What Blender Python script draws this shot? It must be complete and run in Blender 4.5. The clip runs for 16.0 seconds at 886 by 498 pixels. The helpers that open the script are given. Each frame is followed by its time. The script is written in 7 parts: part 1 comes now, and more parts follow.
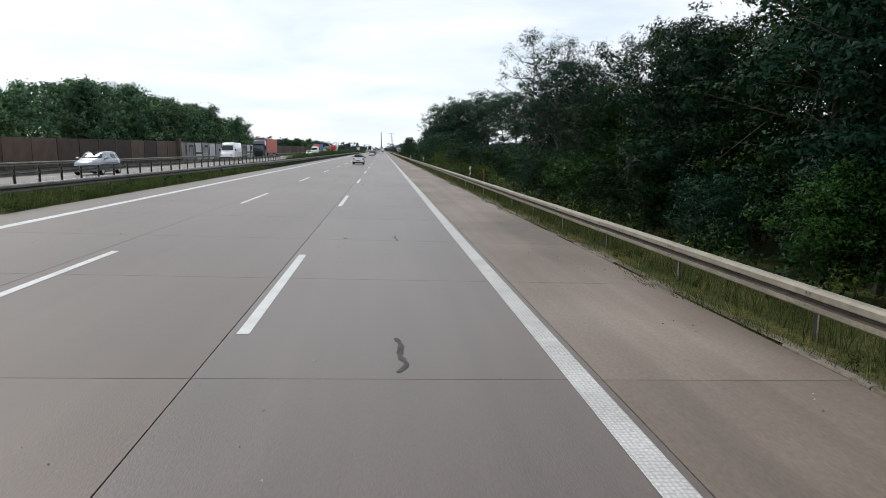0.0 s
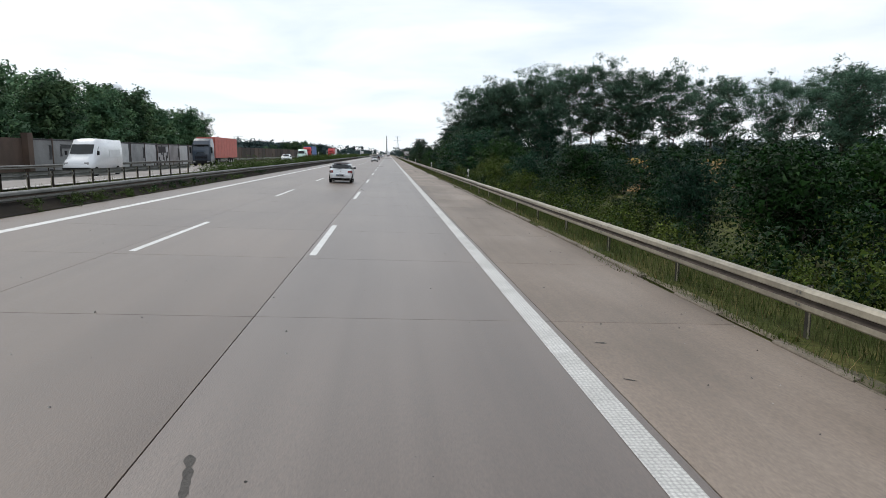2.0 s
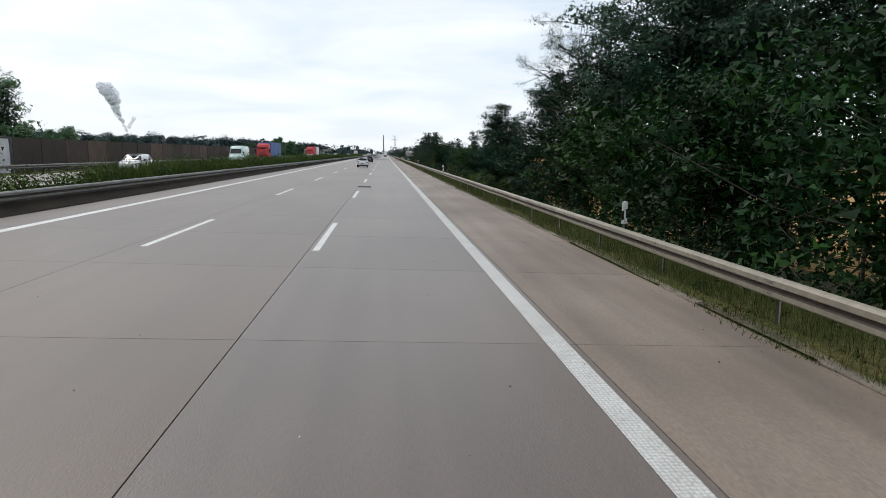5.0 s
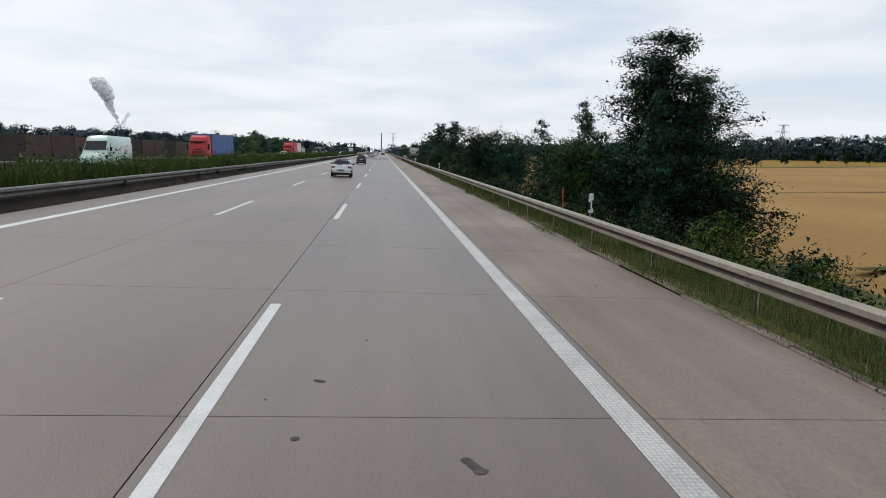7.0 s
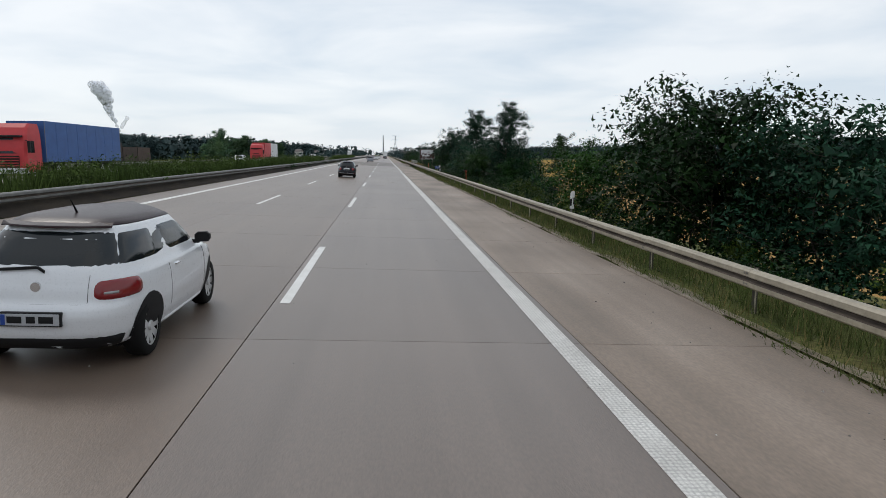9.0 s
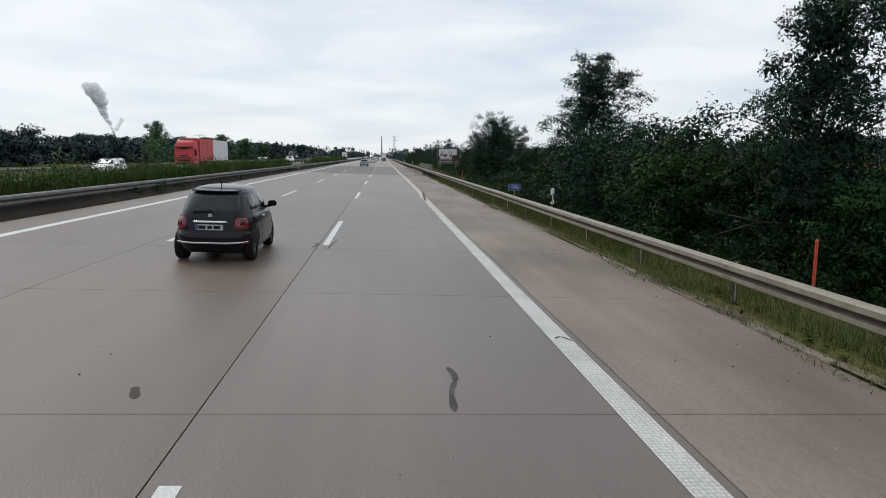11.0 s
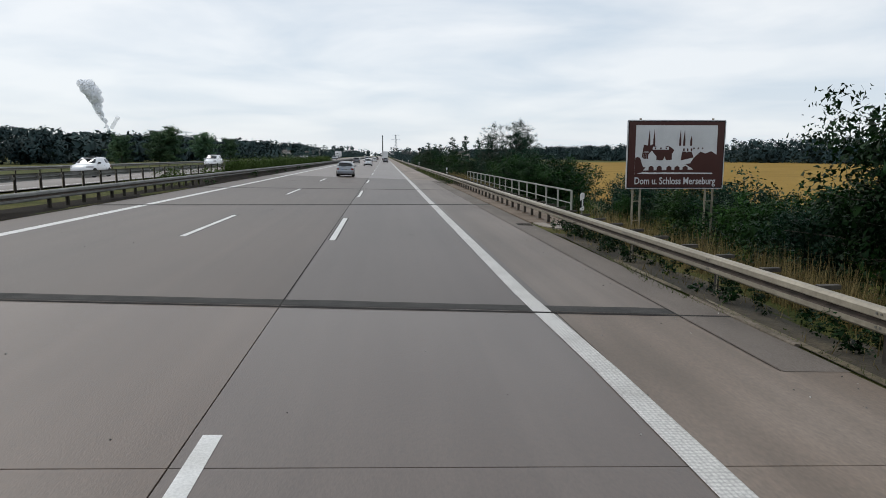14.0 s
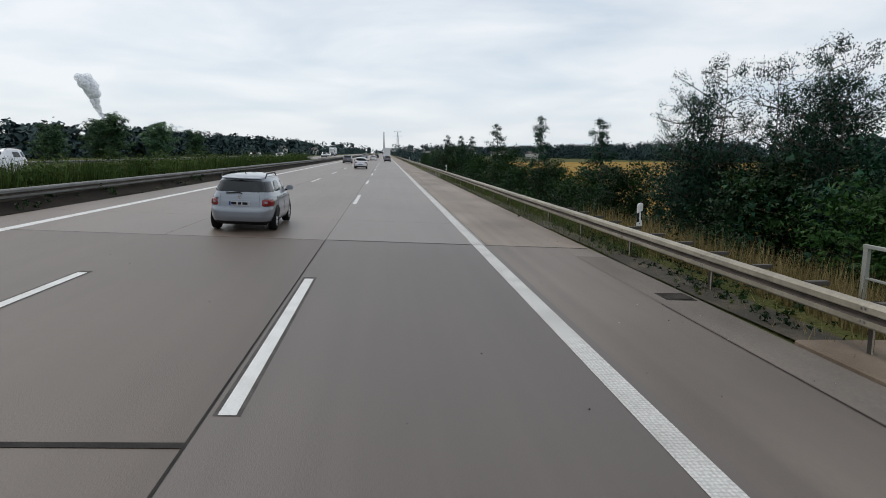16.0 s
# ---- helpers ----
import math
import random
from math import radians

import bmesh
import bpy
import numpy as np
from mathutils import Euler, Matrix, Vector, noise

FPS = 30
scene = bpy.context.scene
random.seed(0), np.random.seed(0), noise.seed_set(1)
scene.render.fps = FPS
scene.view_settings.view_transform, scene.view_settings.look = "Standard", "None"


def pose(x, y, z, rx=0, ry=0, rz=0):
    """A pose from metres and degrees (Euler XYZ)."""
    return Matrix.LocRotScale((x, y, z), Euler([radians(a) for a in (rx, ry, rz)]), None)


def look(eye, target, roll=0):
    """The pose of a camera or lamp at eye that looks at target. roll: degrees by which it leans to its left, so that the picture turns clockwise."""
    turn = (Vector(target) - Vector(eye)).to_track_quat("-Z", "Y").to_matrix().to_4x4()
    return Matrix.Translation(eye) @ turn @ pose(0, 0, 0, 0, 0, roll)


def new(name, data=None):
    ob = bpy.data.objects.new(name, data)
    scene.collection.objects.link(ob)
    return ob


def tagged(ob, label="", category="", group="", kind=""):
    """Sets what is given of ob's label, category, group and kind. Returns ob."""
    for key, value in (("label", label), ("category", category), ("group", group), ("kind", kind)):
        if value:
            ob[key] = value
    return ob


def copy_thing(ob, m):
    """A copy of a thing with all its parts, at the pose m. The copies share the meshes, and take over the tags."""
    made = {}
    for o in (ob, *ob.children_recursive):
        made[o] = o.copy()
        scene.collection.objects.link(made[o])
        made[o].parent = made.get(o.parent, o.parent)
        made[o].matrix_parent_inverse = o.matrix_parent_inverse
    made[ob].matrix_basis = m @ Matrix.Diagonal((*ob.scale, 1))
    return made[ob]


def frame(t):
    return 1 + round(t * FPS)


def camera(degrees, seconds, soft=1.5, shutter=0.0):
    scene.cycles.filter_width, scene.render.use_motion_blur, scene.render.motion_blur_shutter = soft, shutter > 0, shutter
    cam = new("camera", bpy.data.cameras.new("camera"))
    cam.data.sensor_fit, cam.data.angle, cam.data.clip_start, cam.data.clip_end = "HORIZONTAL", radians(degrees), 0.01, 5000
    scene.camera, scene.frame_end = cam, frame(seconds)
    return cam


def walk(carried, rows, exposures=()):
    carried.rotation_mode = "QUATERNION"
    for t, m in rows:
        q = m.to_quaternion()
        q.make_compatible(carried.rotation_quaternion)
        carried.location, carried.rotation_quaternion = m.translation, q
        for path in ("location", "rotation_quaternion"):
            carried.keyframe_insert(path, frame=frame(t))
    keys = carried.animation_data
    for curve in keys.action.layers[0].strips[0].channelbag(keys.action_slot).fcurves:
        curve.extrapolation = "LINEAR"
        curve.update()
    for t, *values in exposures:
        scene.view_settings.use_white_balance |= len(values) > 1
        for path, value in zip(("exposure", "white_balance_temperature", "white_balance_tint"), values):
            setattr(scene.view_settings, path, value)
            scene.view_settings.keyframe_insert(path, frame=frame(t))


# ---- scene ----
# ---- camera ----
cam = camera(67.65, 16.0, soft=0.9, shutter=0.0)
EYE_Z = 2.158
FALL = 0.0385  # crossfall of the carriageway
ROWS = (
    (0.0, 1.687, 0.52, -5.14, -8.56, -0.17),
    (0.5, 1.673, 12.42, -4.96, -8.41, -0.06),
    (1.0, 1.662, 24.28, -4.74, -8.36, 0.43),
    (1.5, 1.650, 36.16, -4.66, -8.23, 0.10),
    (2.0, 1.638, 48.13, -4.70, -8.21, -0.02),
    (2.5, 1.627, 59.98, -4.73, -8.27, 0.42),
    (3.0, 1.615, 71.86, -4.71, -8.31, 0.15),
    (3.5, 1.604, 83.81, -4.84, -8.14, -0.13),
    (4.0, 1.593, 95.65, -4.94, -8.12, -0.13),
    (5.2, 1.565, 124.2, -4.98, -8.24, 0.05),
    (6.3, 1.540, 150.37, -5.02, -8.31, 0.08),
    (6.5, 1.536, 155.28, -5.10, -8.35, 0.30),
    (7.0, 1.525, 166.93, -5.20, -8.38, 0.30),
    (7.5, 1.513, 178.67, -5.28, -8.13, -0.24),
    (8.0, 1.501, 190.85, -5.02, -8.18, 0.00),
    (9.2, 1.473, 219.4, -5.02, -8.12, 0.10),
    (10.3, 1.447, 245.50, -5.02, -8.08, 0.21),
    (10.5, 1.444, 250.28, -5.02, -8.16, 0.11),
    (11.0, 1.430, 262.05, -5.11, -8.02, -0.13),
    (11.5, 1.422, 273.94, -5.10, -8.08, 0.31),
    (12.0, 1.408, 285.81, -5.02, -8.21, 0.16),
    (12.5, 1.398, 297.75, -4.91, -8.10, -0.02),
    (13.0, 1.375, 309.30, -5.10, -8.01, 0.13),
    (13.5, 1.350, 321.40, -4.92, -8.10, 0.03),
    (14.0, 1.352, 333.27, -5.06, -8.05, 0.04),
    (14.5, 1.350, 345.20, -4.95, -8.07, -0.30),
    (15.0, 1.339, 357.19, -4.91, -8.20, 0.16),
    (15.5, 1.328, 369.02, -4.97, -7.98, -0.18),
    (16.0, 1.314, 380.96, -5.00, -8.25, 0.43),
)
walk(cam, [(t, pose(x, y, EYE_Z, 0, 0, yaw) @ pose(0, 0, 0, 90 + pitch) @ pose(0, 0, 0, 0, 0, roll))
           for t, x, y, yaw, pitch, roll in ROWS],
     exposures=((0.0, -0.08), (4.0, -0.04), (6.5, -0.32), (11.0, -0.32), (16.0, -0.38)))

# ---- world and sun ----
world = bpy.data.worlds.new("overcast_sky")
scene.world = world
world.use_nodes = True
wn, wl = world.node_tree.nodes, world.node_tree.links
wn.clear()
w_out = wn.new("ShaderNodeOutputWorld")
w_bg = wn.new("ShaderNodeBackground")
w_sky = wn.new("ShaderNodeTexSky")
w_sky.sky_type = "NISHITA"
w_sky.sun_disc = False
w_sky.sun_elevation = radians(48)
w_sky.sun_rotation = radians(-35)
w_tc = wn.new("ShaderNodeTexCoord")
w_sep = wn.new("ShaderNodeSeparateXYZ")
wl.new(w_tc.outputs["Generated"], w_sep.inputs[0])


def wmath(op, a, b=None, clamp=False):
    n = wn.new("ShaderNodeMath")
    n.operation, n.use_clamp = op, clamp
    for i, v in enumerate((a, b)):
        if v is None:
            continue
        if isinstance(v, (int, float)):
            n.inputs[i].default_value = v
        else:
            wl.new(v, n.inputs[i])
    return n.outputs[0]


# cloud deck: the direction laid onto a flat layer, so that clouds flatten towards the horizon
w_h = wmath("ADD", wmath("MAXIMUM", w_sep.outputs[2], 0.0), 0.12)
w_comb = wn.new("ShaderNodeCombineXYZ")
wl.new(wmath("DIVIDE", w_sep.outputs[0], w_h), w_comb.inputs[0])
wl.new(wmath("DIVIDE", w_sep.outputs[1], w_h), w_comb.inputs[1])
w_n = wn.new("ShaderNodeTexNoise")
w_n.inputs["Scale"].default_value = 0.85
w_n.inputs["Detail"].default_value = 5
w_n.inputs["Roughness"].default_value = 0.5
w_n.inputs["Distortion"].default_value = 0.35
wl.new(w_comb.outputs[0], w_n.inputs["Vector"])
w_r = wn.new("ShaderNodeValToRGB")
w_r.color_ramp.elements[0].position, w_r.color_ramp.elements[0].color = 0.34, (0.56, 0.67, 0.79, 1)
w_r.color_ramp.elements[1].position, w_r.color_ramp.elements[1].color = 0.62, (0.945, 0.972, 1.0, 1)
w_e = w_r.color_ramp.elements.new(0.5)
w_e.color = (0.78, 0.84, 0.905, 1)
wl.new(w_n.outputs["Fac"], w_r.inputs[0])
# paler towards the horizon
w_pale = wn.new("ShaderNodeMix")
w_pale.data_type = "RGBA"
w_pale.inputs[7].default_value = (0.845, 0.905, 0.965, 1)
wl.new(w_r.outputs[0], w_pale.inputs[6])
wl.new(wmath("SUBTRACT", 0.75, wmath("MULTIPLY", w_sep.outputs[2], 3.2), True), w_pale.inputs[0])
w_scale = wn.new("ShaderNodeMix")
w_scale.data_type = "RGBA"
w_scale.blend_type = "MULTIPLY"
w_scale.inputs[0].default_value = 1.0
w_scale.inputs[7].default_value = (0.10, 0.10, 0.10, 1)
wl.new(w_sky.outputs[0], w_scale.inputs[6])
w_mix = wn.new("ShaderNodeMix")
w_mix.data_type = "RGBA"
w_mix.inputs[0].default_value = 0.88
wl.new(w_scale.outputs[2], w_mix.inputs[6])
wl.new(w_pale.outputs[2], w_mix.inputs[7])
wl.new(w_mix.outputs[2], w_bg.inputs[0])
w_bg.inputs[1].default_value = 1.27
wl.new(w_bg.outputs[0], w_out.inputs[0])

sun_data = bpy.data.lights.new("sun", "SUN")
sun_data.energy, sun_data.angle, sun_data.color = 1.3, radians(14), (1.0, 0.95, 0.88)
sun = new("sun", sun_data)
sun.matrix_world = look((-40, 60, 80), (0, 0, 0))

# ---- materials ----


def material(name, stops, scale, rough=0.8, bump=0.0, bump_scale=40.0, metal=0.0, fine=None, fine_scale=60.0,
             fine_fac=0.35, per_object=0.0, per_island=0.0, detail=6.0, stretch=(1, 1, 1), translucent=0.0, coat=0.0, local=False):
    """Base colour from noise between the stops at one scale, broken up by a finer noise, with bump and roughness varied too."""
    m = bpy.data.materials.new(name)
    m.use_nodes = True
    nt = m.node_tree
    ns, ls = nt.nodes, nt.links
    p = ns["Principled BSDF"]
    if local:
        pos = ns.new("ShaderNodeTexCoord").outputs["Object"]
    else:
        pos = ns.new("ShaderNodeNewGeometry").outputs["Position"]
    mp = ns.new("ShaderNodeMapping")
    mp.inputs["Scale"].default_value = stretch
    ls.new(pos, mp.inputs["Vector"])

    def tex(s, d):
        n = ns.new("ShaderNodeTexNoise")
        n.inputs["Scale"].default_value = s
        n.inputs["Detail"].default_value = d
        ls.new(mp.outputs[0], n.inputs["Vector"])
        return n.outputs["Fac"]

    base = tex(scale, detail)
    ramp = ns.new("ShaderNodeValToRGB")
    while len(ramp.color_ramp.elements) < len(stops):
        ramp.color_ramp.elements.new(0.5)
    for e, (at, c) in zip(ramp.color_ramp.elements, stops):
        e.position, e.color = at, (*c, 1)
    ls.new(base, ramp.inputs[0])
    col = ramp.outputs[0]
    small = tex(fine_scale, 3)

    def shade(col, fac_out, lo, hi):
        r = ns.new("ShaderNodeMapRange")
        r.inputs["From Min"].default_value, r.inputs["From Max"].default_value = 0.3, 0.7
        r.inputs["To Min"].default_value, r.inputs["To Max"].default_value = lo, hi
        ls.new(fac_out, r.inputs["Value"])
        x = ns.new("ShaderNodeVectorMath")
        x.operation = "SCALE"
        ls.new(col, x.inputs[0])
        ls.new(r.outputs[0], x.inputs["Scale"])
        return x.outputs[0]

    if fine_fac:
        col = shade(col, small, 1 - fine_fac, 1 + fine_fac)
    if per_object:
        info = ns.new("ShaderNodeObjectInfo")
        col = shade(col, info.outputs["Random"], 1 - per_object, 1 + per_object)
    if per_island:
        geo = ns.new("ShaderNodeNewGeometry")
        col = shade(col, geo.outputs["Random Per Island"], 1 - per_island, 1 + per_island)
    ls.new(col, p.inputs["Base Color"])
    rr = ns.new("ShaderNodeMapRange")
    rr.inputs["To Min"].default_value, rr.inputs["To Max"].default_value = max(0.03, rough - 0.1), min(1, rough + 0.1)
    ls.new(small, rr.inputs["Value"])
    ls.new(rr.outputs[0], p.inputs["Roughness"])
    p.inputs["Metallic"].default_value = metal
    p.inputs["Coat Weight"].default_value = coat
    if bump:
        b = ns.new("ShaderNodeBump")
        b.inputs["Strength"].default_value = bump
        b.inputs["Distance"].default_value = 0.02
        ls.new(tex(bump_scale, 4), b.inputs["Height"])
        ls.new(b.outputs[0], p.inputs["Normal"])
    if translucent:
        p.inputs["Specular IOR Level"].default_value = 0.09
        t = ns.new("ShaderNodeBsdfTranslucent")
        ls.new(col, t.inputs["Color"])
        mix = ns.new("ShaderNodeMixShader")
        mix.inputs[0].default_value = translucent
        ls.new(p.outputs[0], mix.inputs[1])
        ls.new(t.outputs[0], mix.inputs[2])
        ls.new(mix.outputs[0], ns["Material Output"].inputs[0])
    return m


def flat(name, c, rough=0.5, metal=0.0, coat=0.0, vary=0.12, emit=0.0):
    m = material(name, ((0.35, tuple(v * (1 - vary) for v in c)), (0.65, c)), 1.7, rough, 0.0, metal=metal, fine_fac=vary / 2, coat=coat, local=True)
    if emit:
        p = m.node_tree.nodes["Principled BSDF"]
        p.inputs["Emission Color"].default_value = (*c, 1)
        p.inputs["Emission Strength"].default_value = emit
    return m


def wear(m, x0, x1, dark):
    """Streaks along the road: a wheel-track band pattern across the lanes, worn into the concrete."""
    nt = m.node_tree
    ns, ls = nt.nodes, nt.links
    p = ns["Principled BSDF"]
    col = p.inputs["Base Color"].links[0].from_socket
    geo = ns.new("ShaderNodeNewGeometry")
    mp = ns.new("ShaderNodeMapping")
    mp.inputs["Scale"].default_value = (2.4, 0.03, 0)
    ls.new(geo.outputs["Position"], mp.inputs["Vector"])
    n = ns.new("ShaderNodeTexNoise")
    n.inputs["Scale"].default_value, n.inputs["Detail"].default_value = 1.0, 3
    ls.new(mp.outputs[0], n.inputs["Vector"])
    r = ns.new("ShaderNodeMapRange")
    r.inputs["From Min"].default_value, r.inputs["From Max"].default_value = 0.3, 0.7
    r.inputs["To Min"].default_value, r.inputs["To Max"].default_value = 1 - dark, 1 + dark
    ls.new(n.outputs["Fac"], r.inputs["Value"])
    x = ns.new("ShaderNodeVectorMath")
    x.operation = "SCALE"
    ls.new(col, x.inputs[0])
    ls.new(r.outputs[0], x.inputs["Scale"])
    ls.new(x.outputs[0], p.inputs["Base Color"])
    return m


M = {}
M["concrete"] = wear(material("pale_road_concrete", ((0.3, (0.1074, 0.0768, 0.0580)), (0.5, (0.1279, 0.0938, 0.0716)), (0.7, (0.1475, 0.1074, 0.0818))), 0.30, 0.41, 0.15, 70,
                              fine=1, fine_scale=48, fine_fac=0.14, per_object=0.05, stretch=(1, 0.35, 1)), 0, 0, 0.07)
M["concrete_lane"] = wear(material("worn_driving_lane_concrete", ((0.3, (0.118, 0.093, 0.079)), (0.5, (0.140, 0.112, 0.095)), (0.7, (0.164, 0.130, 0.109))), 0.30, 0.41, 0.15, 70,
                                   fine_scale=48, fine_fac=0.14, per_object=0.05, stretch=(1, 0.3, 1)), 0, 0, 0.08)
M["shoulder"] = wear(material("brownish_shoulder_concrete", ((0.30, (0.128, 0.098, 0.074)), (0.5, (0.192, 0.148, 0.115)), (0.70, (0.245, 0.196, 0.158))), 0.42, 0.62, 0.2, 60,
                              fine_scale=34, fine_fac=0.17, per_object=0.07, stretch=(1, 0.4, 1)), 0, 0, 0.13)
M["joint"] = material("dark_joint_sealant", ((0.3, (0.021, 0.019, 0.019)), (0.7, (0.042, 0.038, 0.035))), 3, 0.8, 0.3, fine_fac=0.2)
M["tar"] = material("black_tar_seal", ((0.3, (0.055, 0.052, 0.048)), (0.7, (0.11, 0.10, 0.092))), 4, 0.7, 0.4, fine_fac=0.25)
M["patch"] = material("grey_asphalt_patch", ((0.3, (0.051, 0.050, 0.048)), (0.7, (0.076, 0.073, 0.069))), 3, 0.8, 0.5, 120, fine_scale=90, fine_fac=0.3)
M["gutter"] = material("grey_gutter_asphalt", ((0.3, (0.107, 0.090, 0.076)), (0.7, (0.165, 0.138, 0.116))), 1.2, 0.85, 0.4, 80, fine_fac=0.2, stretch=(1, 0.3, 1))
M["bridge"] = wear(material("bridge_deck_surface", ((0.3, (0.081, 0.064, 0.054)), (0.7, (0.108, 0.086, 0.074))), 0.3, 0.5, 0.15, 90,
                            fine_scale=80, fine_fac=0.1, stretch=(1, 0.3, 1)), 0, 0, 0.09)
M["bridge_warm"] = wear(material("brownish_bridge_deck_surface", ((0.3, (0.072, 0.053, 0.041)), (0.7, (0.094, 0.069, 0.053))), 0.3, 0.52, 0.15, 90,
                            fine_scale=80, fine_fac=0.1, stretch=(1, 0.3, 1)), 0, 0, 0.09)
M["bridge_edge"] = wear(material("stained_bridge_shoulder_surface", ((0.3, (0.102, 0.079, 0.062)), (0.5, (0.135, 0.106, 0.085)), (0.7, (0.160, 0.128, 0.104))), 0.4, 0.55, 0.2, 70,
                            fine_scale=50, fine_fac=0.12, stretch=(1, 0.3, 1)), 0, 0, 0.14)
M["paint"] = material("white_road_paint", ((0.25, (0.540, 0.531, 0.504)), (0.6, (0.666, 0.661, 0.643))), 2.2, 0.6, 0.2, 120, fine_scale=45, fine_fac=0.12)
M["rumble"] = material("profiled_white_edge_paint", ((0.25, (0.4558, 0.4412, 0.4162)), (0.65, (0.5943, 0.5788, 0.5504))), 1.8, 0.65, 0.3, 60, fine_scale=38, fine_fac=0.16)
def knobs(m):
    """Rows of small knobs drawn in the colour: paler at their middles, darker between them."""
    nt = m.node_tree
    ns, ls = nt.nodes, nt.links
    p = ns["Principled BSDF"]
    geo = ns.new("ShaderNodeNewGeometry")
    mp = ns.new("ShaderNodeMapping")
    mp.inputs["Scale"].default_value = (1, 0.8, 0)
    ls.new(geo.outputs["Position"], mp.inputs["Vector"])
    v = ns.new("ShaderNodeTexVoronoi")
    v.inputs["Scale"].default_value = 24
    v.inputs["Randomness"].default_value = 0.25
    ls.new(mp.outputs[0], v.inputs["Vector"])
    r = ns.new("ShaderNodeMapRange")
    r.inputs["From Min"].default_value, r.inputs["From Max"].default_value = 0.25, 0.6
    r.inputs["To Min"].default_value, r.inputs["To Max"].default_value = 1.06, 0.74
    ls.new(v.outputs["Distance"], r.inputs["Value"])
    x = ns.new("ShaderNodeVectorMath")
    x.operation = "SCALE"
    ls.new(p.inputs["Base Color"].links[0].from_socket, x.inputs[0])
    ls.new(r.outputs[0], x.inputs["Scale"])
    ls.new(x.outputs[0], p.inputs["Base Color"])
    return m


M["rumble"] = knobs(M["rumble"])
M["galv"] = material("weathered_galvanised_steel", ((0.3, (0.2287, 0.2018, 0.1522)), (0.7, (0.3245, 0.2861, 0.2182))), 1.6, 0.5, 0.08, 30, metal=0.1, fine_scale=14, fine_fac=0.14, per_object=0.07)
M["galv_dark"] = material("dull_grey_steel", ((0.3, (0.13, 0.125, 0.115)), (0.7, (0.23, 0.22, 0.20))), 2.2, 0.6, 0.1, 30, metal=0.3, fine_fac=0.18)
M["galv_median"] = material("dark_weathered_steel", ((0.3, (0.128, 0.128, 0.120)), (0.7, (0.208, 0.208, 0.196))), 1.6, 0.55, 0.08, 30, metal=0.35, fine_fac=0.14, per_object=0.07)
M["grime"] = material("grimy_steel_groove", ((0.3, (0.026, 0.021, 0.017)), (0.7, (0.060, 0.050, 0.040))), 2.5, 0.85, 0.2, fine_fac=0.2, stretch=(1, 0.2, 1))
M["post_lip"] = material("pale_post_steel", ((0.3, (0.2890, 0.2465, 0.1785)), (0.7, (0.4590, 0.4080, 0.3060))), 4, 0.6, 0.2, fine_fac=0.2)
# brown dirt of the beam groove, darkened further for the recess's shade
M["groove"] = material("rail_grime_and_shade", ((0.3, (0.040, 0.030, 0.022)), (0.7, (0.085, 0.066, 0.050))), 5, 0.85, 0.2, fine_fac=0.2)
# rusty steel, dark enough to stand for a post's shaded inside
M["post_steel"] = material("rusty_shaded_post_steel", ((0.3, (0.035, 0.030, 0.024)), (0.7, (0.085, 0.073, 0.058))), 4, 0.8, 0.2, fine_fac=0.2)
M["rust"] = material("rusty_steel", ((0.3, (0.11, 0.07, 0.045)), (0.7, (0.20, 0.14, 0.09))), 5, 0.8, 0.2, fine_fac=0.2)
M["rail_paint"] = material("grey_green_painted_steel", ((0.3, (0.238, 0.244, 0.218)), (0.7, (0.330, 0.337, 0.301))), 2, 0.55, 0.06, fine_fac=0.12)
M["cap"] = material("stained_concrete_cap", ((0.3, (0.1113, 0.0790, 0.0529)), (0.5, (0.1603, 0.1194, 0.0847)), (0.7, (0.2092, 0.1605, 0.1194))), 0.8, 0.9, 0.5, 60, fine_fac=0.2)
M["kerb"] = material("mossy_concrete_edging", ((0.3, (0.109, 0.090, 0.063)), (0.55, (0.196, 0.163, 0.127)), (0.75, (0.270, 0.230, 0.184))), 0.9, 0.95, 0.4, 60, fine_scale=20, fine_fac=0.25)
M["cap_light"] = material("pale_concrete_slab", ((0.3, (0.2907, 0.2503, 0.2090)), (0.7, (0.3767, 0.3294, 0.2829))), 0.9, 0.9, 0.4, 60, fine_fac=0.15)
M["grass"] = material("verge_grass_ground", ((0.3, (0.035, 0.046, 0.012)), (0.5, (0.067, 0.072, 0.021)), (0.72, (0.118, 0.102, 0.039))), 0.5, 0.95, 0.8, 25, fine_scale=12, fine_fac=0.4)
M["earth"] = material("meadow_ground", ((0.3, (0.045, 0.055, 0.018)), (0.55, (0.085, 0.09, 0.03)), (0.75, (0.14, 0.12, 0.045))), 0.05, 0.95, 0.6, 3, fine_scale=1.3, fine_fac=0.35)
M["blade"] = material("grass_blades", ((0.3, (0.050, 0.072, 0.020)), (0.5, (0.082, 0.108, 0.034)), (0.7, (0.125, 0.135, 0.055))), 0.7, 0.8, per_island=0.4, fine_fac=0.2, translucent=0.3)
M["blade_dry"] = material("dry_grass_blades", ((0.3, (0.16, 0.125, 0.05)), (0.7, (0.27, 0.21, 0.10))), 0.8, 0.85, per_island=0.4, fine_fac=0.2, translucent=0.3)
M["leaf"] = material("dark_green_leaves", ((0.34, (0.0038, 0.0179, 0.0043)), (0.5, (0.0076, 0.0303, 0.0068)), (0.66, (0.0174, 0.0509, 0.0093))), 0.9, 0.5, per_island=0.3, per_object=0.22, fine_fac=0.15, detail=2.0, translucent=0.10)
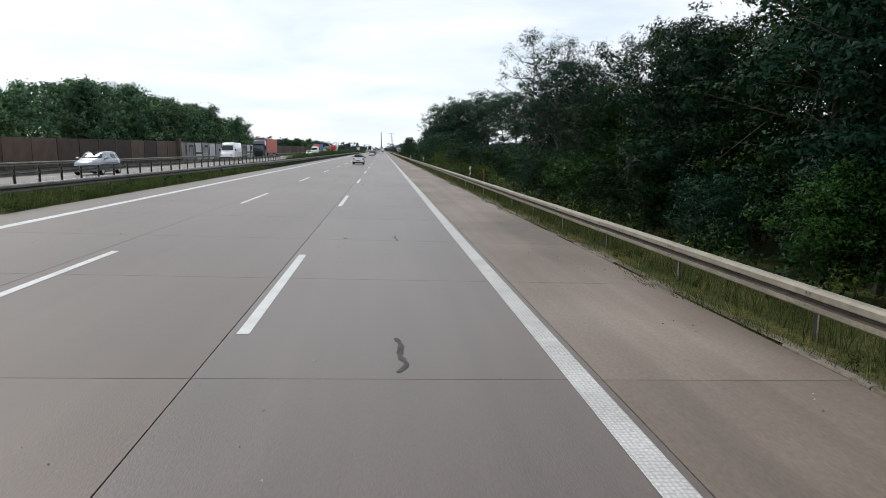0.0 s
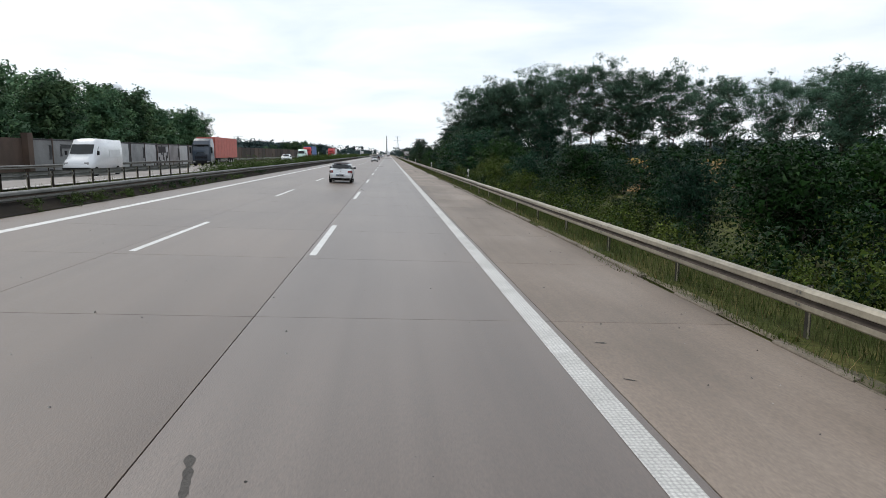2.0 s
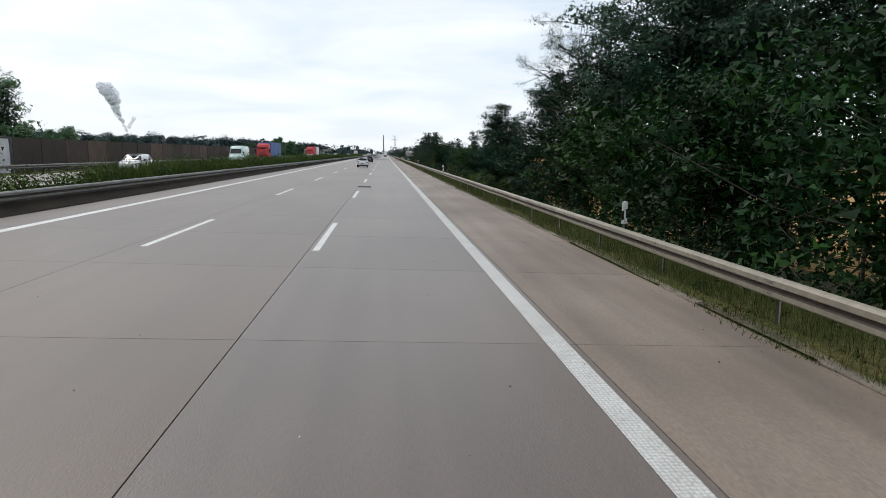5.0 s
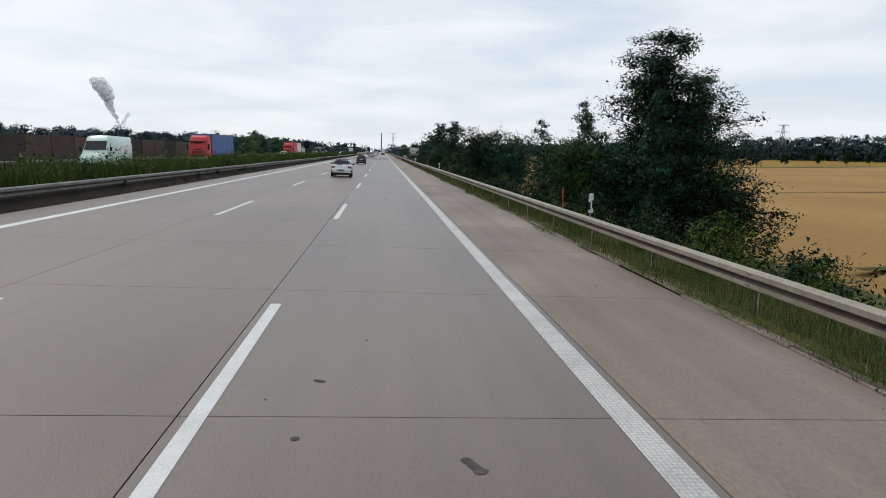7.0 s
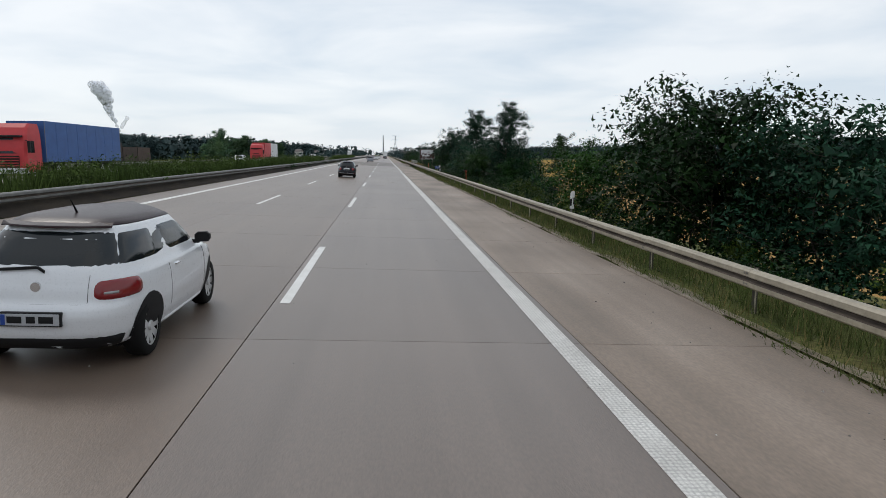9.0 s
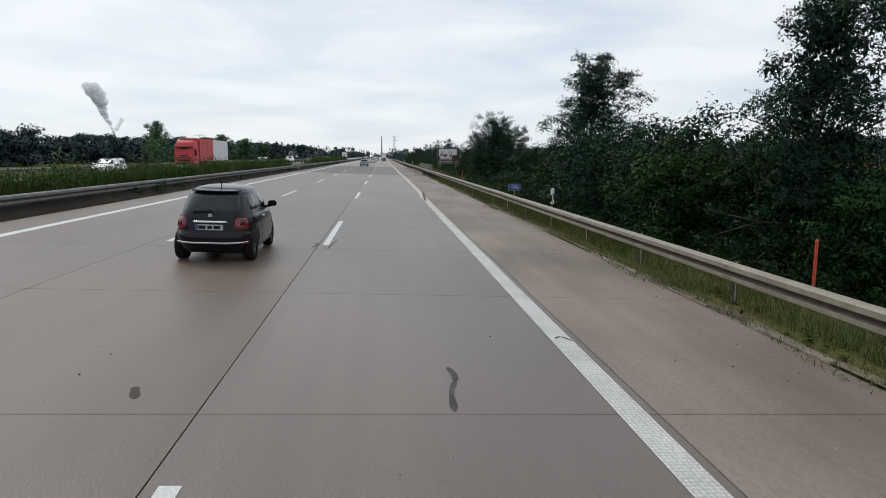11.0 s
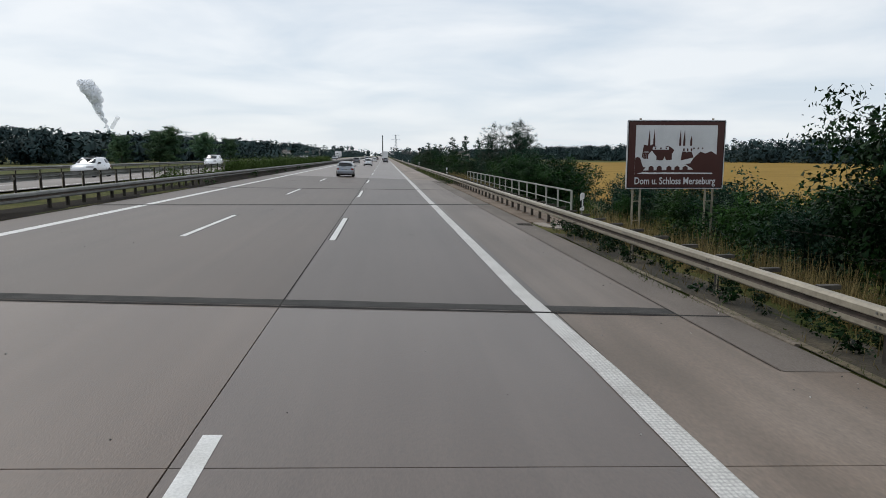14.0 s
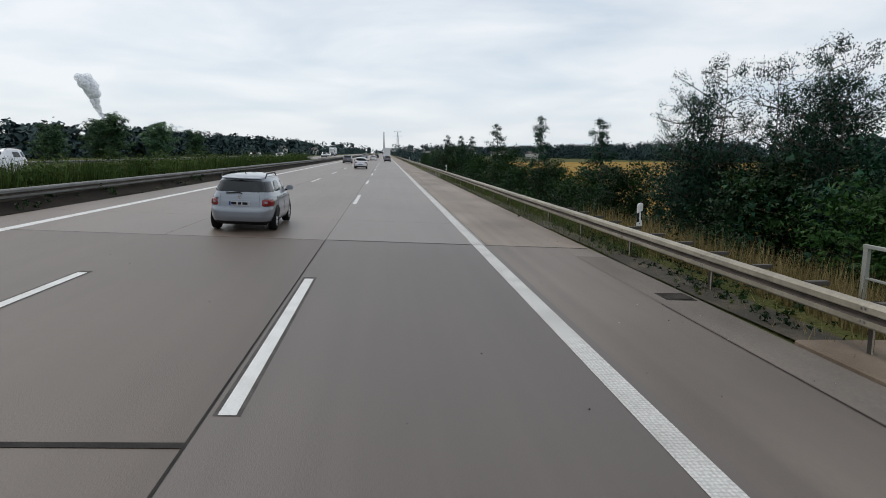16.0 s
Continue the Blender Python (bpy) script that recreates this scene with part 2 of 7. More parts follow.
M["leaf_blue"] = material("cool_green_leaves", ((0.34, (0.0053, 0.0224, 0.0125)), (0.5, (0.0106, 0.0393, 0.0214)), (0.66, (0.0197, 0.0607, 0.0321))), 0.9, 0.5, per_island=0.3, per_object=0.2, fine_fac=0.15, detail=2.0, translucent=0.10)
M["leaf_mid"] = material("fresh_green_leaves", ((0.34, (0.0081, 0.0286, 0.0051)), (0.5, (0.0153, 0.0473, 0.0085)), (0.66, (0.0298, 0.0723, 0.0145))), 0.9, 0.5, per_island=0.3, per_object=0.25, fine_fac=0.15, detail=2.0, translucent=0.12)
# blue-green leaves, paled in the colour for haze and flare against the sky
M["leaf_robinia"] = material("haze_paled_robinia_leaves", ((0.34, (0.0352, 0.0730, 0.0490)), (0.5, (0.0598, 0.1140, 0.0770)), (0.66, (0.0906, 0.1590, 0.1030))), 0.6, 0.6, per_island=0.3, per_object=0.15, fine_fac=0.15, detail=2.0, translucent=0.25)
M["leaf_light"] = material("light_green_leaves", ((0.34, (0.0285, 0.0494, 0.0066)), (0.5, (0.0522, 0.0808, 0.0123)), (0.66, (0.0950, 0.1216, 0.0247))), 0.9, 0.6, per_island=0.4, per_object=0.2, fine_fac=0.15, detail=2.0, translucent=0.2)
# leaf green shifted towards blue: the distance haze is in this colour
M["leaf_far"] = material("haze_blue_woodland_leaves", ((0.34, (0.021, 0.041, 0.044)), (0.66, (0.038, 0.066, 0.068))), 0.05, 0.8, per_island=0.12, fine_fac=0.08, detail=2.0, translucent=0.05)
M["leaf_wood"] = material("woodland_leaves", ((0.34, (0.040, 0.086, 0.046)), (0.5, (0.068, 0.132, 0.070)), (0.66, (0.119, 0.196, 0.090))), 0.28, 0.7, per_island=0.25, per_object=0.3, fine_fac=0.12, detail=2.0, translucent=0.12)
M["leaf_hedge"] = material("median_scrub_leaves", ((0.3, (0.036, 0.063, 0.015)), (0.7, (0.068, 0.102, 0.027))), 0.35, 0.7, per_island=0.4, fine_fac=0.15, translucent=0.2)
M["sand"] = material("sandy_verge_soil", ((0.3, (0.055, 0.052, 0.024)), (0.5, (0.13, 0.105, 0.065)), (0.72, (0.21, 0.175, 0.125))), 0.7, 0.95, 0.8, 30, fine_scale=9, fine_fac=0.4)
M["litter_soil"] = material("dark_verge_litter", ((0.3, (0.020, 0.017, 0.010)), (0.5, (0.045, 0.036, 0.022)), (0.72, (0.085, 0.068, 0.042))), 0.8, 0.95, 0.8, 25, fine_scale=11, fine_fac=0.4)
# dark brown soil, darkened further for the shadow band below the beam
M["soil"] = material("shaded_median_soil", ((0.3, (0.010, 0.008, 0.007)), (0.55, (0.019, 0.015, 0.011)), (0.75, (0.029, 0.023, 0.016))), 0.6, 0.95, 0.8, 25, fine_scale=14, fine_fac=0.4)
M["grit"] = material("road_grit", ((0.42, (0.035, 0.032, 0.028)), (0.58, (0.32, 0.31, 0.29))), 3.0, 0.9, fine_fac=0.3, per_island=0.5)
M["bark"] = material("grey_brown_bark", ((0.3, (0.0350, 0.0294, 0.0231)), (0.7, (0.0840, 0.0700, 0.0560))), 3, 0.9, 0.6, 25, fine_fac=0.25, stretch=(1, 1, 0.25))
M["wheat"] = material("ripe_wheat", ((0.3, (0.288, 0.173, 0.063)), (0.7, (0.374, 0.231, 0.089))), 0.06, 0.95, 0.8, 9, fine_scale=6, fine_fac=0.14, stretch=(1, 0.4, 1))
M["stubble"] = material("straw_stubble_field", ((0.3, (0.225, 0.138, 0.028)), (0.7, (0.292, 0.186, 0.043))), 0.05, 0.95, 0.6, 6, fine_scale=4, fine_fac=0.14)
M["asphalt"] = material("side_road_asphalt", ((0.3, (0.14, 0.135, 0.13)), (0.7, (0.2, 0.19, 0.18))), 0.4, 0.85, 0.4, 60, fine_fac=0.15)
M["opp"] = material("far_carriageway_concrete", ((0.3, (0.208, 0.187, 0.170)), (0.7, (0.272, 0.245, 0.223))), 0.25, 0.85, 0.3, 60, fine_fac=0.1, stretch=(1, 0.3, 1))
M["panel_brown"] = material("rust_brown_noise_panel", ((0.3, (0.041, 0.027, 0.021)), (0.7, (0.069, 0.045, 0.033))), 0.7, 0.85, 0.4, 20, fine_fac=0.2, per_object=0.45)
M["panel_grey"] = material("grey_noise_panel", ((0.3, (0.173, 0.173, 0.176)), (0.7, (0.288, 0.288, 0.292))), 0.5, 0.85, 0.3, 20, fine_fac=0.2, per_object=0.25)
M["graffiti_white"] = material("white_spray_paint", ((0.3, (0.402, 0.410, 0.420)), (0.7, (0.541, 0.551, 0.559))), 1.2, 0.8, fine_fac=0.15)
M["graffiti_black"] = material("black_spray_paint", ((0.3, (0.02, 0.02, 0.022)), (0.7, (0.05, 0.05, 0.055))), 1.2, 0.8, fine_fac=0.15)
M["white"] = flat("white_plastic", (0.72, 0.72, 0.70), 0.5)
M["black"] = flat("black_plastic", (0.010, 0.010, 0.011), 0.6)
M["black"].node_tree.nodes["Principled BSDF"].inputs["Specular IOR Level"].default_value = 0.25
M["red_pole"] = flat("orange_red_plastic", (0.62, 0.07, 0.035), 0.45)
M["brown_sign"] = flat("brown_sign_sheet", (0.060, 0.016, 0.012), 0.4)
M["white_sign"] = flat("white_sign_sheet", (0.66, 0.67, 0.68), 0.4)
M["blue_sign"] = flat("blue_sign_sheet", (0.015, 0.06, 0.30), 0.4)
# plate white dimmed in the colour for the shade on car rears
M["plate"] = flat("shade_dimmed_plate_sheet", (0.40, 0.41, 0.43), 0.45)
M["rubber"] = flat("black_rubber", (0.010, 0.010, 0.010), 0.9)
M["rubber"].node_tree.nodes["Principled BSDF"].inputs["Specular IOR Level"].default_value = 0.2
M["alloy"] = flat("silver_alloy", (0.58, 0.58, 0.58), 0.35, metal=0.3)
M["alloy_dark"] = flat("dark_alloy", (0.03, 0.03, 0.033), 0.35, metal=0.5)
M["glass"] = flat("tinted_car_glass", (0.010, 0.013, 0.015), 0.08, vary=0.05)
M["glass"].node_tree.nodes["Principled BSDF"].inputs["Specular IOR Level"].default_value = 0.42
M["car_white"] = flat("white_car_paint", (0.70, 0.71, 0.73), 0.3, coat=0.7, vary=0.04)
M["car_black"] = flat("black_car_paint", (0.006, 0.006, 0.010), 0.22, coat=0.1, vary=0.04)
M["car_black"].node_tree.nodes["Principled BSDF"].inputs["Specular IOR Level"].default_value = 0.22
M["car_silver"] = flat("silver_car_paint", (0.25, 0.272, 0.305), 0.32, metal=0.35, coat=0.7, vary=0.04)
M["car_grey"] = flat("grey_car_paint", (0.10, 0.105, 0.115), 0.3, metal=0.4, coat=0.7, vary=0.04)
M["car_maroon"] = flat("dark_maroon_roof_paint", (0.020, 0.008, 0.010), 0.4, coat=0.05, vary=0.04)
M["car_maroon"].node_tree.nodes["Principled BSDF"].inputs["Specular IOR Level"].default_value = 0.2
M["car_mint"] = flat("pale_mint_van_paint", (0.50, 0.64, 0.58), 0.4, coat=0.4, vary=0.05)
M["tail_red"] = flat("red_lamp_lens", (0.20, 0.006, 0.008), 0.2, coat=0.25)
M["lamp_clear"] = flat("clear_lamp_lens", (0.34, 0.34, 0.34), 0.12, coat=0.6)
M["chrome"] = flat("chrome", (0.75, 0.75, 0.75), 0.12, metal=1.0, vary=0.03)
M["truck_red"] = flat("red_tarpaulin", (0.50, 0.035, 0.04), 0.55, vary=0.15)
M["truck_coral"] = flat("faded_coral_tarpaulin", (0.52, 0.13, 0.10), 0.6, vary=0.2)
M["truck_blue"] = flat("blue_tarpaulin", (0.03, 0.10, 0.30), 0.55, vary=0.15)
M["truck_white"] = flat("white_tarpaulin", (0.66, 0.67, 0.68), 0.55, vary=0.1)
M["truck_cab_dark"] = flat("dark_blue_cab_paint", (0.035, 0.05, 0.075), 0.3, coat=0.6)
M["facade"] = material("pale_render_facade", ((0.3, (0.50, 0.48, 0.45)), (0.7, (0.62, 0.60, 0.57))), 0.3, 0.85, fine_fac=0.1)
M["roof"] = material("grey_brown_roof_tiles", ((0.3, (0.11, 0.10, 0.095)), (0.7, (0.17, 0.15, 0.145))), 0.6, 0.85, fine_fac=0.2)
M["chimney"] = material("dark_chimney_masonry", ((0.3, (0.10, 0.105, 0.11)), (0.7, (0.15, 0.15, 0.155))), 0.4, 0.9, fine_fac=0.1)
M["pylon"] = flat("grey_pylon_steel", (0.36, 0.38, 0.40), 0.6, metal=0.2)

for k_ in ("joint", "tar", "patch", "soil", "grass", "earth", "blade", "blade_dry", "leaf_hedge", "wheat", "stubble", "leaf_far"):
    M[k_].node_tree.nodes["Principled BSDF"].inputs["Specular IOR Level"].default_value = 0.08

# ---- building helpers ----


def mesh_from(name, verts, faces, mat, smooth=False):
    me = bpy.data.meshes.new(name)
    me.from_pydata([tuple(v) for v in verts], [], [tuple(f) for f in faces])
    me.materials.append(mat)
    if smooth:
        me.polygons.foreach_set("use_smooth", [True] * len(me.polygons))
    me.update()
    return me


def tris_mesh(name, q, mat):
    """A mesh of loose triangles from an array (n, 3, 3), or from a pair of it and soft normals (n, 3)."""
    soft = None
    if isinstance(q, tuple):
        q, soft = q
        g = np.cross(q[:, 1] - q[:, 0], q[:, 2] - q[:, 0])
        back = (g * soft).sum(axis=1) < 0
        q = q.copy()
        q[back] = q[back][:, ::-1]
    n = len(q)
    me = bpy.data.meshes.new(name)
    me.vertices.add(3 * n)
    me.vertices.foreach_set("co", np.asarray(q, dtype=np.float32).ravel())
    me.loops.add(3 * n)
    me.loops.foreach_set("vertex_index", np.arange(3 * n, dtype=np.int32))
    me.polygons.add(n)
    me.polygons.foreach_set("loop_start", np.arange(0, 3 * n, 3, dtype=np.int32))
    me.polygons.foreach_set("loop_total", np.full(n, 3, dtype=np.int32))
    me.materials.append(mat)
    me.update()
    me.validate()
    if soft is not None:
        at = me.attributes.new("custom_normal", "FLOAT_VECTOR", "POINT")
        at.data.foreach_set("vector", np.repeat(soft, 3, axis=0).astype(np.float32).ravel())
    return me


def part_mesh(name, me, parent, m=None, label=""):
    ob = new(name, me)
    ob.parent = parent
    if m is not None:
        ob.matrix_basis = m
    return tagged(ob, label)


def part(name, bm, mat, parent, label="", smooth=False, m=None):
    me = bpy.data.meshes.new(name)
    bm.to_mesh(me)
    bm.free()
    me.materials.append(mat)
    if smooth:
        me.polygons.foreach_set("use_smooth", [True] * len(me.polygons))
    return part_mesh(name, me, parent, m, label)


def thing(name, label, category, group="", kind="", m=None):
    ob = new(name)
    ob.empty_display_size = 0.3
    if m is not None:
        ob.matrix_basis = m
    return tagged(ob, label, category, group, kind)


def add_box(bm, x0, x1, y0, y1, z0, z1, bevel=0.0):
    r = bmesh.ops.create_cube(bm, size=1.0)
    bmesh.ops.scale(bm, vec=(x1 - x0, y1 - y0, z1 - z0), verts=r["verts"])
    bmesh.ops.translate(bm, vec=((x0 + x1) / 2, (y0 + y1) / 2, (z0 + z1) / 2), verts=r["verts"])
    if bevel:
        es = {e for v in r["verts"] for e in v.link_edges}
        bmesh.ops.bevel(bm, geom=list(es), offset=bevel, segments=2, affect="EDGES", profile=0.6)
    return bm


def box(x0, x1, y0, y1, z0, z1, bevel=0.0):
    return add_box(bmesh.new(), x0, x1, y0, y1, z0, z1, bevel)


def add_tube(bm, a, b, r0, r1=None, sides=8):
    a, b = Vector(a), Vector(b)
    r1 = r0 if r1 is None else r1
    r = bmesh.ops.create_cone(bm, cap_ends=True, segments=sides, radius1=r0, radius2=r1, depth=(b - a).length)
    q = (b - a).to_track_quat("Z", "Y").to_matrix().to_4x4()
    bmesh.ops.transform(bm, matrix=Matrix.Translation((a + b) / 2) @ q, verts=r["verts"])
    return bm


def tube(a, b, r0, r1=None, sides=8):
    return add_tube(bmesh.new(), a, b, r0, r1, sides)


def loft(rings, close=False, caps=True):
    """A skin over rings of equal point counts. close: each ring is a closed loop."""
    bm = bmesh.new()
    vs = [[bm.verts.new(p) for p in ring] for ring in rings]
    n = len(rings[0])
    for a, b in zip(vs, vs[1:]):
        for i in range(n if close else n - 1):
            j = (i + 1) % n
            bm.faces.new((a[i], a[j], b[j], b[i]))
    if caps and close:
        bm.faces.new(vs[0][::-1])
        bm.faces.new(vs[-1])
    bmesh.ops.recalc_face_normals(bm, faces=bm.faces)
    return bm


def ribbon(points, width, z, lift=0.004):
    """A flat wandering strip on the road, from a few plan points."""
    bm = bmesh.new()
    prev = None
    ctrl = [Vector(p) for p in points]
    pts = []
    for i in range(len(ctrl) - 1):
        p0, p1, p2, p3 = ctrl[max(i - 1, 0)], ctrl[i], ctrl[i + 1], ctrl[min(i + 2, len(ctrl) - 1)]
        for k in range(7):
            t = k / 7
            pts.append(0.5 * (2 * p1 + (p2 - p0) * t + (2 * p0 - 5 * p1 + 4 * p2 - p3) * t * t + (3 * p1 - p0 - 3 * p2 + p3) * t ** 3))
    pts.append(ctrl[-1])
    for i, p in enumerate(pts):
        d = (pts[min(i + 1, len(pts) - 1)] - pts[max(i - 1, 0)]).normalized()
        end = min(1.0, 0.25 + 0.4 * min(i, len(pts) - 1 - i))
        s = Vector((-d.y, d.x)) * width * end * (0.42 + 0.30 * noise.noise((p.x * 9, p.y * 9, 1)) + 0.16 * noise.noise((p.x * 30, p.y * 30, 2)))
        a, b = p + s, p - s
        row = (bm.verts.new((a.x, a.y, road_z(a.x) + lift)), bm.verts.new((b.x, b.y, road_z(b.x) + lift)))
        if prev:
            bm.faces.new((prev[0], row[0], row[1], prev[1]))
        prev = row
    bmesh.ops.recalc_face_normals(bm, faces=bm.faces)
    for f in bm.faces:
        if f.normal.z < 0:
            f.normal_flip()
    return bm


def road_z(x):
    return -FALL * x


def opp_z(x):
    return 0.70 - 0.022 * (-14.0 - x)


def lerp(x, table):
    if x <= table[0][0]:
        return table[0][1]
    for (a, u), (b, v) in zip(table, table[1:]):
        if x <= b:
            return u + (v - u) * (x - a) / (b - a)
    return table[-1][1]


SIDE_A = ((6.3, -0.50), (6.58, -0.262), (7.2, -0.29), (8.6, -0.38), (10.5, -0.9), (14, -1.4), (22, -1.8), (60, -2.2), (400, -3.4))
SIDE_B = ((6.3, -0.50), (6.58, -0.262), (7.2, -0.29), (8.8, -0.42), (10.2, -1.0), (15.5, -3.0), (20, -3.3), (60, -3.4), (400, -3.4))
LEFT = ((-400, -1.5), (-90, -1.5), (-60, -0.8), (-38, 0.2), (-31, 0.45), (-28.7, 0.36), (-28.4, 0.0), (-14.2, 0.2),
        (-13.9, 0.62), (-13.0, 0.5), (-11.5, 0.38), (-9.5, 0.30), (-9.22, 0.33), (-9.0, 0.0))


def ground_z(x, y):
    if x > 6.3:
        f = min(1, max(0, (y - 105) / 45))
        return lerp(x, SIDE_A) * (1 - f) + lerp(x, SIDE_B) * f
    if x < -9.0:
        return lerp(x, LEFT)
    return 0.0 + (-0.50 - 0.0) * (x + 9.0) / 15.3


# ---- ground ----
gx = [-3500, -1500, -700, -400, -200, -90, -60, -45, -38, -34, -31, -28.7, -28.4, -21, -14.2, -13.9, -13.0, -11.5, -9.5, -9.22, -9.0, -4, 0,
      6.3, 6.58, 7.2, 7.9, 8.8, 9.5, 10.5, 12, 14, 15.5, 18, 20, 25, 40, 60, 100, 200, 400, 800, 1600, 3500]
gy = [-400, -100, -40] + list(range(-20, 480, 5)) + [500, 540, 600, 700, 900, 1200, 1800, 2600, 4200]


def rough_ground(x, y):
    z = ground_z(x, y)
    if x > 7 or x < -31.5:
        z += 0.16 * noise.noise((x * 0.22, y * 0.22, 0)) * min(1, abs(x - 7) / 3)
    return z


gv = [(x, y, rough_ground(x, y)) for y in gy for x in gx]
gf = [(j * len(gx) + i, j * len(gx) + i + 1, (j + 1) * len(gx) + i + 1, (j + 1) * len(gx) + i) for j in range(len(gy) - 1) for i in range(len(gx) - 1)]
tagged(new("ground", mesh_from("ground", gv, gf, M["earth"], True)), "grassy embankment and meadow ground beside the motorway", "ground", kind="structure")
# grass verge and median surface, each a thin sheet of turf over the sub-grade


def strip_sheet(name, x0, x1, y0, y1, zf, mat, label, nx=3, step=5.0, wob=0.0):
    ys = np.arange(y0, y1 + 0.1, step)
    vs, fs = [], []
    for y in ys:
        for i in range(nx + 1):
            x = x0 + (x1 - x0) * i / nx
            if wob and i == 0:
                x += wob * noise.noise((0, y * 0.6, 3))
            vs.append((x, y, zf(x, y) + (0.03 * noise.noise((x, y * 0.7, 1)) if wob else 0)))
    w = nx + 1
    for j in range(len(ys) - 1):
        for i in range(nx):
            a = j * w + i
            fs.append((a, a + 1, a + w + 1, a + w))
    return tagged(new(name, mesh_from(name, vs, fs, mat, True)), label, name.replace("_", " "), kind="structure")


strip_sheet("verge", 6.56, 9.4, -30, 900, lambda x, y: ground_z(x, y) + 0.02, M["grass"], "grass verge with dry and green turf beside the shoulder", 6, 2.5, 0.16)
strip_sheet("verge_soil", 6.57, 6.93, -30, 349, lambda x, y: ground_z(x, y) + (0.045 if x < 6.8 else 0.012), M["sand"], "sandy soil washed up along the shoulder edge", 3, 1.5, 0.05)
strip_sheet("bridge_start_soil", 6.565, 7.7, 331, 354.7, lambda x, y: ground_z(x, y) + (0.045 if x < 7.3 else 0.022), M["litter_soil"], "brown soil and plant litter under the guardrail before the bridge", 4, 1.6, 0.08)
strip_sheet("bridge_end_soil", 6.57, 7.5, 388.8, 470, lambda x, y: ground_z(x, y) + (0.05 if x < 7.2 else 0.022), M["litter_soil"], "dark soil and plant litter under the guardrail past the bridge", 4, 1.4, 0.10)
strip_sheet("median_verge", -13.85, -9.24, -30, 1000, lambda x, y: ground_z(x, y) + 0.02, M["grass"], "grassy median strip between the carriageways", 4, 2.5, 0.0)



def bank_z(x, y):
    """A low bank of soil under the median rail, flat where the bridge carries the rail."""
    f = min(1.0, max(0.0, (-9.3 - x) / 0.75))
    g = min(1.0, max(0.0, abs(y - 365.5) / 5.0 - 2.0))
    return ground_z(x, y) + 0.045 + 0.30 * f * f * (3 - 2 * f) * g


strip_sheet("median_soil", -10.9, -9.22, 60, 1000, bank_z, M["soil"], "bare dark soil and litter under the median guardrail, rail shade in its colour", 6, 2.5, 0.12)

# ---- carriageway: slabs with joints ----
Y_JOINT, SLAB = 6.76, 5.015
BRIDGE0, BRIDGE1 = 342.7, 397.4
COLS = (("shoulder", 3.865, 6.55, M["shoulder"]), ("lane", -0.17, 3.865, M["concrete_lane"]), ("lane", -4.05, -0.17, M["concrete"]), ("lane", -9.2, -4.05, M["concrete"]))
road = thing("road", "three-lane motorway carriageway of jointed concrete slabs", "road", kind="structure")


def slab_mesh(x0, x1, y0, y1, mat, gap=0.009, depth=0.12):
    xs, ys = (x0 + gap / 2, x1 - gap / 2), (y0 + gap / 2, y1 - gap / 2)
    c = 0.0025
    v = []
    for z, s in ((-depth, 0), (-c, 0), (0, c)):
        v += [(xs[0] + s, ys[0] + s, road_z(xs[0]) + z), (xs[1] - s, ys[0] + s, road_z(xs[1]) + z), (xs[1] - s, ys[1] - s, road_z(xs[1]) + z), (xs[0] + s, ys[1] - s, road_z(xs[0]) + z)]
    f = [(8, 9, 10, 11)]
    for k in (0, 4):
        f += [(k + i, k + (i + 1) % 4, k + 4 + (i + 1) % 4, k + 4 + i) for i in range(4)]
    return mesh_from("slab", v, f, mat)


# joint bed under the slabs
bed = [(-9.2, -60, road_z(-9.2) - 0.02), (6.55, -60, road_z(6.55) - 0.02), (6.55, 480, road_z(6.55) - 0.02), (-9.2, 480, road_z(-9.2) - 0.02)]
part_mesh("joint_bed", mesh_from("joint_bed", bed, [(0, 1, 2, 3)], M["joint"]), road, label="dark sealant in the slab joints")


def far_strip(name, x0, x1, y0, y1, mat, lift=0.0, step=40):
    v, f = [], []
    n = max(1, int((y1 - y0) / step))
    for i in range(n + 1):
        y = y0 + (y1 - y0) * i / n
        v += [(x0, y, road_z(x0) + lift), (x1, y, road_z(x1) + lift)]
    for i in range(n):
        f.append((2 * i, 2 * i + 1, 2 * i + 3, 2 * i + 2))
    return part_mesh(name, mesh_from(name, v, f, mat), road)


slab_rows = list(range(-2, 67))
for ci, (cname, x0, x1, mat) in enumerate(COLS):
    if ci < 3:
        me = slab_mesh(x0, x1, 0, SLAB, mat, 0.013 if cname == "shoulder" else 0.011)
        for k in slab_rows:
            part_mesh("slab", me, road, Matrix.Translation((0, Y_JOINT + SLAB * k, 0)))
    else:
        vv, ff = [], []
        for k in slab_rows:
            base = slab_mesh(x0, x1, Y_JOINT + SLAB * k, Y_JOINT + SLAB * (k + 1), mat)
            o = len(vv)
            vv += [tuple(v.co) for v in base.vertices]
            ff += [tuple(o + i for i in p.vertices) for p in base.polygons]
            bpy.data.meshes.remove(base)
        tagged(part_mesh("outer_slabs", mesh_from("outer_slabs", vv, ff, mat), road, label="concrete slabs of the overtaking lane"), kind="stuff")
    far_strip("far_lane", x0 + 0.006, x1 - 0.006, -60, Y_JOINT + SLAB * -2, mat)
    far_strip("far_lane", x0 + 0.006, x1 - 0.006, BRIDGE1 + 0.02, 2400, mat)
far_strip("bridge_deck", -9.2, -0.17, BRIDGE0 + 0.06, BRIDGE1 - 0.02, M["bridge_warm"])
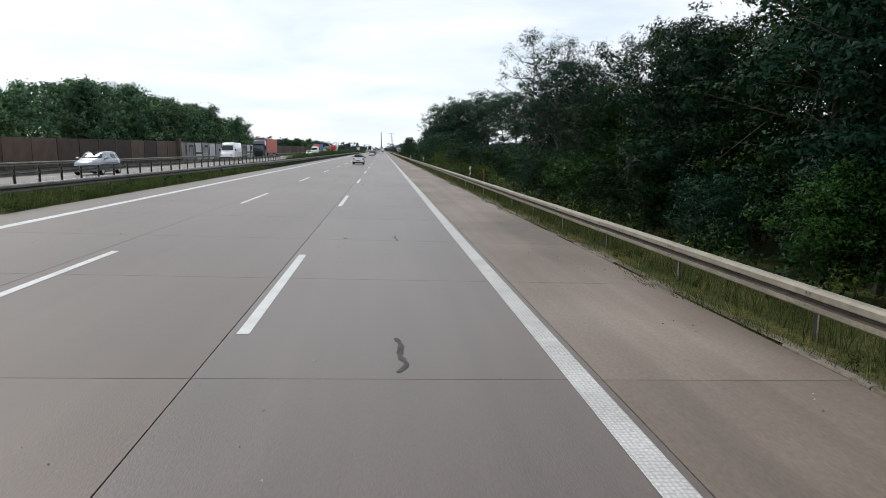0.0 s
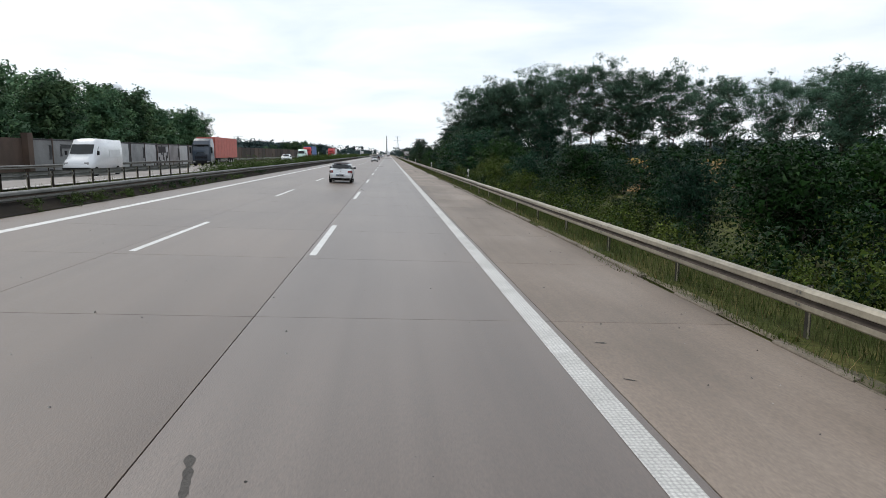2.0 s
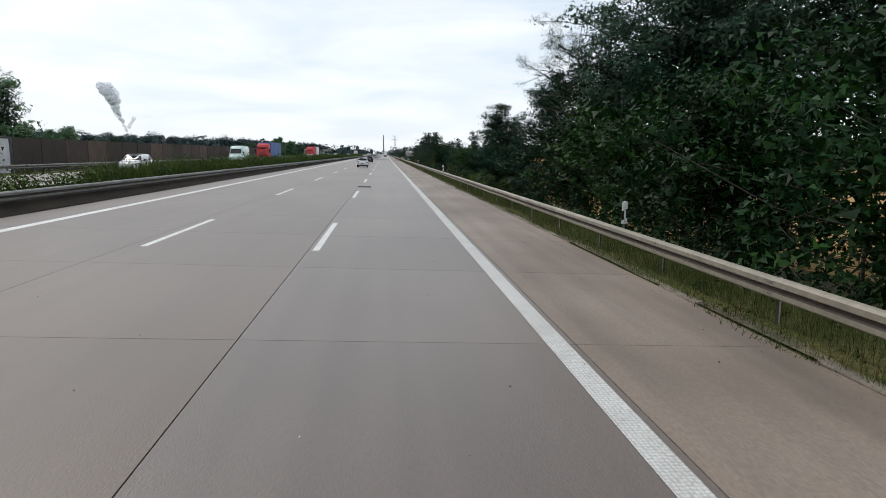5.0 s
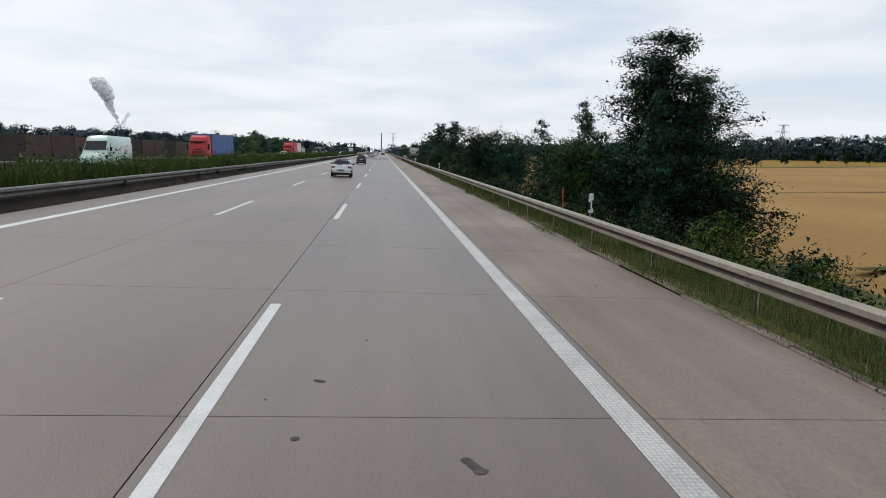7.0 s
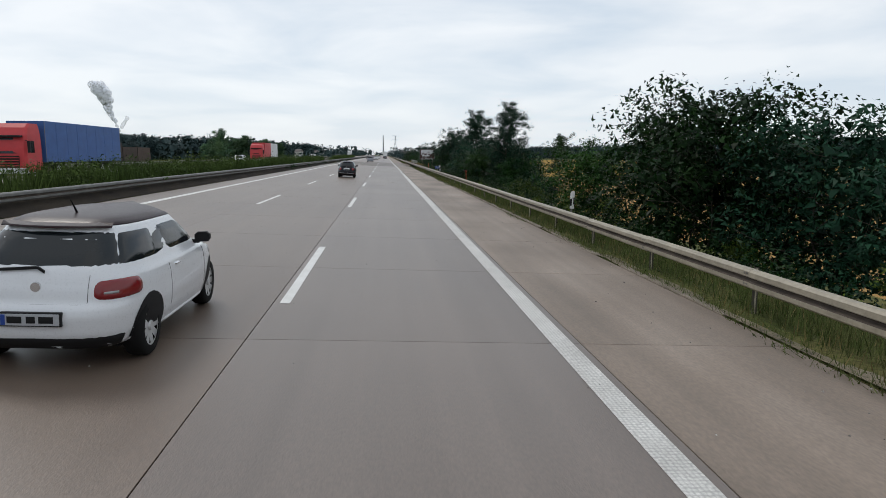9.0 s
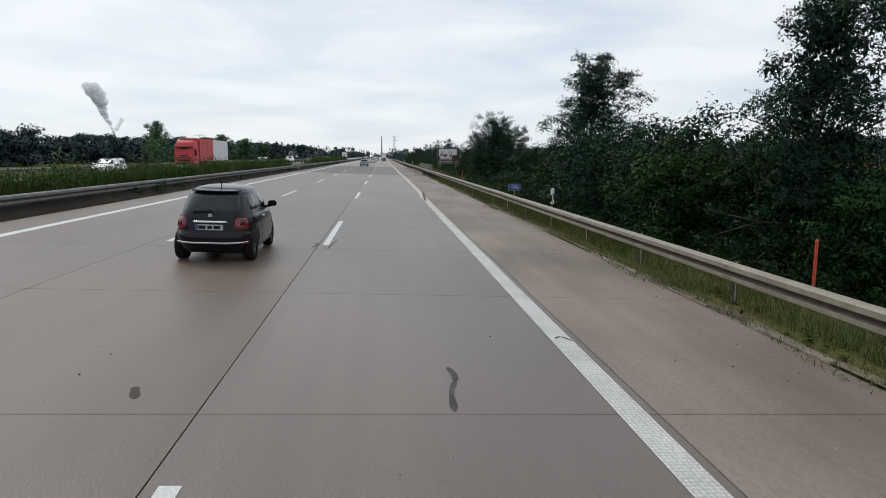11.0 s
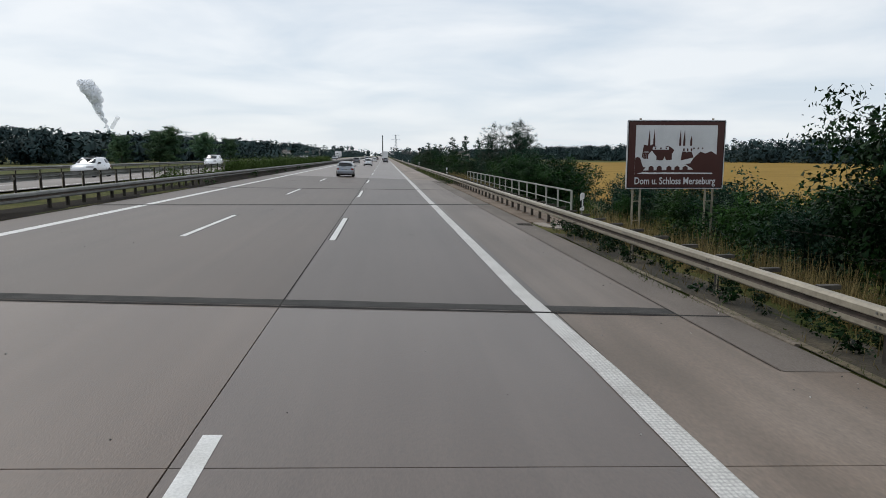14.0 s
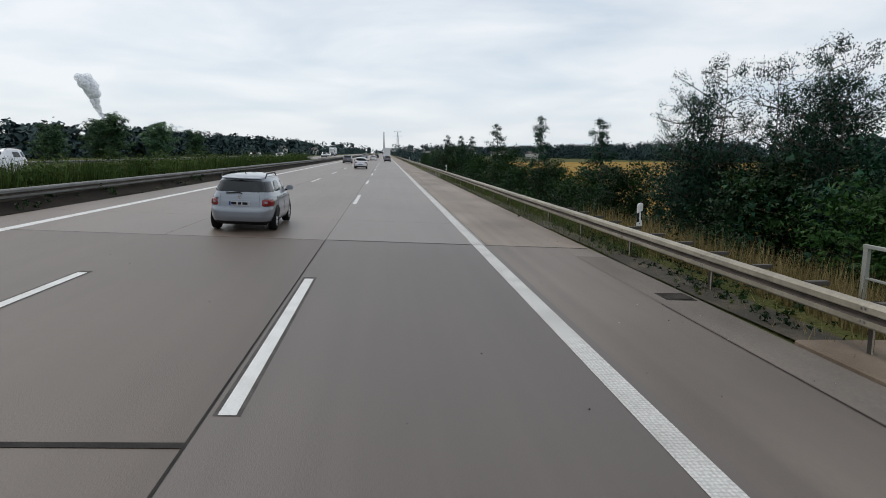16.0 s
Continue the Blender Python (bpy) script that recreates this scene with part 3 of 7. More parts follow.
far_strip("bridge_deck", -0.17, 3.9, BRIDGE0 + 0.06, BRIDGE1 - 0.02, M["bridge"])
far_strip("bridge_deck", 3.9, 6.55, BRIDGE0 + 0.06, BRIDGE1 - 0.02, M["bridge_edge"])
# slab joints past the bridge, cut as thin dark lines
for k in range(1, 16):
    y = BRIDGE1 + SLAB * k
    part_mesh("joint", mesh_from("joint", [(-9.2, y, road_z(-9.2) + 0.003), (6.5, y, road_z(6.5) + 0.003), (6.5, y + 0.012, road_z(6.5) + 0.003), (-9.2, y + 0.012, road_z(-9.2) + 0.003)],
                                 [(0, 1, 2, 3)], M["joint"]), road)

# bridge joints: a square one, two skew ones, and a short transverse one


def cross_joint(x0, x1, y_at0, slope, width, mat, lift=0.006):
    v = []
    n = 24
    for i in range(n + 1):
        x = x0 + (x1 - x0) * i / n
        w = width * (0.9 + 0.25 * noise.noise((x * 0.9, y_at0, 0)))
        y = y_at0 + slope * x
        v += [(x, y - w / 2, road_z(x) + lift), (x, y + w / 2, road_z(x) + lift)]
    f = [(2 * i, 2 * i + 2, 2 * i + 3, 2 * i + 1) for i in range(n)]
    return part_mesh("bridge_joint", mesh_from("bridge_joint", v, f, mat), road, label="dark sealed expansion joint")


cross_joint(-9.2, 6.55, 342.72, -0.02, 0.10, M["joint"])
cross_joint(-9.2, 6.55, 343.0, -0.02, 0.42, M["patch"], 0.004)
cross_joint(-9.2, 7.0, 362.75, 0.46, 0.46, M["patch"])
cross_joint(-9.2, 7.0, 376.50, 0.46, 0.42, M["patch"])
cross_joint(-9.2, -0.17, 385.72, 0.0, 0.10, M["joint"])
cross_joint(-0.17, 6.5, 397.42, 0.0, 0.05, M["joint"])
far_strip("deck_seam", -0.183, -0.158, BRIDGE0, BRIDGE1, M["joint"], 0.005)
far_strip("gutter_strip", 5.75, 6.55, 340.0, 396.0, M["gutter"], 0.005)
far_strip("gutter_seam", 5.715, 5.729, 340.0, 391.0, M["joint"], 0.007)

# markings
A_X, B_X = 0.0, -3.726
dash = mesh_from("lane_dash", [(-0.075, 0, road_z(-0.075)), (0.075, 0, road_z(0.075)), (0.075, 6, road_z(0.075)), (-0.075, 6, road_z(-0.075))], [(0, 1, 2, 3)], M["paint"])
for k in range(-2, 70):
    y = 8.3 + 18 * k + (4.8 if k >= 22 else 0)
    for x in (A_X, B_X):
        part_mesh("lane_dash", dash, road, Matrix.Translation((x, y, road_z(x) + 0.004)))


coat = mesh_from("dash_ground_coat", [(-0.115, -0.02, road_z(-0.115)), (0.115, -0.02, road_z(0.115)), (0.115, 6.14, road_z(0.115)), (-0.115, 6.14, road_z(-0.115))], [(0, 1, 2, 3)], M["tar"])
for k in (19, 20, 21):
    for x in (A_X, B_X):
        part_mesh("dash_ground_coat", coat, road, Matrix.Translation((x, 8.3 + 18 * k, road_z(x) + 0.002)))


def line(x, w, mat, name):
    v, f = [], []
    ys = list(np.arange(-60, 480, 4.0)) + [560, 700, 1000, 1500, 2400]
    for y in ys:
        d = 0.02 * noise.noise((0, y * 0.05, x)) + (0.09 if x > 0 and 302 < y < 343 else 0.0)
        v += [(x - w / 2 + d, y, road_z(x - w / 2) + 0.004), (x + w / 2 + d, y, road_z(x + w / 2) + 0.004)]
    for i in range(len(ys) - 1):
        f.append((2 * i, 2 * i + 1, 2 * i + 3, 2 * i + 2))
    return part_mesh(name, mesh_from(name, v, f, mat), road)


line(3.635, 0.275, M["rumble"], "right_edge_line")
line(-7.69, 0.28, M["paint"], "left_edge_line")
# ---- guardrails ----
W_PROFILE = ((0.0, 0.0), (0.052, 0.008), (0.083, 0.035), (0.085, 0.104), (0.030, 0.128), (0.022, 0.146), (0.030, 0.164), (0.085, 0.188), (0.083, 0.262), (0.052, 0.298), (0.0, 0.31))


def beam_mesh(length, side, mat, step=None):
    """A W-profile beam along y; side: -1 bulges towards -x."""
    n = 1 if step is None else int(length / step)
    rings = []
    for i in range(n + 1):
        y = length * i / n
        rings.append([(side * p, y, h) for p, h in W_PROFILE] + [(side * (p - 0.004), y, h) for p, h in reversed(W_PROFILE)])
    bm = loft(rings, close=True)
    me = bpy.data.meshes.new("beam")
    bm.to_mesh(me)
    bm.free()
    me.materials.append(mat)
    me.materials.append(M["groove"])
    # groove faces take the colour that holds both dirt and shade
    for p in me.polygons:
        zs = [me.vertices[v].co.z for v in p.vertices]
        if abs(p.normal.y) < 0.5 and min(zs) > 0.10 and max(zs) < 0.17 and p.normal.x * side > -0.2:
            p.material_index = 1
    return me


def post_mesh(height, mat, w=0.055, d=0.10, lip=None):
    """A C-section steel post: a lip to the traffic coloured pale as lit, and a web behind it coloured dark as shaded.
    """
    h = d / 2
    prof = ((-w, -h), (-w + 0.026, -h), (-w + 0.026, 0.005 - h), (0.005 - w, 0.005 - h), (0.005 - w, h - 0.005), (w, h - 0.005), (w, h), (-w, h))
    bm = loft([[(x, y, z) for x, y in prof] for z in (0, height)], close=True)
    me = bpy.data.meshes.new("post")
    bm.to_mesh(me)
    bm.free()
    me.materials.append(lip or M["post_lip"])
    me.materials.append(mat)
    # lit lip and shaded web are set by colour, split at the lip
    for p in me.polygons:
        p.material_index = int(p.center.y > -h + 0.004)
    return me


def guardrail(name_label, x, side, y0, y1, zf, mat, top=0.745, post_step=4.0, post_off=0.16, bridge=None, spacers=None, far_to=None, phase=0.0, bend=lambda y: 0.0):
    """Beam sections bolted together, posts behind them. side: the way the beam faces."""
    g = thing("guardrail", name_label, "guardrail", "motorway guardrails")
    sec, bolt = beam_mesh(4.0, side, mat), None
    bm = bmesh.new()
    for h in (0.075, 0.235):
        for yy in (0.05, 0.12):
            bmesh.ops.create_cone(bm, cap_ends=True, segments=6, radius1=0.018, radius2=0.012, depth=0.02, matrix=Matrix.Translation((side * 0.083, yy, h)) @ Matrix.Rotation(radians(90), 4, "Y"))
    bolt = bpy.data.meshes.new("bolts")
    bm.to_mesh(bolt)
    bm.free()
    bolt.materials.append(M["galv_dark"])
    pm = post_mesh(1.0, M["post_steel"] if x > 0 else M["grime"], 0.045, 0.075)
    deck = post_mesh(1.0, M["post_steel"], 0.055, 0.09, M["post_steel"])
    ym = y0
    while ym < y1 - 0.1:
        z = zf(ym) + top - 0.31 + 0.012 * noise.noise((x, ym * 0.3, 0))
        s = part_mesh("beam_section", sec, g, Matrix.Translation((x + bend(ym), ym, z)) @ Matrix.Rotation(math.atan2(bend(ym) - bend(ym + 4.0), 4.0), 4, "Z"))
        if abs(ym - 190) < 220 and side < 0:
            tagged(part_mesh("bolts", bolt, s), kind="stuff")
        ym += 4.0
    py = y0 + phase
    while py < y1:
        on_bridge = bridge and bridge[0] < py < bridge[1]
        z = zf(py)
        h = top - 0.02 if not on_bridge else top - 0.04
        m = Matrix.Translation((x + bend(py) - side * post_off, py, z - (0.35 if not on_bridge else 0.02)))
        part_mesh("post", deck if on_bridge else pm, g, m @ Matrix.Diagonal((1, 1, h + (0.35 if not on_bridge else 0.02), 1)))
        if on_bridge:
            part("base_plate", box(-0.11, 0.11, -0.13, 0.13, 0, 0.02, 0.004), M["rust"], g, m=Matrix.Translation((x - side * post_off, py, z + (0.076 if x > 0 else 0.012))))
        part("spacer", box(-0.075, 0.075, -0.05, 0.05, 0, 0.10), M["galv_dark"], g, m=Matrix.Translation((x + bend(py) - side * post_off / 2, py, z + top - 0.22)))
        py += post_step if not on_bridge else 1.333
    if spacers:
        sy = spacers[0]
        while sy < spacers[1]:
            part("bracket", box(-0.15, 0.15, -0.05, 0.05, 0, 0.06, 0.006), M["post_steel"], g, "flat steel bracket", m=Matrix.Translation((x - side * 0.17, sy, zf(sy) + top - 0.045)))
            sy += 1.333 * 1.0
    if far_to:
        for a in np.arange(y1, far_to, 80.0):
            part_mesh("beam_run", beam_mesh(80.0, side, mat), g, Matrix.Translation((x, a, zf(a) + top - 0.31)))
            for k in range(20):
                part_mesh("post", pm, g, Matrix.Translation((x - side * post_off, a + 4 * k, zf(a) - 0.3)) @ Matrix.Diagonal((1, 1, top + 0.28, 1)))
    return g


guardrail("galvanised W-beam guardrail on posts in the grass verge", 6.98, -1, -20, 424, lambda y: road_z(6.98) + 0.0, M["galv"], 0.735, 4.0, 0.17,
          bridge=(354.4, 388), spacers=(308, 402), far_to=740, phase=0.2)
guardrail("dark weathered W-beam guardrail along the median", -10.0, 1, -20, 424, lambda y: 0.30, M["galv_median"], 0.70, 4.0, 0.17, bridge=(356, 375), far_to=744, phase=1.2,
          bend=lambda y: -1.3 * min(1.0, max(0.0, (72 - y) / 50)))
guardrail("W-beam guardrail facing the opposite carriageway", -13.25, -1, -20, 100, lambda y: 0.70, M["galv_median"], 0.72, 2.0, 0.15, phase=0.7)
guardrail("W-beam guardrail facing the opposite carriageway behind the bridge", -13.25, -1, 332, 408, lambda y: 0.70, M["galv_median"], 0.72, 2.0, 0.15, phase=0.7)
guardrail("guardrail on the far shoulder in front of the noise barrier", -29.3, 1, 20, 420, lambda y: 0.40, M["galv_median"], 0.80, 4.0, 0.15, far_to=580)

# ---- bridge edge: cap, drain gullies, railing ----
cap = thing("bridge_cap", "stained concrete bridge kerb strip with dirt", "bridge kerb", kind="structure")
part("kerb", loft([[(6.56, y, -0.40), (6.56, y, -0.210), (6.59, y, -0.188), (8.75, y, -0.235), (8.75, y, -0.60)] for y in (356.5, 388.8)], close=True), M["cap"], cap)
part("end_slab", loft([[(a, y, -0.45), (a, y, -0.222), (a + 0.02, y, -0.212), (b, y, -0.232), (b, y, -0.5)] for y, a, b in ((354.42, 7.2, 7.5), (354.65, 7.02, 7.65), (355.0, 6.86, 7.8), (355.6, 6.73, 7.9), (356.2, 6.66, 7.95), (356.7, 6.64, 8.0), (356.85, 6.75, 7.95))], close=True), M["cap_light"], cap, "pale concrete slab with rounded corners")
for y in (355.95, 391.6):
    gully = thing("drain_gully", "rusty cast-iron drain grate in the gutter", "drain grate", "gutter drains", m=Matrix.Translation((6.22, y, road_z(6.22) + 0.008)))
    part("frame", loft([[(-0.26, -0.28, 0), (0.26, -0.28, -0.02), (0.26, 0.28, -0.02), (-0.26, 0.28, 0)], [(-0.26, -0.28, 0.012), (0.26, -0.28, -0.008), (0.26, 0.28, -0.008), (-0.26, 0.28, 0.012)]], close=True), M["joint"], gully)
    for i in range(7):
        part("bar", box(-0.22, 0.22, -0.22 + 0.07 * i, -0.19 + 0.07 * i, 0.005, 0.018), M["grime"], gully)

railing = thing("bridge_railing", "grey painted steel bridge railing with two rails", "railing")
RX, RY0, RY1 = 8.52, 358.2, 390.2
rz = -0.28
n_posts = 17
for i in range(n_posts):
    y = RY0 + (RY1 - RY0) * i / (n_posts - 1)
    part("post", box(-0.03, 0.03, -0.05, 0.05, 0, 1.08, 0.006), M["rail_paint"], railing, m=Matrix.Translation((RX, y, rz)))
for h, r in ((1.10, 0.034), (0.62, 0.022), (0.12, 0.022)):
    part("handrail" if h > 1 else "rail", box(RX - r, RX + r, RY0 - 0.06, RY1 + 0.06, rz + h - r * 0.8, rz + h + r * 0.8, 0.006), M["rail_paint"], railing)

# ---- delineators and other roadside posts ----


def polygon(points, mat, parent, y, name, thick=0.004, label=""):
    bm = bmesh.new()
    vs = [bm.verts.new((a, y, b)) for a, b in points]
    f = bm.faces.new(vs)
    r = bmesh.ops.extrude_face_region(bm, geom=[f])
    bmesh.ops.translate(bm, vec=(0, thick, 0), verts=[v for v in r["geom"] if isinstance(v, bmesh.types.BMVert)])
    bmesh.ops.recalc_face_normals(bm, faces=bm.faces)
    return part(name, bm, mat, parent, label)


def delineator(x, y, z, lean=0.0, stem=0.30):
    """A short marker on a bracket behind the rail: dark plate, white head with a reflector, narrow white strip, white foot."""
    d = thing("delineator_post", "short white delineator with a slanted black band above the guardrail", "delineator", "delineator posts", m=pose(x, y, z, 0, lean, 6) @ Matrix.Diagonal((1.1, 1.1, 1.13, 1)))
    part("bracket", box(-0.02, 0.02, 0.0, 0.03, -stem, 0.10, 0.004), M["galv_dark"], d)
    part("plate", box(-0.054, 0.054, -0.012, 0.012, 0.0, 0.46, 0.004), M["black"], d)
    head = [(-0.056, 0.27), (0.056, 0.325), (0.056, 0.455), (0.045, 0.478), (0.010, 0.482), (-0.030, 0.470), (-0.056, 0.445)]
    polygon(head, M["white"], d, -0.026, "head", 0.04)
    polygon([(-0.056, 0.005), (0.056, 0.005), (0.056, 0.125), (-0.056, 0.07)], M["white"], d, -0.024, "foot", 0.036)
    part("strip", box(-0.012, 0.026, -0.022, -0.010, 0.11, 0.285, 0.003), M["white"], d)
    part("reflector", box(-0.006, 0.028, -0.035, -0.030, 0.342, 0.428, 0.004), M["white_sign"], d, "pale grey reflector face")
    part("rivet", tube((0, -0.03, 0.05), (0, -0.022, 0.05), 0.010), M["black"], d)


for y, lean in ((134.8, 0), (184.8, 0), (234.8, 2), (284.6, 0), (353.0, 0), (396.0, 0), (446, 0), (496, 0), (546, 0)):
    delineator(7.26 if y != 353.0 else 7.36, y, road_z(6.98) + 0.762, lean)
for y, lean in ((44.7, 2), (96.9, 5)):
    delineator(7.48, y, road_z(6.98) + 0.762, lean, 0.75)


def red_pole(x, y):
    z = ground_z(x, y)
    p = thing("marker_pole", "slim orange-red plastic marker pole", "marker pole", "marker poles", m=pose(x, y, z, 2, -1, 0))
    part("pole", tube((0, 0, 0), (0, 0, 1.15), 0.028, 0.025, 8), M["red_pole"], p)
    part("cap", tube((0, 0, 1.15), (0, 0, 1.18), 0.029, 0.018, 8), M["red_pole"], p)


for x, y in ((8.6, 45.8), (8.45, 192.0), (8.55, 272.3), (8.5, 321.1)):
    red_pole(x, y)


def letters(text, size, mat, parent, m, name="lettering", label=""):
    c = bpy.data.curves.new("text", "FONT")
    c.body, c.size, c.align_x, c.align_y = text, size, "CENTER", "CENTER"
    c.extrude = 0.004
    c.offset = 0.003 * size / 0.26
    c.resolution_u = 3
    tmp = bpy.data.objects.new("text", c)
    scene.collection.objects.link(tmp)
    me = bpy.data.meshes.new_from_object(tmp.evaluated_get(bpy.context.evaluated_depsgraph_get()))
    bpy.data.objects.remove(tmp)
    me.materials.clear()
    me.materials.append(mat)
    return part_mesh(name, me, parent, m, label)


FACE = Matrix.Rotation(radians(90), 4, "X")  # upright, facing -y


# kilometre board
km = thing("kilometre_sign", "small blue kilometre board with white numerals on a post", "road sign", m=pose(7.72, 293.6, ground_z(7.7, 293), 0, 0, -4))
part("post", tube((0, 0.03, 0), (0, 0.03, 1.12), 0.024), M["post_lip"], km)
part("board", box(-0.285, 0.285, -0.012, 0.012, 0.83, 1.14, 0.008), M["white_sign"], km)
part("face", box(-0.275, 0.275, -0.018, -0.010, 0.84, 1.13), M["blue_sign"], km)
letters("124", 0.225, M["white_sign"], km, Matrix.Translation((-0.055, -0.021, 0.985)) @ FACE)
letters(",0", 0.165, M["white_sign"], km, Matrix.Translation((0.165, -0.021, 0.955)) @ FACE)

# brown tourist sign
sign = thing("tourist_sign", "large brown and white tourist sign on twin lattice posts", "road sign", m=pose(8.78, 353.2, 0, 0, 0, -3))
SW, SZ0, SZ1 = 3.05, 1.14, 3.24
part("board", box(0, SW, 0, 0.05, SZ0, SZ1, 0.05), M["white_sign"], sign, "white rim of the board")
part("edge_line", box(0.03, SW - 0.03, -0.004, 0.002, SZ0 + 0.03, SZ1 - 0.03), M["black"], sign, "thin dark line inside the rim")
part("face", box(0.05, SW - 0.05, -0.008, 0.004, SZ0 + 0.05, SZ1 - 0.05), M["brown_sign"], sign)
part("picture_panel", box(0.26, SW - 0.26, -0.014, -0.006, SZ0 + 0.46, SZ1 - 0.16), M["white_sign"], sign)


def pic(pts, mat, y=-0.019, name="picture_shape"):
    polygon([(0.26 + a * (SW - 0.52), SZ0 + 0.46 + b * 1.48) for a, b in pts], mat, sign, y, name)


pic([(0, 0), (1, 0), (1, 0.40), (0.93, 0.47), (0.86, 0.42), (0.80, 0.46), (0.72, 0.33), (0.68, 0.22), (0.45, 0.16), (0.10, 0.14), (0.06, 0.33), (0.03, 0.35), (0, 0.33)], M["brown_sign"], -0.018)
pic([(0.08, 0.34), (0.10, 0.60), (0.17, 0.58), (0.22, 0.62), (0.28, 0.52), (0.40, 0.58), (0.46, 0.52), (0.55, 0.30), (0.30, 0.28)], M["brown_sign"], -0.0185)
pic([(0.56, 0.28), (0.58, 0.52), (0.63, 0.44), (0.68, 0.50), (0.72, 0.34)], M["brown_sign"], -0.0185)
for a in (0.165, 0.225, 0.545, 0.595, 0.68):
    pic([(a - 0.013, 0.58), (a + 0.013, 0.58), (a + 0.012, 0.70), (a, 0.92 if a != 0.68 else 0.78), (a - 0.012, 0.70)], M["brown_sign"], -0.0195, "spire")
for a, w, b, c in ((0.13, 0.03, 0.30, 0.46), (0.31, 0.10, 0.50, 0.56), (0.64, 0.07, 0.46, 0.54), (0.77, 0.08, 0.50, 0.56)):
    pic([(a - w, b), (a + w, b), (a + w, c), (a - w, c)], M["white_sign"], -0.0215, "wall_shape")
    for k in range(3):
        x_ = a - w + 2 * w * (k + 0.5) / 3
        pic([(x_ - 0.009, b + 0.01), (x_ + 0.009, b + 0.01), (x_ + 0.009, c - 0.015), (x_ - 0.009, c - 0.015)], M["brown_sign"], -0.0225, "window_shape")
for a, w, b in ((0.20, 0.06, 0.36), (0.36, 0.03, 0.24), (0.50, 0.05, 0.42)):
    pic([(a - w, 0.16), (a + w, 0.16), (a + w, b), (a, b + 0.12), (a - w, b)], M["white_sign"], -0.021, "house_shape")
pic([(0.10, 0.07), (0.72, 0.09), (0.70, 0.12), (0.62, 0.20), (0.16, 0.20), (0.12, 0.11)], M["white_sign"], -0.0205)
for a in (0.20, 0.30, 0.42, 0.52, 0.62):
    pic([(a - 0.035, 0.03), (a + 0.035, 0.03), (a + 0.03, 0.14), (a, 0.17), (a - 0.03, 0.14)], M["brown_sign"], -0.0225, "arch")
pic([(0.02, 0.0), (0.96, 0.0), (0.96, 0.025), (0.1, 0.04)], M["white_sign"], -0.021)
letters("Dom u. Schloss Merseburg", 0.265, M["white_sign"], sign, Matrix.Translation((SW / 2, -0.014, SZ0 + 0.235)) @ FACE @ Matrix.Diagonal((0.88, 1.15, 1, 1)))
for px in (0.26, 2.55):
    for dx in (0, 0.28):
        part("post", tube((px + dx, 0.12 + dx * 0.2, -1.3), (px + dx * 0.75, 0.10, SZ1 - 0.1), 0.035, 0.035), M["galv"], sign)
    for zz in (0.15, 0.75):
        part("brace", tube((px, 0.12, zz), (px + 0.27, 0.16, zz), 0.015, 0.015, 6), M["galv"], sign)
for px in (0.4, SW - 0.4):
    part("lug", box(px - 0.03, px + 0.03, 0.02, 0.06, SZ1 - 0.01, SZ1 + 0.05), M["galv"], sign)

# ---- opposite carriageway ----
opp = thing("opposite_road", "opposite motorway carriageway of pale concrete", "road", kind="structure")


def opp_strip(name, x0, x1, mat, lift):
    v, f = [], []
    ys = [-60, 0, 60, 120, 180, 240, 300, 360, 420, 480, 600, 800, 1200, 2400]
    for y in ys:
        v += [(x0, y, opp_z(x0) + lift), (x1, y, opp_z(x1) + lift)]
    for i in range(len(ys) - 1):
        f.append((2 * i, 2 * i + 1, 2 * i + 3, 2 * i + 2))
    part_mesh(name, mesh_from(name, v, f, mat), opp)


opp_strip("surface", -28.5, -14.0, M["opp"], 0.0)
opp_strip("edge_line", -14.7, -14.5, M["paint"], 0.006)
opp_strip("edge_line", -26.1, -25.85, M["paint"], 0.006)
od = mesh_from("lane_dash", [(-0.075, 0, 0), (0.075, 0, 0), (0.075, 6, 0), (-0.075, 6, 0)], [(0, 1, 2, 3)], M["paint"])
for k in range(0, 45):
    for x in (-18.3, -22.1):
        part_mesh("lane_dash", od, opp, Matrix.Translation((x, 5 + 18 * k, opp_z(x) + 0.007)))

# ---- noise barrier ----


def blot(panel, name, mat, x, y0, y1, z0, z1, bulge=0.0):
    """A patch of sprayed paint with an uneven outline on a barrier panel."""
    pts = []
    for k in range(7):
        f = k / 6
        pts.append((x, y0 + bulge * math.sin(math.pi * f) + rng.uniform(-0.05, 0.05), z0 + (z1 - z0) * f))
    for k in range(7):
        f = 1 - k / 6
        pts.append((x, y1 + bulge * math.sin(math.pi * f) + rng.uniform(-0.05, 0.05), z0 + (z1 - z0) * f))
    bm = bmesh.new()
    bm.faces.new([bm.verts.new(p) for p in pts])
    part(name, bm, M[mat], panel)


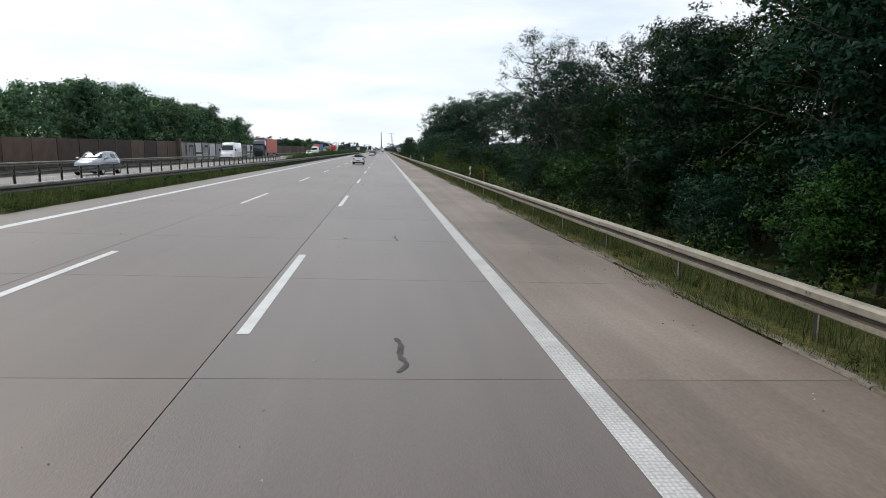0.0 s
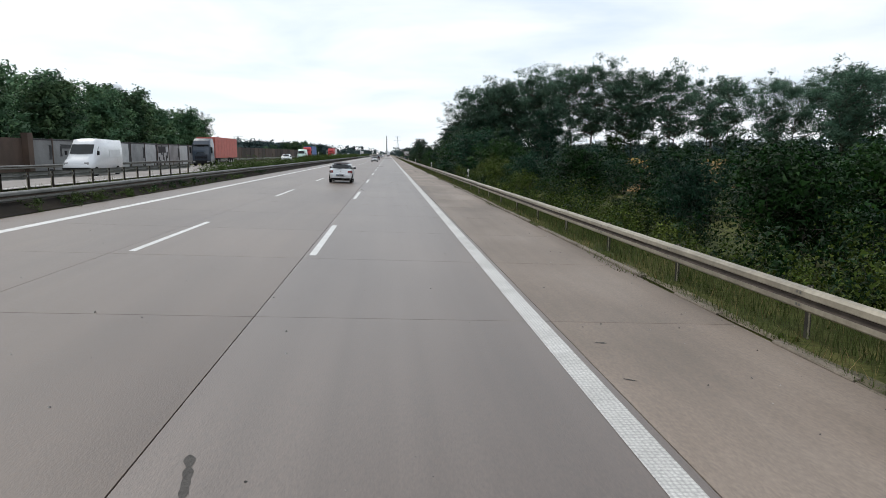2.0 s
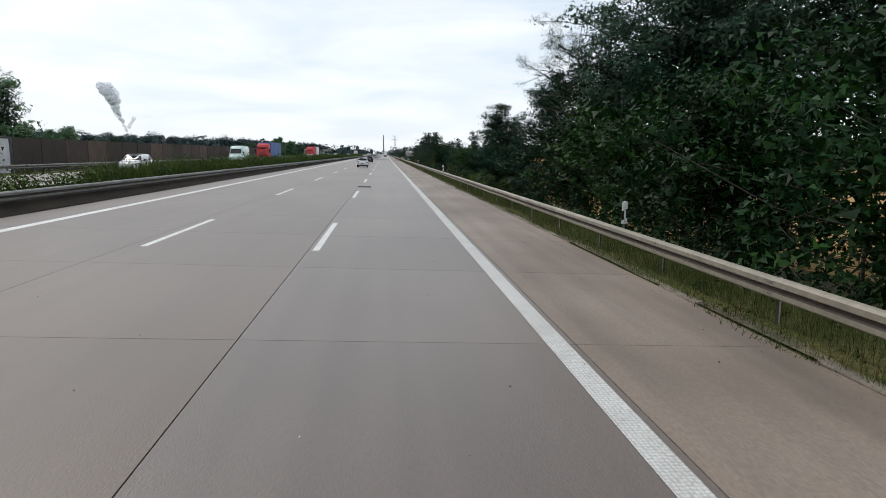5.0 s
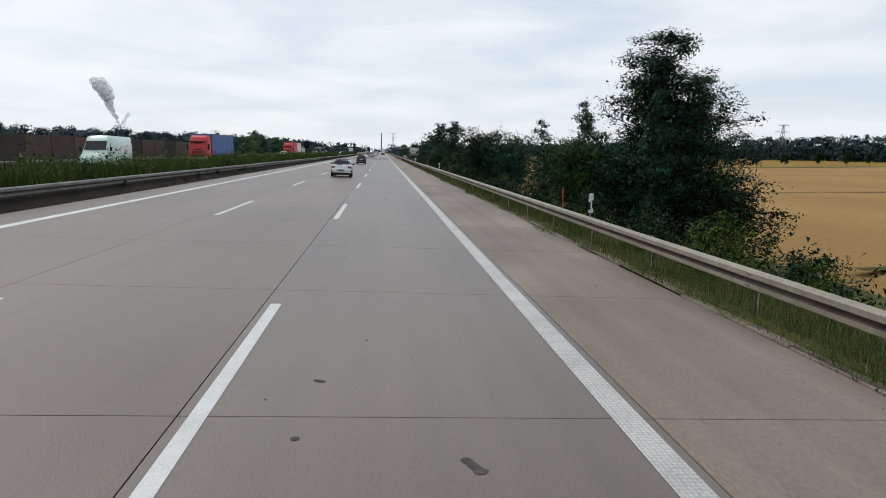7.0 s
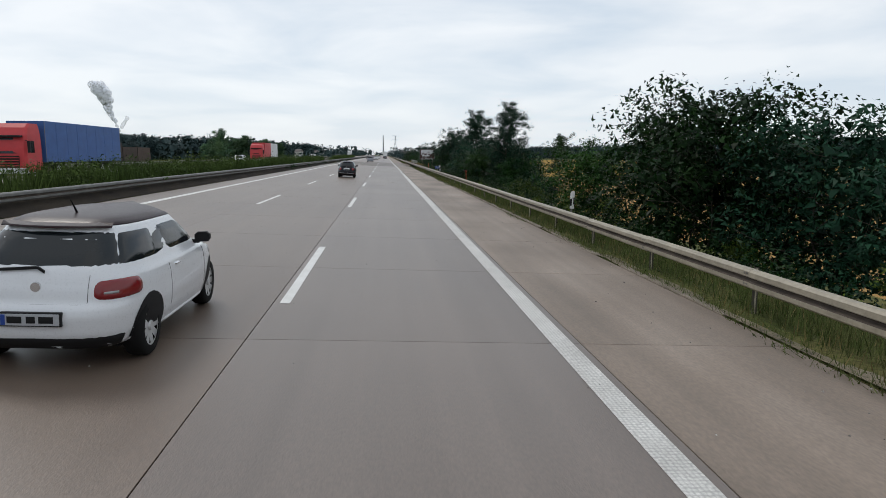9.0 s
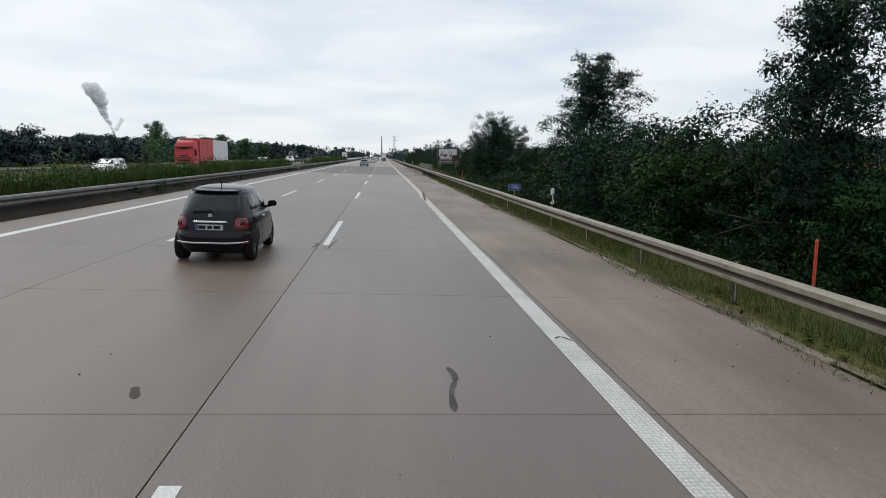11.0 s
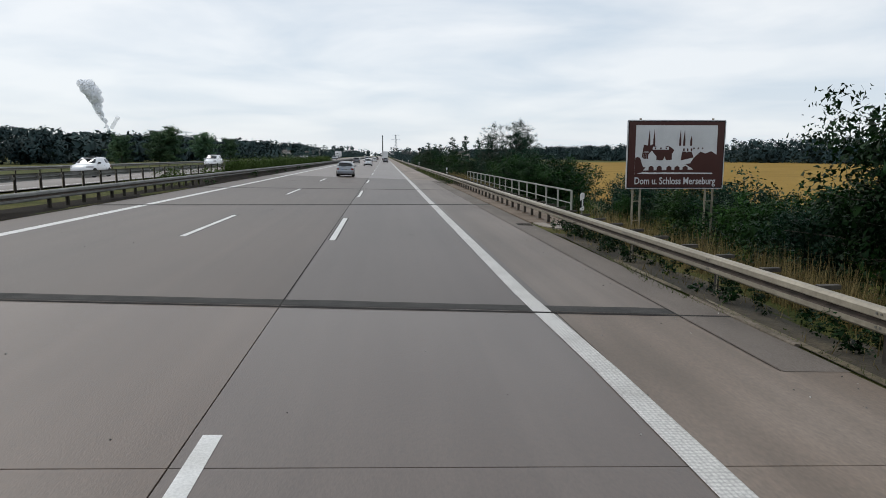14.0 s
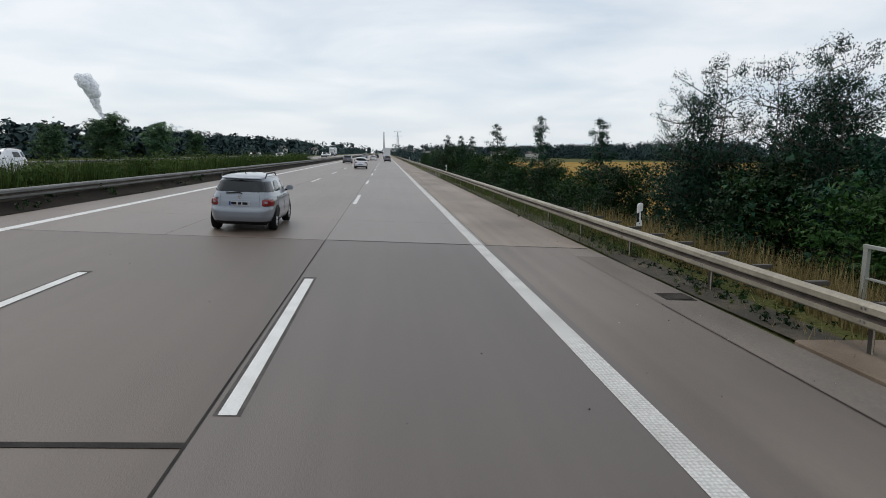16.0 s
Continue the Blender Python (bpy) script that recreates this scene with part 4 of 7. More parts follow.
def spray(panel, kind):
    """Shapes of white fill and thick black outline, no letters."""
    w, s, lo, hi = "graffiti_white", "graffiti_black", 0.15, 3.42
    blot(panel, "paint_stroke", s, 0.086, 0.12, 4.86, 3.44, 3.58)
    if kind == "frame":
        blot(panel, "paint_fill", w, 0.080, 0.5, 4.4, lo, hi)
        blot(panel, "paint_stroke", s, 0.083, 0.1, 0.75, 0.3, 3.1, -0.06)
        blot(panel, "paint_stroke", s, 0.086, 4.2, 4.65, lo, hi, 0.05)
        blot(panel, "paint_stroke", s, 0.089, 0.6, 4.3, 1.5, 1.82)
    elif kind == "hook":
        blot(panel, "paint_stroke", s, 0.083, 1.6, 4.2, 2.7, 3.1)
        blot(panel, "paint_stroke", s, 0.086, 3.8, 4.25, lo, 2.8)
        blot(panel, "paint_stroke", s, 0.089, 1.5, 1.85, 1.9, 2.9)
    elif kind == "fill":
        blot(panel, "paint_fill", w, 0.080, 0.15, 4.3, lo, hi)
        blot(panel, "paint_stroke", s, 0.083, 4.3, 4.8, lo, hi, 0.06)
    elif kind == "edge":
        blot(panel, "paint_stroke", s, 0.083, 4.2, 4.75, 1.6, 3.0, 0.15)
        blot(panel, "paint_stroke", s, 0.083, 4.1, 4.8, lo, 0.7)
    elif kind == "scrawl":
        blot(panel, "paint_fill", w, 0.080, 0.2, 4.8, lo, 3.2)
        for k in range(7):
            c, z = 0.4 + 0.6 * k, rng.uniform(0.3, 2.0)
            blot(panel, "paint_stroke", s, 0.083 + 0.002 * k, c, c + rng.uniform(0.25, 0.6), z, min(hi, z + rng.uniform(0.7, 1.7)), rng.uniform(-0.2, 0.2))
        blot(panel, "paint_stroke", s, 0.100, 0.3, 3.6, 2.3, 3.2)


GRAFFITI = ("edge", "hook", "frame", "hook", "fill", "edge", "fill", "scrawl", "edge", "fill", "hook", "frame", "frame", "fill")
barrier = thing("noise_barrier", "noise barrier of brown and graffitied grey panels between posts", "noise barrier", kind="structure")
WX, WZ0, WZ1 = -31.4, 0.35, 3.95
rng = random.Random(5)
pan = {}
for key in ("panel_brown", "panel_grey"):
    bm = box(-0.06, 0.06, 0.09, 4.91, 0, WZ1 - WZ0)
    for i in range(1, 6):
        add_box(bm, 0.06, 0.075, 0.09, 4.91, i * 0.6 - 0.02, i * 0.6 + 0.02)
    me = bpy.data.meshes.new(key)
    bm.to_mesh(me)
    bm.free()
    me.materials.append(M[key])
    pan[key] = me
pb = bpy.data.meshes.new("post")
bm = box(-0.11, 0.11, -0.09, 0.09, 0, WZ1 - WZ0 + 0.08, 0.01)
bm.to_mesh(pb)
bm.free()
pb.materials.append(M["panel_brown"])
for i in range(52):
    y = 52 + 5.0 * i
    grey = 112 <= y < 182
    dz = -0.40 if y > 180 else -0.62 + 0.26 * min(1.0, (y - 52) / 60)
    dz += -0.5 if y > 300 else 0
    panel = part_mesh("panel", pan["panel_grey" if grey else "panel_brown"], barrier, Matrix.Translation((WX, y, WZ0 + dz)))
    part_mesh("post", pb, barrier, Matrix.Translation((WX, y, WZ0 + dz)))
    if grey:
        spray(panel, GRAFFITI[int((y - 112) / 5) % len(GRAFFITI)])
part("pillar", box(-0.3, 0.3, -0.45, 0.45, 0, 4.0, 0.03), M["panel_brown"], barrier, m=Matrix.Translation((WX + 0.3, 112, WZ0 - 0.3)))
# ---- vegetation ----


def leaf_quads(centres, radii, count, size, rs, flat=0.6, twigs=0.2, core=1.3, even=False):
    """count leaves on clumps round the centres: loose triangles (n, 3, 3) with soft normals (n, 3). Most lie on each clump's
    upper shell, some fill it, and some stand along short twigs that stick out of it."""
    nc = len(centres)
    idx = rs.choice(nc, count, p=radii ** 2 / (radii ** 2).sum())
    d = rs.normal(size=(count, 3))
    d /= np.linalg.norm(d, axis=1)[:, None]
    d[:, 2] = np.where(rs.rand(count) < 0.55, np.abs(d[:, 2]), d[:, 2])
    stretch = rs.uniform(0.65, 1.35, (nc, 3)) * np.array([1, 1, flat])
    kind = rs.rand(count)
    rad = radii[idx] * np.where(kind < 0.22, 0.7 * rs.rand(count) ** 0.4, rs.uniform(0.74, 1.1, count))
    off = d * rad[:, None] * stretch[idx]
    ways = rs.normal(size=(nc, 4, 3))
    ways[:, :, 2] = np.abs(ways[:, :, 2]) * 0.8 + 0.25
    ways /= np.linalg.norm(ways, axis=2)[:, :, None]
    way = ways[idx, rs.randint(0, 4, count)]
    out = kind > 1 - twigs
    reach = radii[idx] * rs.uniform(0.7, 1.55, count)
    off = np.where(out[:, None], way * reach[:, None] * stretch[idx] + rs.normal(size=(count, 3)) * size * 0.7, off)
    d = np.where(out[:, None], way, d)
    c = centres[idx] + off
    n = d + rs.normal(scale=0.6, size=(count, 3)) + np.array([0, 0, 0.4])
    n /= np.linalg.norm(n, axis=1)[:, None]
    u = np.cross(n, rs.normal(size=(count, 3)))
    u /= np.linalg.norm(u, axis=1)[:, None]
    v = np.cross(n, u)
    s = size * 0.62 * (rs.uniform(0.55, 1.4, count) * np.where(kind < 0.22, core, 1.0))[:, None]
    q = np.stack([c - u * s - v * s * 0.5, c - u * s * 0.4 + v * s * 0.75 + n * s * 0.15, c + u * s * 1.2], axis=1)
    soft = d * 0.35 + np.array([0, 0, 0.8]) if even else d * 0.9 + n * 0.22 + np.array([0, 0, 0.12])
    return q, soft / np.linalg.norm(soft, axis=1)[:, None]


def limb_tubes(segs, sides=3):
    """Tapered tubes from (a, b, r0, r1), as vertices and faces."""
    vs, fs = [], []
    for a, b, r0, r1 in segs:
        a, b = np.array(a), np.array(b)
        w = (b - a) / max(1e-6, np.linalg.norm(b - a))
        u = np.cross(w, (0.31, 0.77, 0.1))
        u /= np.linalg.norm(u)
        v = np.cross(w, u)
        o = len(vs)
        for c, r in ((a, r0), (b, r1)):
            for k in range(sides):
                t = 2 * math.pi * k / sides
                vs.append(tuple(c + r * (u * math.cos(t) + v * math.sin(t))))
        fs += [(o + k, o + (k + 1) % sides, o + sides + (k + 1) % sides, o + sides + k) for k in range(sides)]
    return vs, fs


def tree(name, label, seed, h, spread, base, shape, leaves, size, mat, blob=0.9, trunk_r=None, limbs=14, stems=1, category="tree", gaps=0.0):
    """shape: crown radius as a fraction of spread, by relative height in the crown (table). base: where the crown begins, as a fraction of h."""
    rs = np.random.RandomState(seed)
    t = thing(name, label, category)
    segs, cen, rad = [], [], []
    trunk_r = trunk_r or h * 0.016
    for s in range(stems):
        off = np.array([0.0, 0.0]) if stems == 1 else rs.uniform(-0.25, 0.25, 2) * spread
        lean = rs.uniform(-0.06, 0.06, 2) * h * (1 if stems == 1 else 1.4)
        axis = []
        for k in range(7):
            f = k / 6
            axis.append(np.array([off[0] + lean[0] * f + rs.uniform(-1, 1) * 0.02 * h * (f > 0), off[1] + lean[1] * f + rs.uniform(-1, 1) * 0.02 * h * (f > 0), f * h * (0.97 if s == 0 else rs.uniform(0.75, 0.95))]))
        for k in range(6):
            segs.append((axis[k], axis[k + 1], trunk_r * (1 - 0.15 * k) / (1 + 0.4 * (stems > 1)), trunk_r * (1 - 0.15 * (k + 1)) / (1 + 0.4 * (stems > 1))))
        for i in range(limbs):
            f = base + (0.99 - base) * (i + rs.uniform(0, 1)) / limbs
            g = f * 6
            k = min(5, int(g))
            p = axis[k] + (axis[k + 1] - axis[k]) * (g - k)
            rel = (f - base) / (1 - base)
            r = spread * lerp(rel, shape) * rs.uniform(0.65, 1.12)
            ang = i * 2.4 + rs.uniform(-0.5, 0.5)
            tip = p + np.array([math.cos(ang) * r, math.sin(ang) * r, r * rs.uniform(0.1, 0.55)])
            tip[2] = min(tip[2], h * 1.02)
            mid = (p + tip) / 2 + rs.uniform(-0.1, 0.1, 3) * r
            mid[2] -= 0.05 * r
            r0 = trunk_r * 0.45 * (1.05 - rel * 0.7)
            segs.append((p, mid, r0, r0 * 0.6))
            segs.append((mid, tip, r0 * 0.6, r0 * 0.35))
            lost = gaps * (1.55 if rel < 0.42 else 0.35)
            for q in range(2 if category == "tree" else 1):
                e = mid + (tip - mid) * rs.uniform(0.0, 0.7) + rs.normal(size=3) * 0.28 * r
                segs.append((mid, e, r0 * 0.4, r0 * 0.2))
                if rs.rand() > lost:
                    cen.append(e)
                    rad.append(blob * rs.uniform(0.5, 1.0))
            if rs.rand() > lost * 0.8:
                cen.append(tip)
                rad.append(blob * rs.uniform(0.6, 1.1))
            if rs.rand() > lost:
                cen.append(mid + (tip - mid) * 0.55 + rs.normal(size=3) * 0.12 * r)
                rad.append(blob * rs.uniform(0.45, 0.85))
            if r > 1.6 * blob and rs.rand() > lost:
                cen.append(mid + rs.normal(size=3) * 0.1 * r)
                rad.append(blob * rs.uniform(0.7, 1.1))
        cen.append(axis[6])
        rad.append(blob * 0.55)
    vs, fs = limb_tubes(segs)
    part_mesh("trunk", mesh_from("trunk", vs, fs, M["bark"], True), t)
    cen, rad = np.array(cen), np.array(rad)
    q, soft = leaf_quads(cen, rad, leaves, size, rs, 0.75)
    if gaps < 0.3 and category != "shrub":
        mid = (cen - np.array([0, 0, cen[:, 2].mean()])) * np.array([0.5, 0.5, 0.76]) + np.array([0, 0, cen[:, 2].mean() * 0.96])
        q2, soft2 = leaf_quads(mid, rad * 1.15, int(leaves * 0.16), size * 1.75, rs, 0.9, 0.0)
        q, soft = np.concatenate([q, q2]), np.concatenate([soft, soft2])
    q = q, soft
    part_mesh("crown", tris_mesh("crown", q, mat), t)
    return t


ROUND = ((0, 0.45), (0.25, 0.9), (0.55, 1.0), (0.8, 0.75), (1, 0.2))
CONE = ((0, 0.8), (0.2, 1.0), (0.5, 0.82), (0.78, 0.55), (0.93, 0.3), (1, 0.10))
UMBRELLA = ((0, 0.3), (0.35, 0.75), (0.7, 1.0), (0.9, 0.85), (1, 0.45))
BUSH = ((0, 0.85), (0.3, 1.0), (0.65, 0.85), (1, 0.35))
SLIM = ((0, 0.5), (0.3, 1.0), (0.7, 0.7), (1, 0.1))

OAK, BUSH_DARK = "dense dark green broadleaf tree on the embankment", "dense dark green roadside bush"
PROTO = {
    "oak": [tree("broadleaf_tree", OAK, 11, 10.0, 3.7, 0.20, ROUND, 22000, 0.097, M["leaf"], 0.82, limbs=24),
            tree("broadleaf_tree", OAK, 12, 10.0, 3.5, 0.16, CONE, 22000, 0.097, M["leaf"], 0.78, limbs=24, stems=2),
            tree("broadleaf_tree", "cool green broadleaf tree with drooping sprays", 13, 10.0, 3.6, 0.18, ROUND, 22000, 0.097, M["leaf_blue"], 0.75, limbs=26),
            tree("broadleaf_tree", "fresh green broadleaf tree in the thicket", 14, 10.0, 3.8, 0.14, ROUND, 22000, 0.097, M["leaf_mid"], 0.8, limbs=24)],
    "robinia": [tree("robinia_tree", "tall open-crowned tree with bare forked trunks", 21, 15.0, 4.6, 0.44, UMBRELLA, 29000, 0.146, M["leaf_robinia"], 1.18, limbs=22, stems=2, gaps=0.33),
                tree("robinia_tree", "tall open-crowned tree with bare forked trunks", 22, 15.0, 4.4, 0.46, UMBRELLA, 29000, 0.146, M["leaf_robinia"], 1.12, limbs=20, stems=3, gaps=0.36)],
    "near_robinia": [tree("robinia_tree", "tall fine-leaved tree with drooping outer branches", 23, 15.0, 4.8, 0.22, UMBRELLA, 70000, 0.049, M["leaf_blue"], 0.62, limbs=26, stems=3, gaps=0.3)],
    "birch": [tree("sparse_tree", "thin-leaved tree with twiggy airy crown", 31, 11.0, 3.4, 0.20, ROUND, 19000, 0.078, M["leaf_blue"], 0.55, limbs=24, stems=3, gaps=0.15)],
    "cone": [tree("wild_pear_tree", "upright conical broadleaf tree, leafy to the ground", 41, 10.0, 3.1, 0.08, CONE, 34000, 0.077, M["leaf_blue"], 0.58, limbs=44),
             tree("wild_pear_tree", "upright conical broadleaf tree, leafy to the ground", 42, 10.0, 2.9, 0.06, CONE, 34000, 0.077, M["leaf_blue"], 0.56, limbs=34, stems=2)],
    "slender": [tree("young_tree", "slender young tree with sparse upright branches", 51, 8.0, 1.3, 0.2, SLIM, 3500, 0.09, M["leaf_blue"], 0.42, limbs=16, gaps=0.15)],
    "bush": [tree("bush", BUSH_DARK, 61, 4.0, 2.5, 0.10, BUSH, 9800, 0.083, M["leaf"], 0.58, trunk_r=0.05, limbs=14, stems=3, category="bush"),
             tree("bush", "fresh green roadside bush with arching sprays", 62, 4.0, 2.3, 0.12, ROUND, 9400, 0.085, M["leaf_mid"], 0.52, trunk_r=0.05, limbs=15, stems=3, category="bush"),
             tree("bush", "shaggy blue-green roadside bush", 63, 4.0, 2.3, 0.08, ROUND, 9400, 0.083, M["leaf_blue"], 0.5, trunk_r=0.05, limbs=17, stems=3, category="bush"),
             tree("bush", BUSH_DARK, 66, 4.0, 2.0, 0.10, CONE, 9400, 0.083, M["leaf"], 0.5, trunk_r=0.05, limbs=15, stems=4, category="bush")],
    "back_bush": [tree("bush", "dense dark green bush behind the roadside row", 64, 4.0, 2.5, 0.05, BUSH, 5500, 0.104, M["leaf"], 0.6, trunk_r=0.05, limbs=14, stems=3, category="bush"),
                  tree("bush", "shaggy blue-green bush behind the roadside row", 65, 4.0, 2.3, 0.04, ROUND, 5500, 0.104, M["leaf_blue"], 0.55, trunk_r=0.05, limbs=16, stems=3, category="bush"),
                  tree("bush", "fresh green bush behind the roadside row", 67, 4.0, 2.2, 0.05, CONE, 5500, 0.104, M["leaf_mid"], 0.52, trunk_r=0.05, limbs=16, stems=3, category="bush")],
    "light": [tree("bush", "light green leafy bush", 71, 3.0, 1.8, 0.04, BUSH, 10000, 0.068, M["leaf_light"], 0.42, trunk_r=0.04, limbs=14, stems=3, category="bush")],
    "shrub": [tree("shrub", "low ragged green shrub on the bank", 81, 2.0, 1.2, 0.03, BUSH, 2500, 0.072, M["leaf_light"], 0.32, trunk_r=0.03, limbs=10, stems=3, category="shrub", gaps=0.15),
              tree("shrub", "low dark green shrub on the bank", 82, 2.0, 1.3, 0.03, BUSH, 2700, 0.075, M["leaf"], 0.34, trunk_r=0.03, limbs=10, stems=3, category="shrub", gaps=0.1)],
    "wood": [tree("woodland_tree", "dark green woodland tree behind the noise barrier", 101, 12.0, 4.2, 0.10, ROUND, 6000, 0.30, M["leaf_wood"], 1.25, limbs=18),
             tree("woodland_tree", "dark green woodland tree behind the noise barrier", 102, 12.0, 4.2, 0.10, BUSH, 6000, 0.30, M["leaf_wood"], 1.15, limbs=20)],
    "orchard": [tree("field_tree", "small round tree beside the field road", 91, 5.0, 1.9, 0.36, BUSH, 1600, 0.24, M["leaf"], 0.7, limbs=10)],
}
PROTO_H = {"oak": 10, "robinia": 15, "near_robinia": 15, "birch": 11, "cone": 10, "slender": 8, "bush": 4, "back_bush": 4, "light": 3, "shrub": 2, "orchard": 5, "wood": 12}
used = set()
prng = random.Random(17)


def plant(kind, x, y, top, wide=1.0, lower=0.0):
    """A tree or bush rooted at (x, y) whose top reaches the height top."""
    if kind == "bush" and (x > 14.9 or y > 440):
        kind = "back_bush"
    z = ground_z(x, y) - 0.05 - lower
    fresh = [i for i in range(len(PROTO[kind])) if (kind, i) not in used]
    k = prng.randrange(len(PROTO[kind]))
    k = fresh[0] if fresh else k
    src = PROTO[kind][k]
    s = max(0.2, (top - z) * (0.86 if PROTO_H[kind] < 5 or kind == "wood" else 1.0) / PROTO_H[kind])
    w = s * wide * prng.uniform(0.92, 1.08)
    m = pose(x, y, z, 0, 0, prng.uniform(0, 360)) @ Matrix.Diagonal((w, w, s, 1))
    if (kind, k) not in used:
        used.add((kind, k))
        src.matrix_basis = m
    else:
        # the source's own scale is already in m
        ob = copy_thing(src, Matrix.Identity(4))
        ob.matrix_basis = m


# dense wall of trees beside the start
for x, y, top in ((13.5, 4, 8.2), (14.5, 10, 8.4), (13.4, 15, 8.0), (15.5, 20, 8.8), (13.6, 25, 6.8), (15.0, 30, 7.4), (13.6, 34.5, 5.2), (16.5, 40, 6.0), (18, 12, 10), (19, 24, 9.4), (20, 35, 8.0), (19, 2, 11), (17.5, 6.5, 6.0), (18.0, 16.5, 6.2), (17.6, 28, 6.0), (23, 24, 8.6), (23, 8, 9.0), (21, 41, 6.5)):
    plant("oak", x, y, top, 1.05)
for x, y, top in ((13.0, 46.0, 10.0), (16.3, 49.0, 8.4), (13.4, 41.0, 8.8), (14.4, 37.0, 8.2)):
    plant("birch", x, y, top, 0.86)
for x, y, top in ((11.6, 9, 1.8), (11.6, 14, 2.2), (11.4, 19, 1.8), (11.8, 24.5, 2.4), (11.6, 29, 2.0), (11.8, 34, 2.4), (11.6, 39, 2.4), (11.8, 43.5, 2.8), (14.2, 12, 3.2), (14.4, 17.5, 3.2), (14.2, 22.5, 3.4), (14.4, 27.5, 3.2), (14.3, 32, 3.4), (14.4, 37.5, 3.2), (17.6, 10, 3.6), (17.8, 20, 3.8), (17.6, 26, 3.6), (17.6, 33, 3.8), (20.5, 15, 4.0), (20.6, 24, 4.2), (20.5, 31, 4.0), (13.2, 48.0, 3.0), (15, 45, 4), (22, 47, 3.8)):
    plant("bush", x, y, top, 1.05)
# the glade and its bushes
for x, y, top, w in ((12.4, 65.0, 3.0, 1.1), (15.5, 65.0, 3.2, 1.1), (18.4, 66.5, 3.4, 1.1), (15.5, 68.5, 2.6, 1.1), (12.2, 70.5, 2.4, 0.9), (13.0, 74.0, 2.0, 0.9), (12.0, 77.0, 0.4, 0.8), (24, 77, 3.0, 1.2), (24, 86, 3.2, 1.2), (33, 86, 3.2, 1.3), (19.5, 89, 3.4, 1.2), (28, 93, 3.6, 1.3), (22, 98, 3.2, 1.2), (34, 97, 3.6, 1.4), (42, 90, 3.6, 1.4), (12.0, 84.0, 3.2, 1.1), (14.5, 90.0, 3.4, 1.2), (40, 78, 3.2, 1.3), (28, 70, 3.6, 1.2)):
    plant("bush", x, y, top, w)
for x, y, top in ((10.6, 58, 0.9), (11.4, 60.5, 1.3), (10.4, 70, 0.9), (10.6, 80, 1.2), (10.5, 89, 1.3)):
    plant("shrub", x, y, top)
for x, y, top in ((46, 100, 8.6), (54, 104, 9.2), (38, 98, 8.8), (62, 108, 8.8), (70, 102, 8.2)):
    plant("robinia", x, y, top, 1.1)
# the row of tall trees and the thicket before it
plant("near_robinia", 14.5, 160.5, 11.0)
for x, y, top in ((17, 154, 12.6), (20.5, 149, 13.0), (24.5, 143.5, 13.4), (28.5, 138.5, 13.6), (33, 135, 13.0), (37.5, 132.5, 12.4), (43, 130, 11.6), (49, 126, 11.0), (55, 122, 11.0)):
    plant("robinia", x, y, top, 1.0)
for x, y, top, w in ((15.8, 107, 6.0, 0.95), (14.6, 121.5, 4.8, 0.9), (17.5, 151.5, 10.0, 1.0), (15.6, 158.5, 8.6, 1.0), (22, 139, 4.6, 1.1), (30, 131, 4.2, 1.2)):
    plant("oak", x, y, top, w)
for x, y, top, w in ((12.2, 97, 2.6, 1.0), (15.6, 101, 2.0, 1.2), (19.5, 106, 2.2, 1.2), (13.2, 117, 4.4, 1.15), (16.5, 111.5, 2.2, 1.2), (12.4, 124.5, 5.6, 1.1), (15.5, 121, 4.0, 1.1), (12.6, 132, 6.0, 1.1), (16.0, 131, 5.0, 1.1), (12.4, 140, 5.6, 1.1), (15.5, 143, 6.4, 1.1), (12.6, 148, 5.0, 1.1), (12.2, 156, 4.8, 1.0), (24, 129, 3.2, 1.2), (28.5, 126, 3.2, 1.3), (22, 116, 2.2, 1.4), (27, 118, 2.2, 1.4), (33, 116, 2.2, 1.5), (21, 126, 3.0, 1.3), (40, 116, 2.4, 1.6), (48, 114, 2.4, 1.6)):
    plant("bush", x, y, top, w)
for x, y, top in ((11.0, 99, 1.5), (10.9, 103.5, 1.8), (11.4, 107.5, 2.2), (11.2, 111.5, 1.7), (10.6, 93, 1.0)):
    plant("light", x, y, top, 1.1)
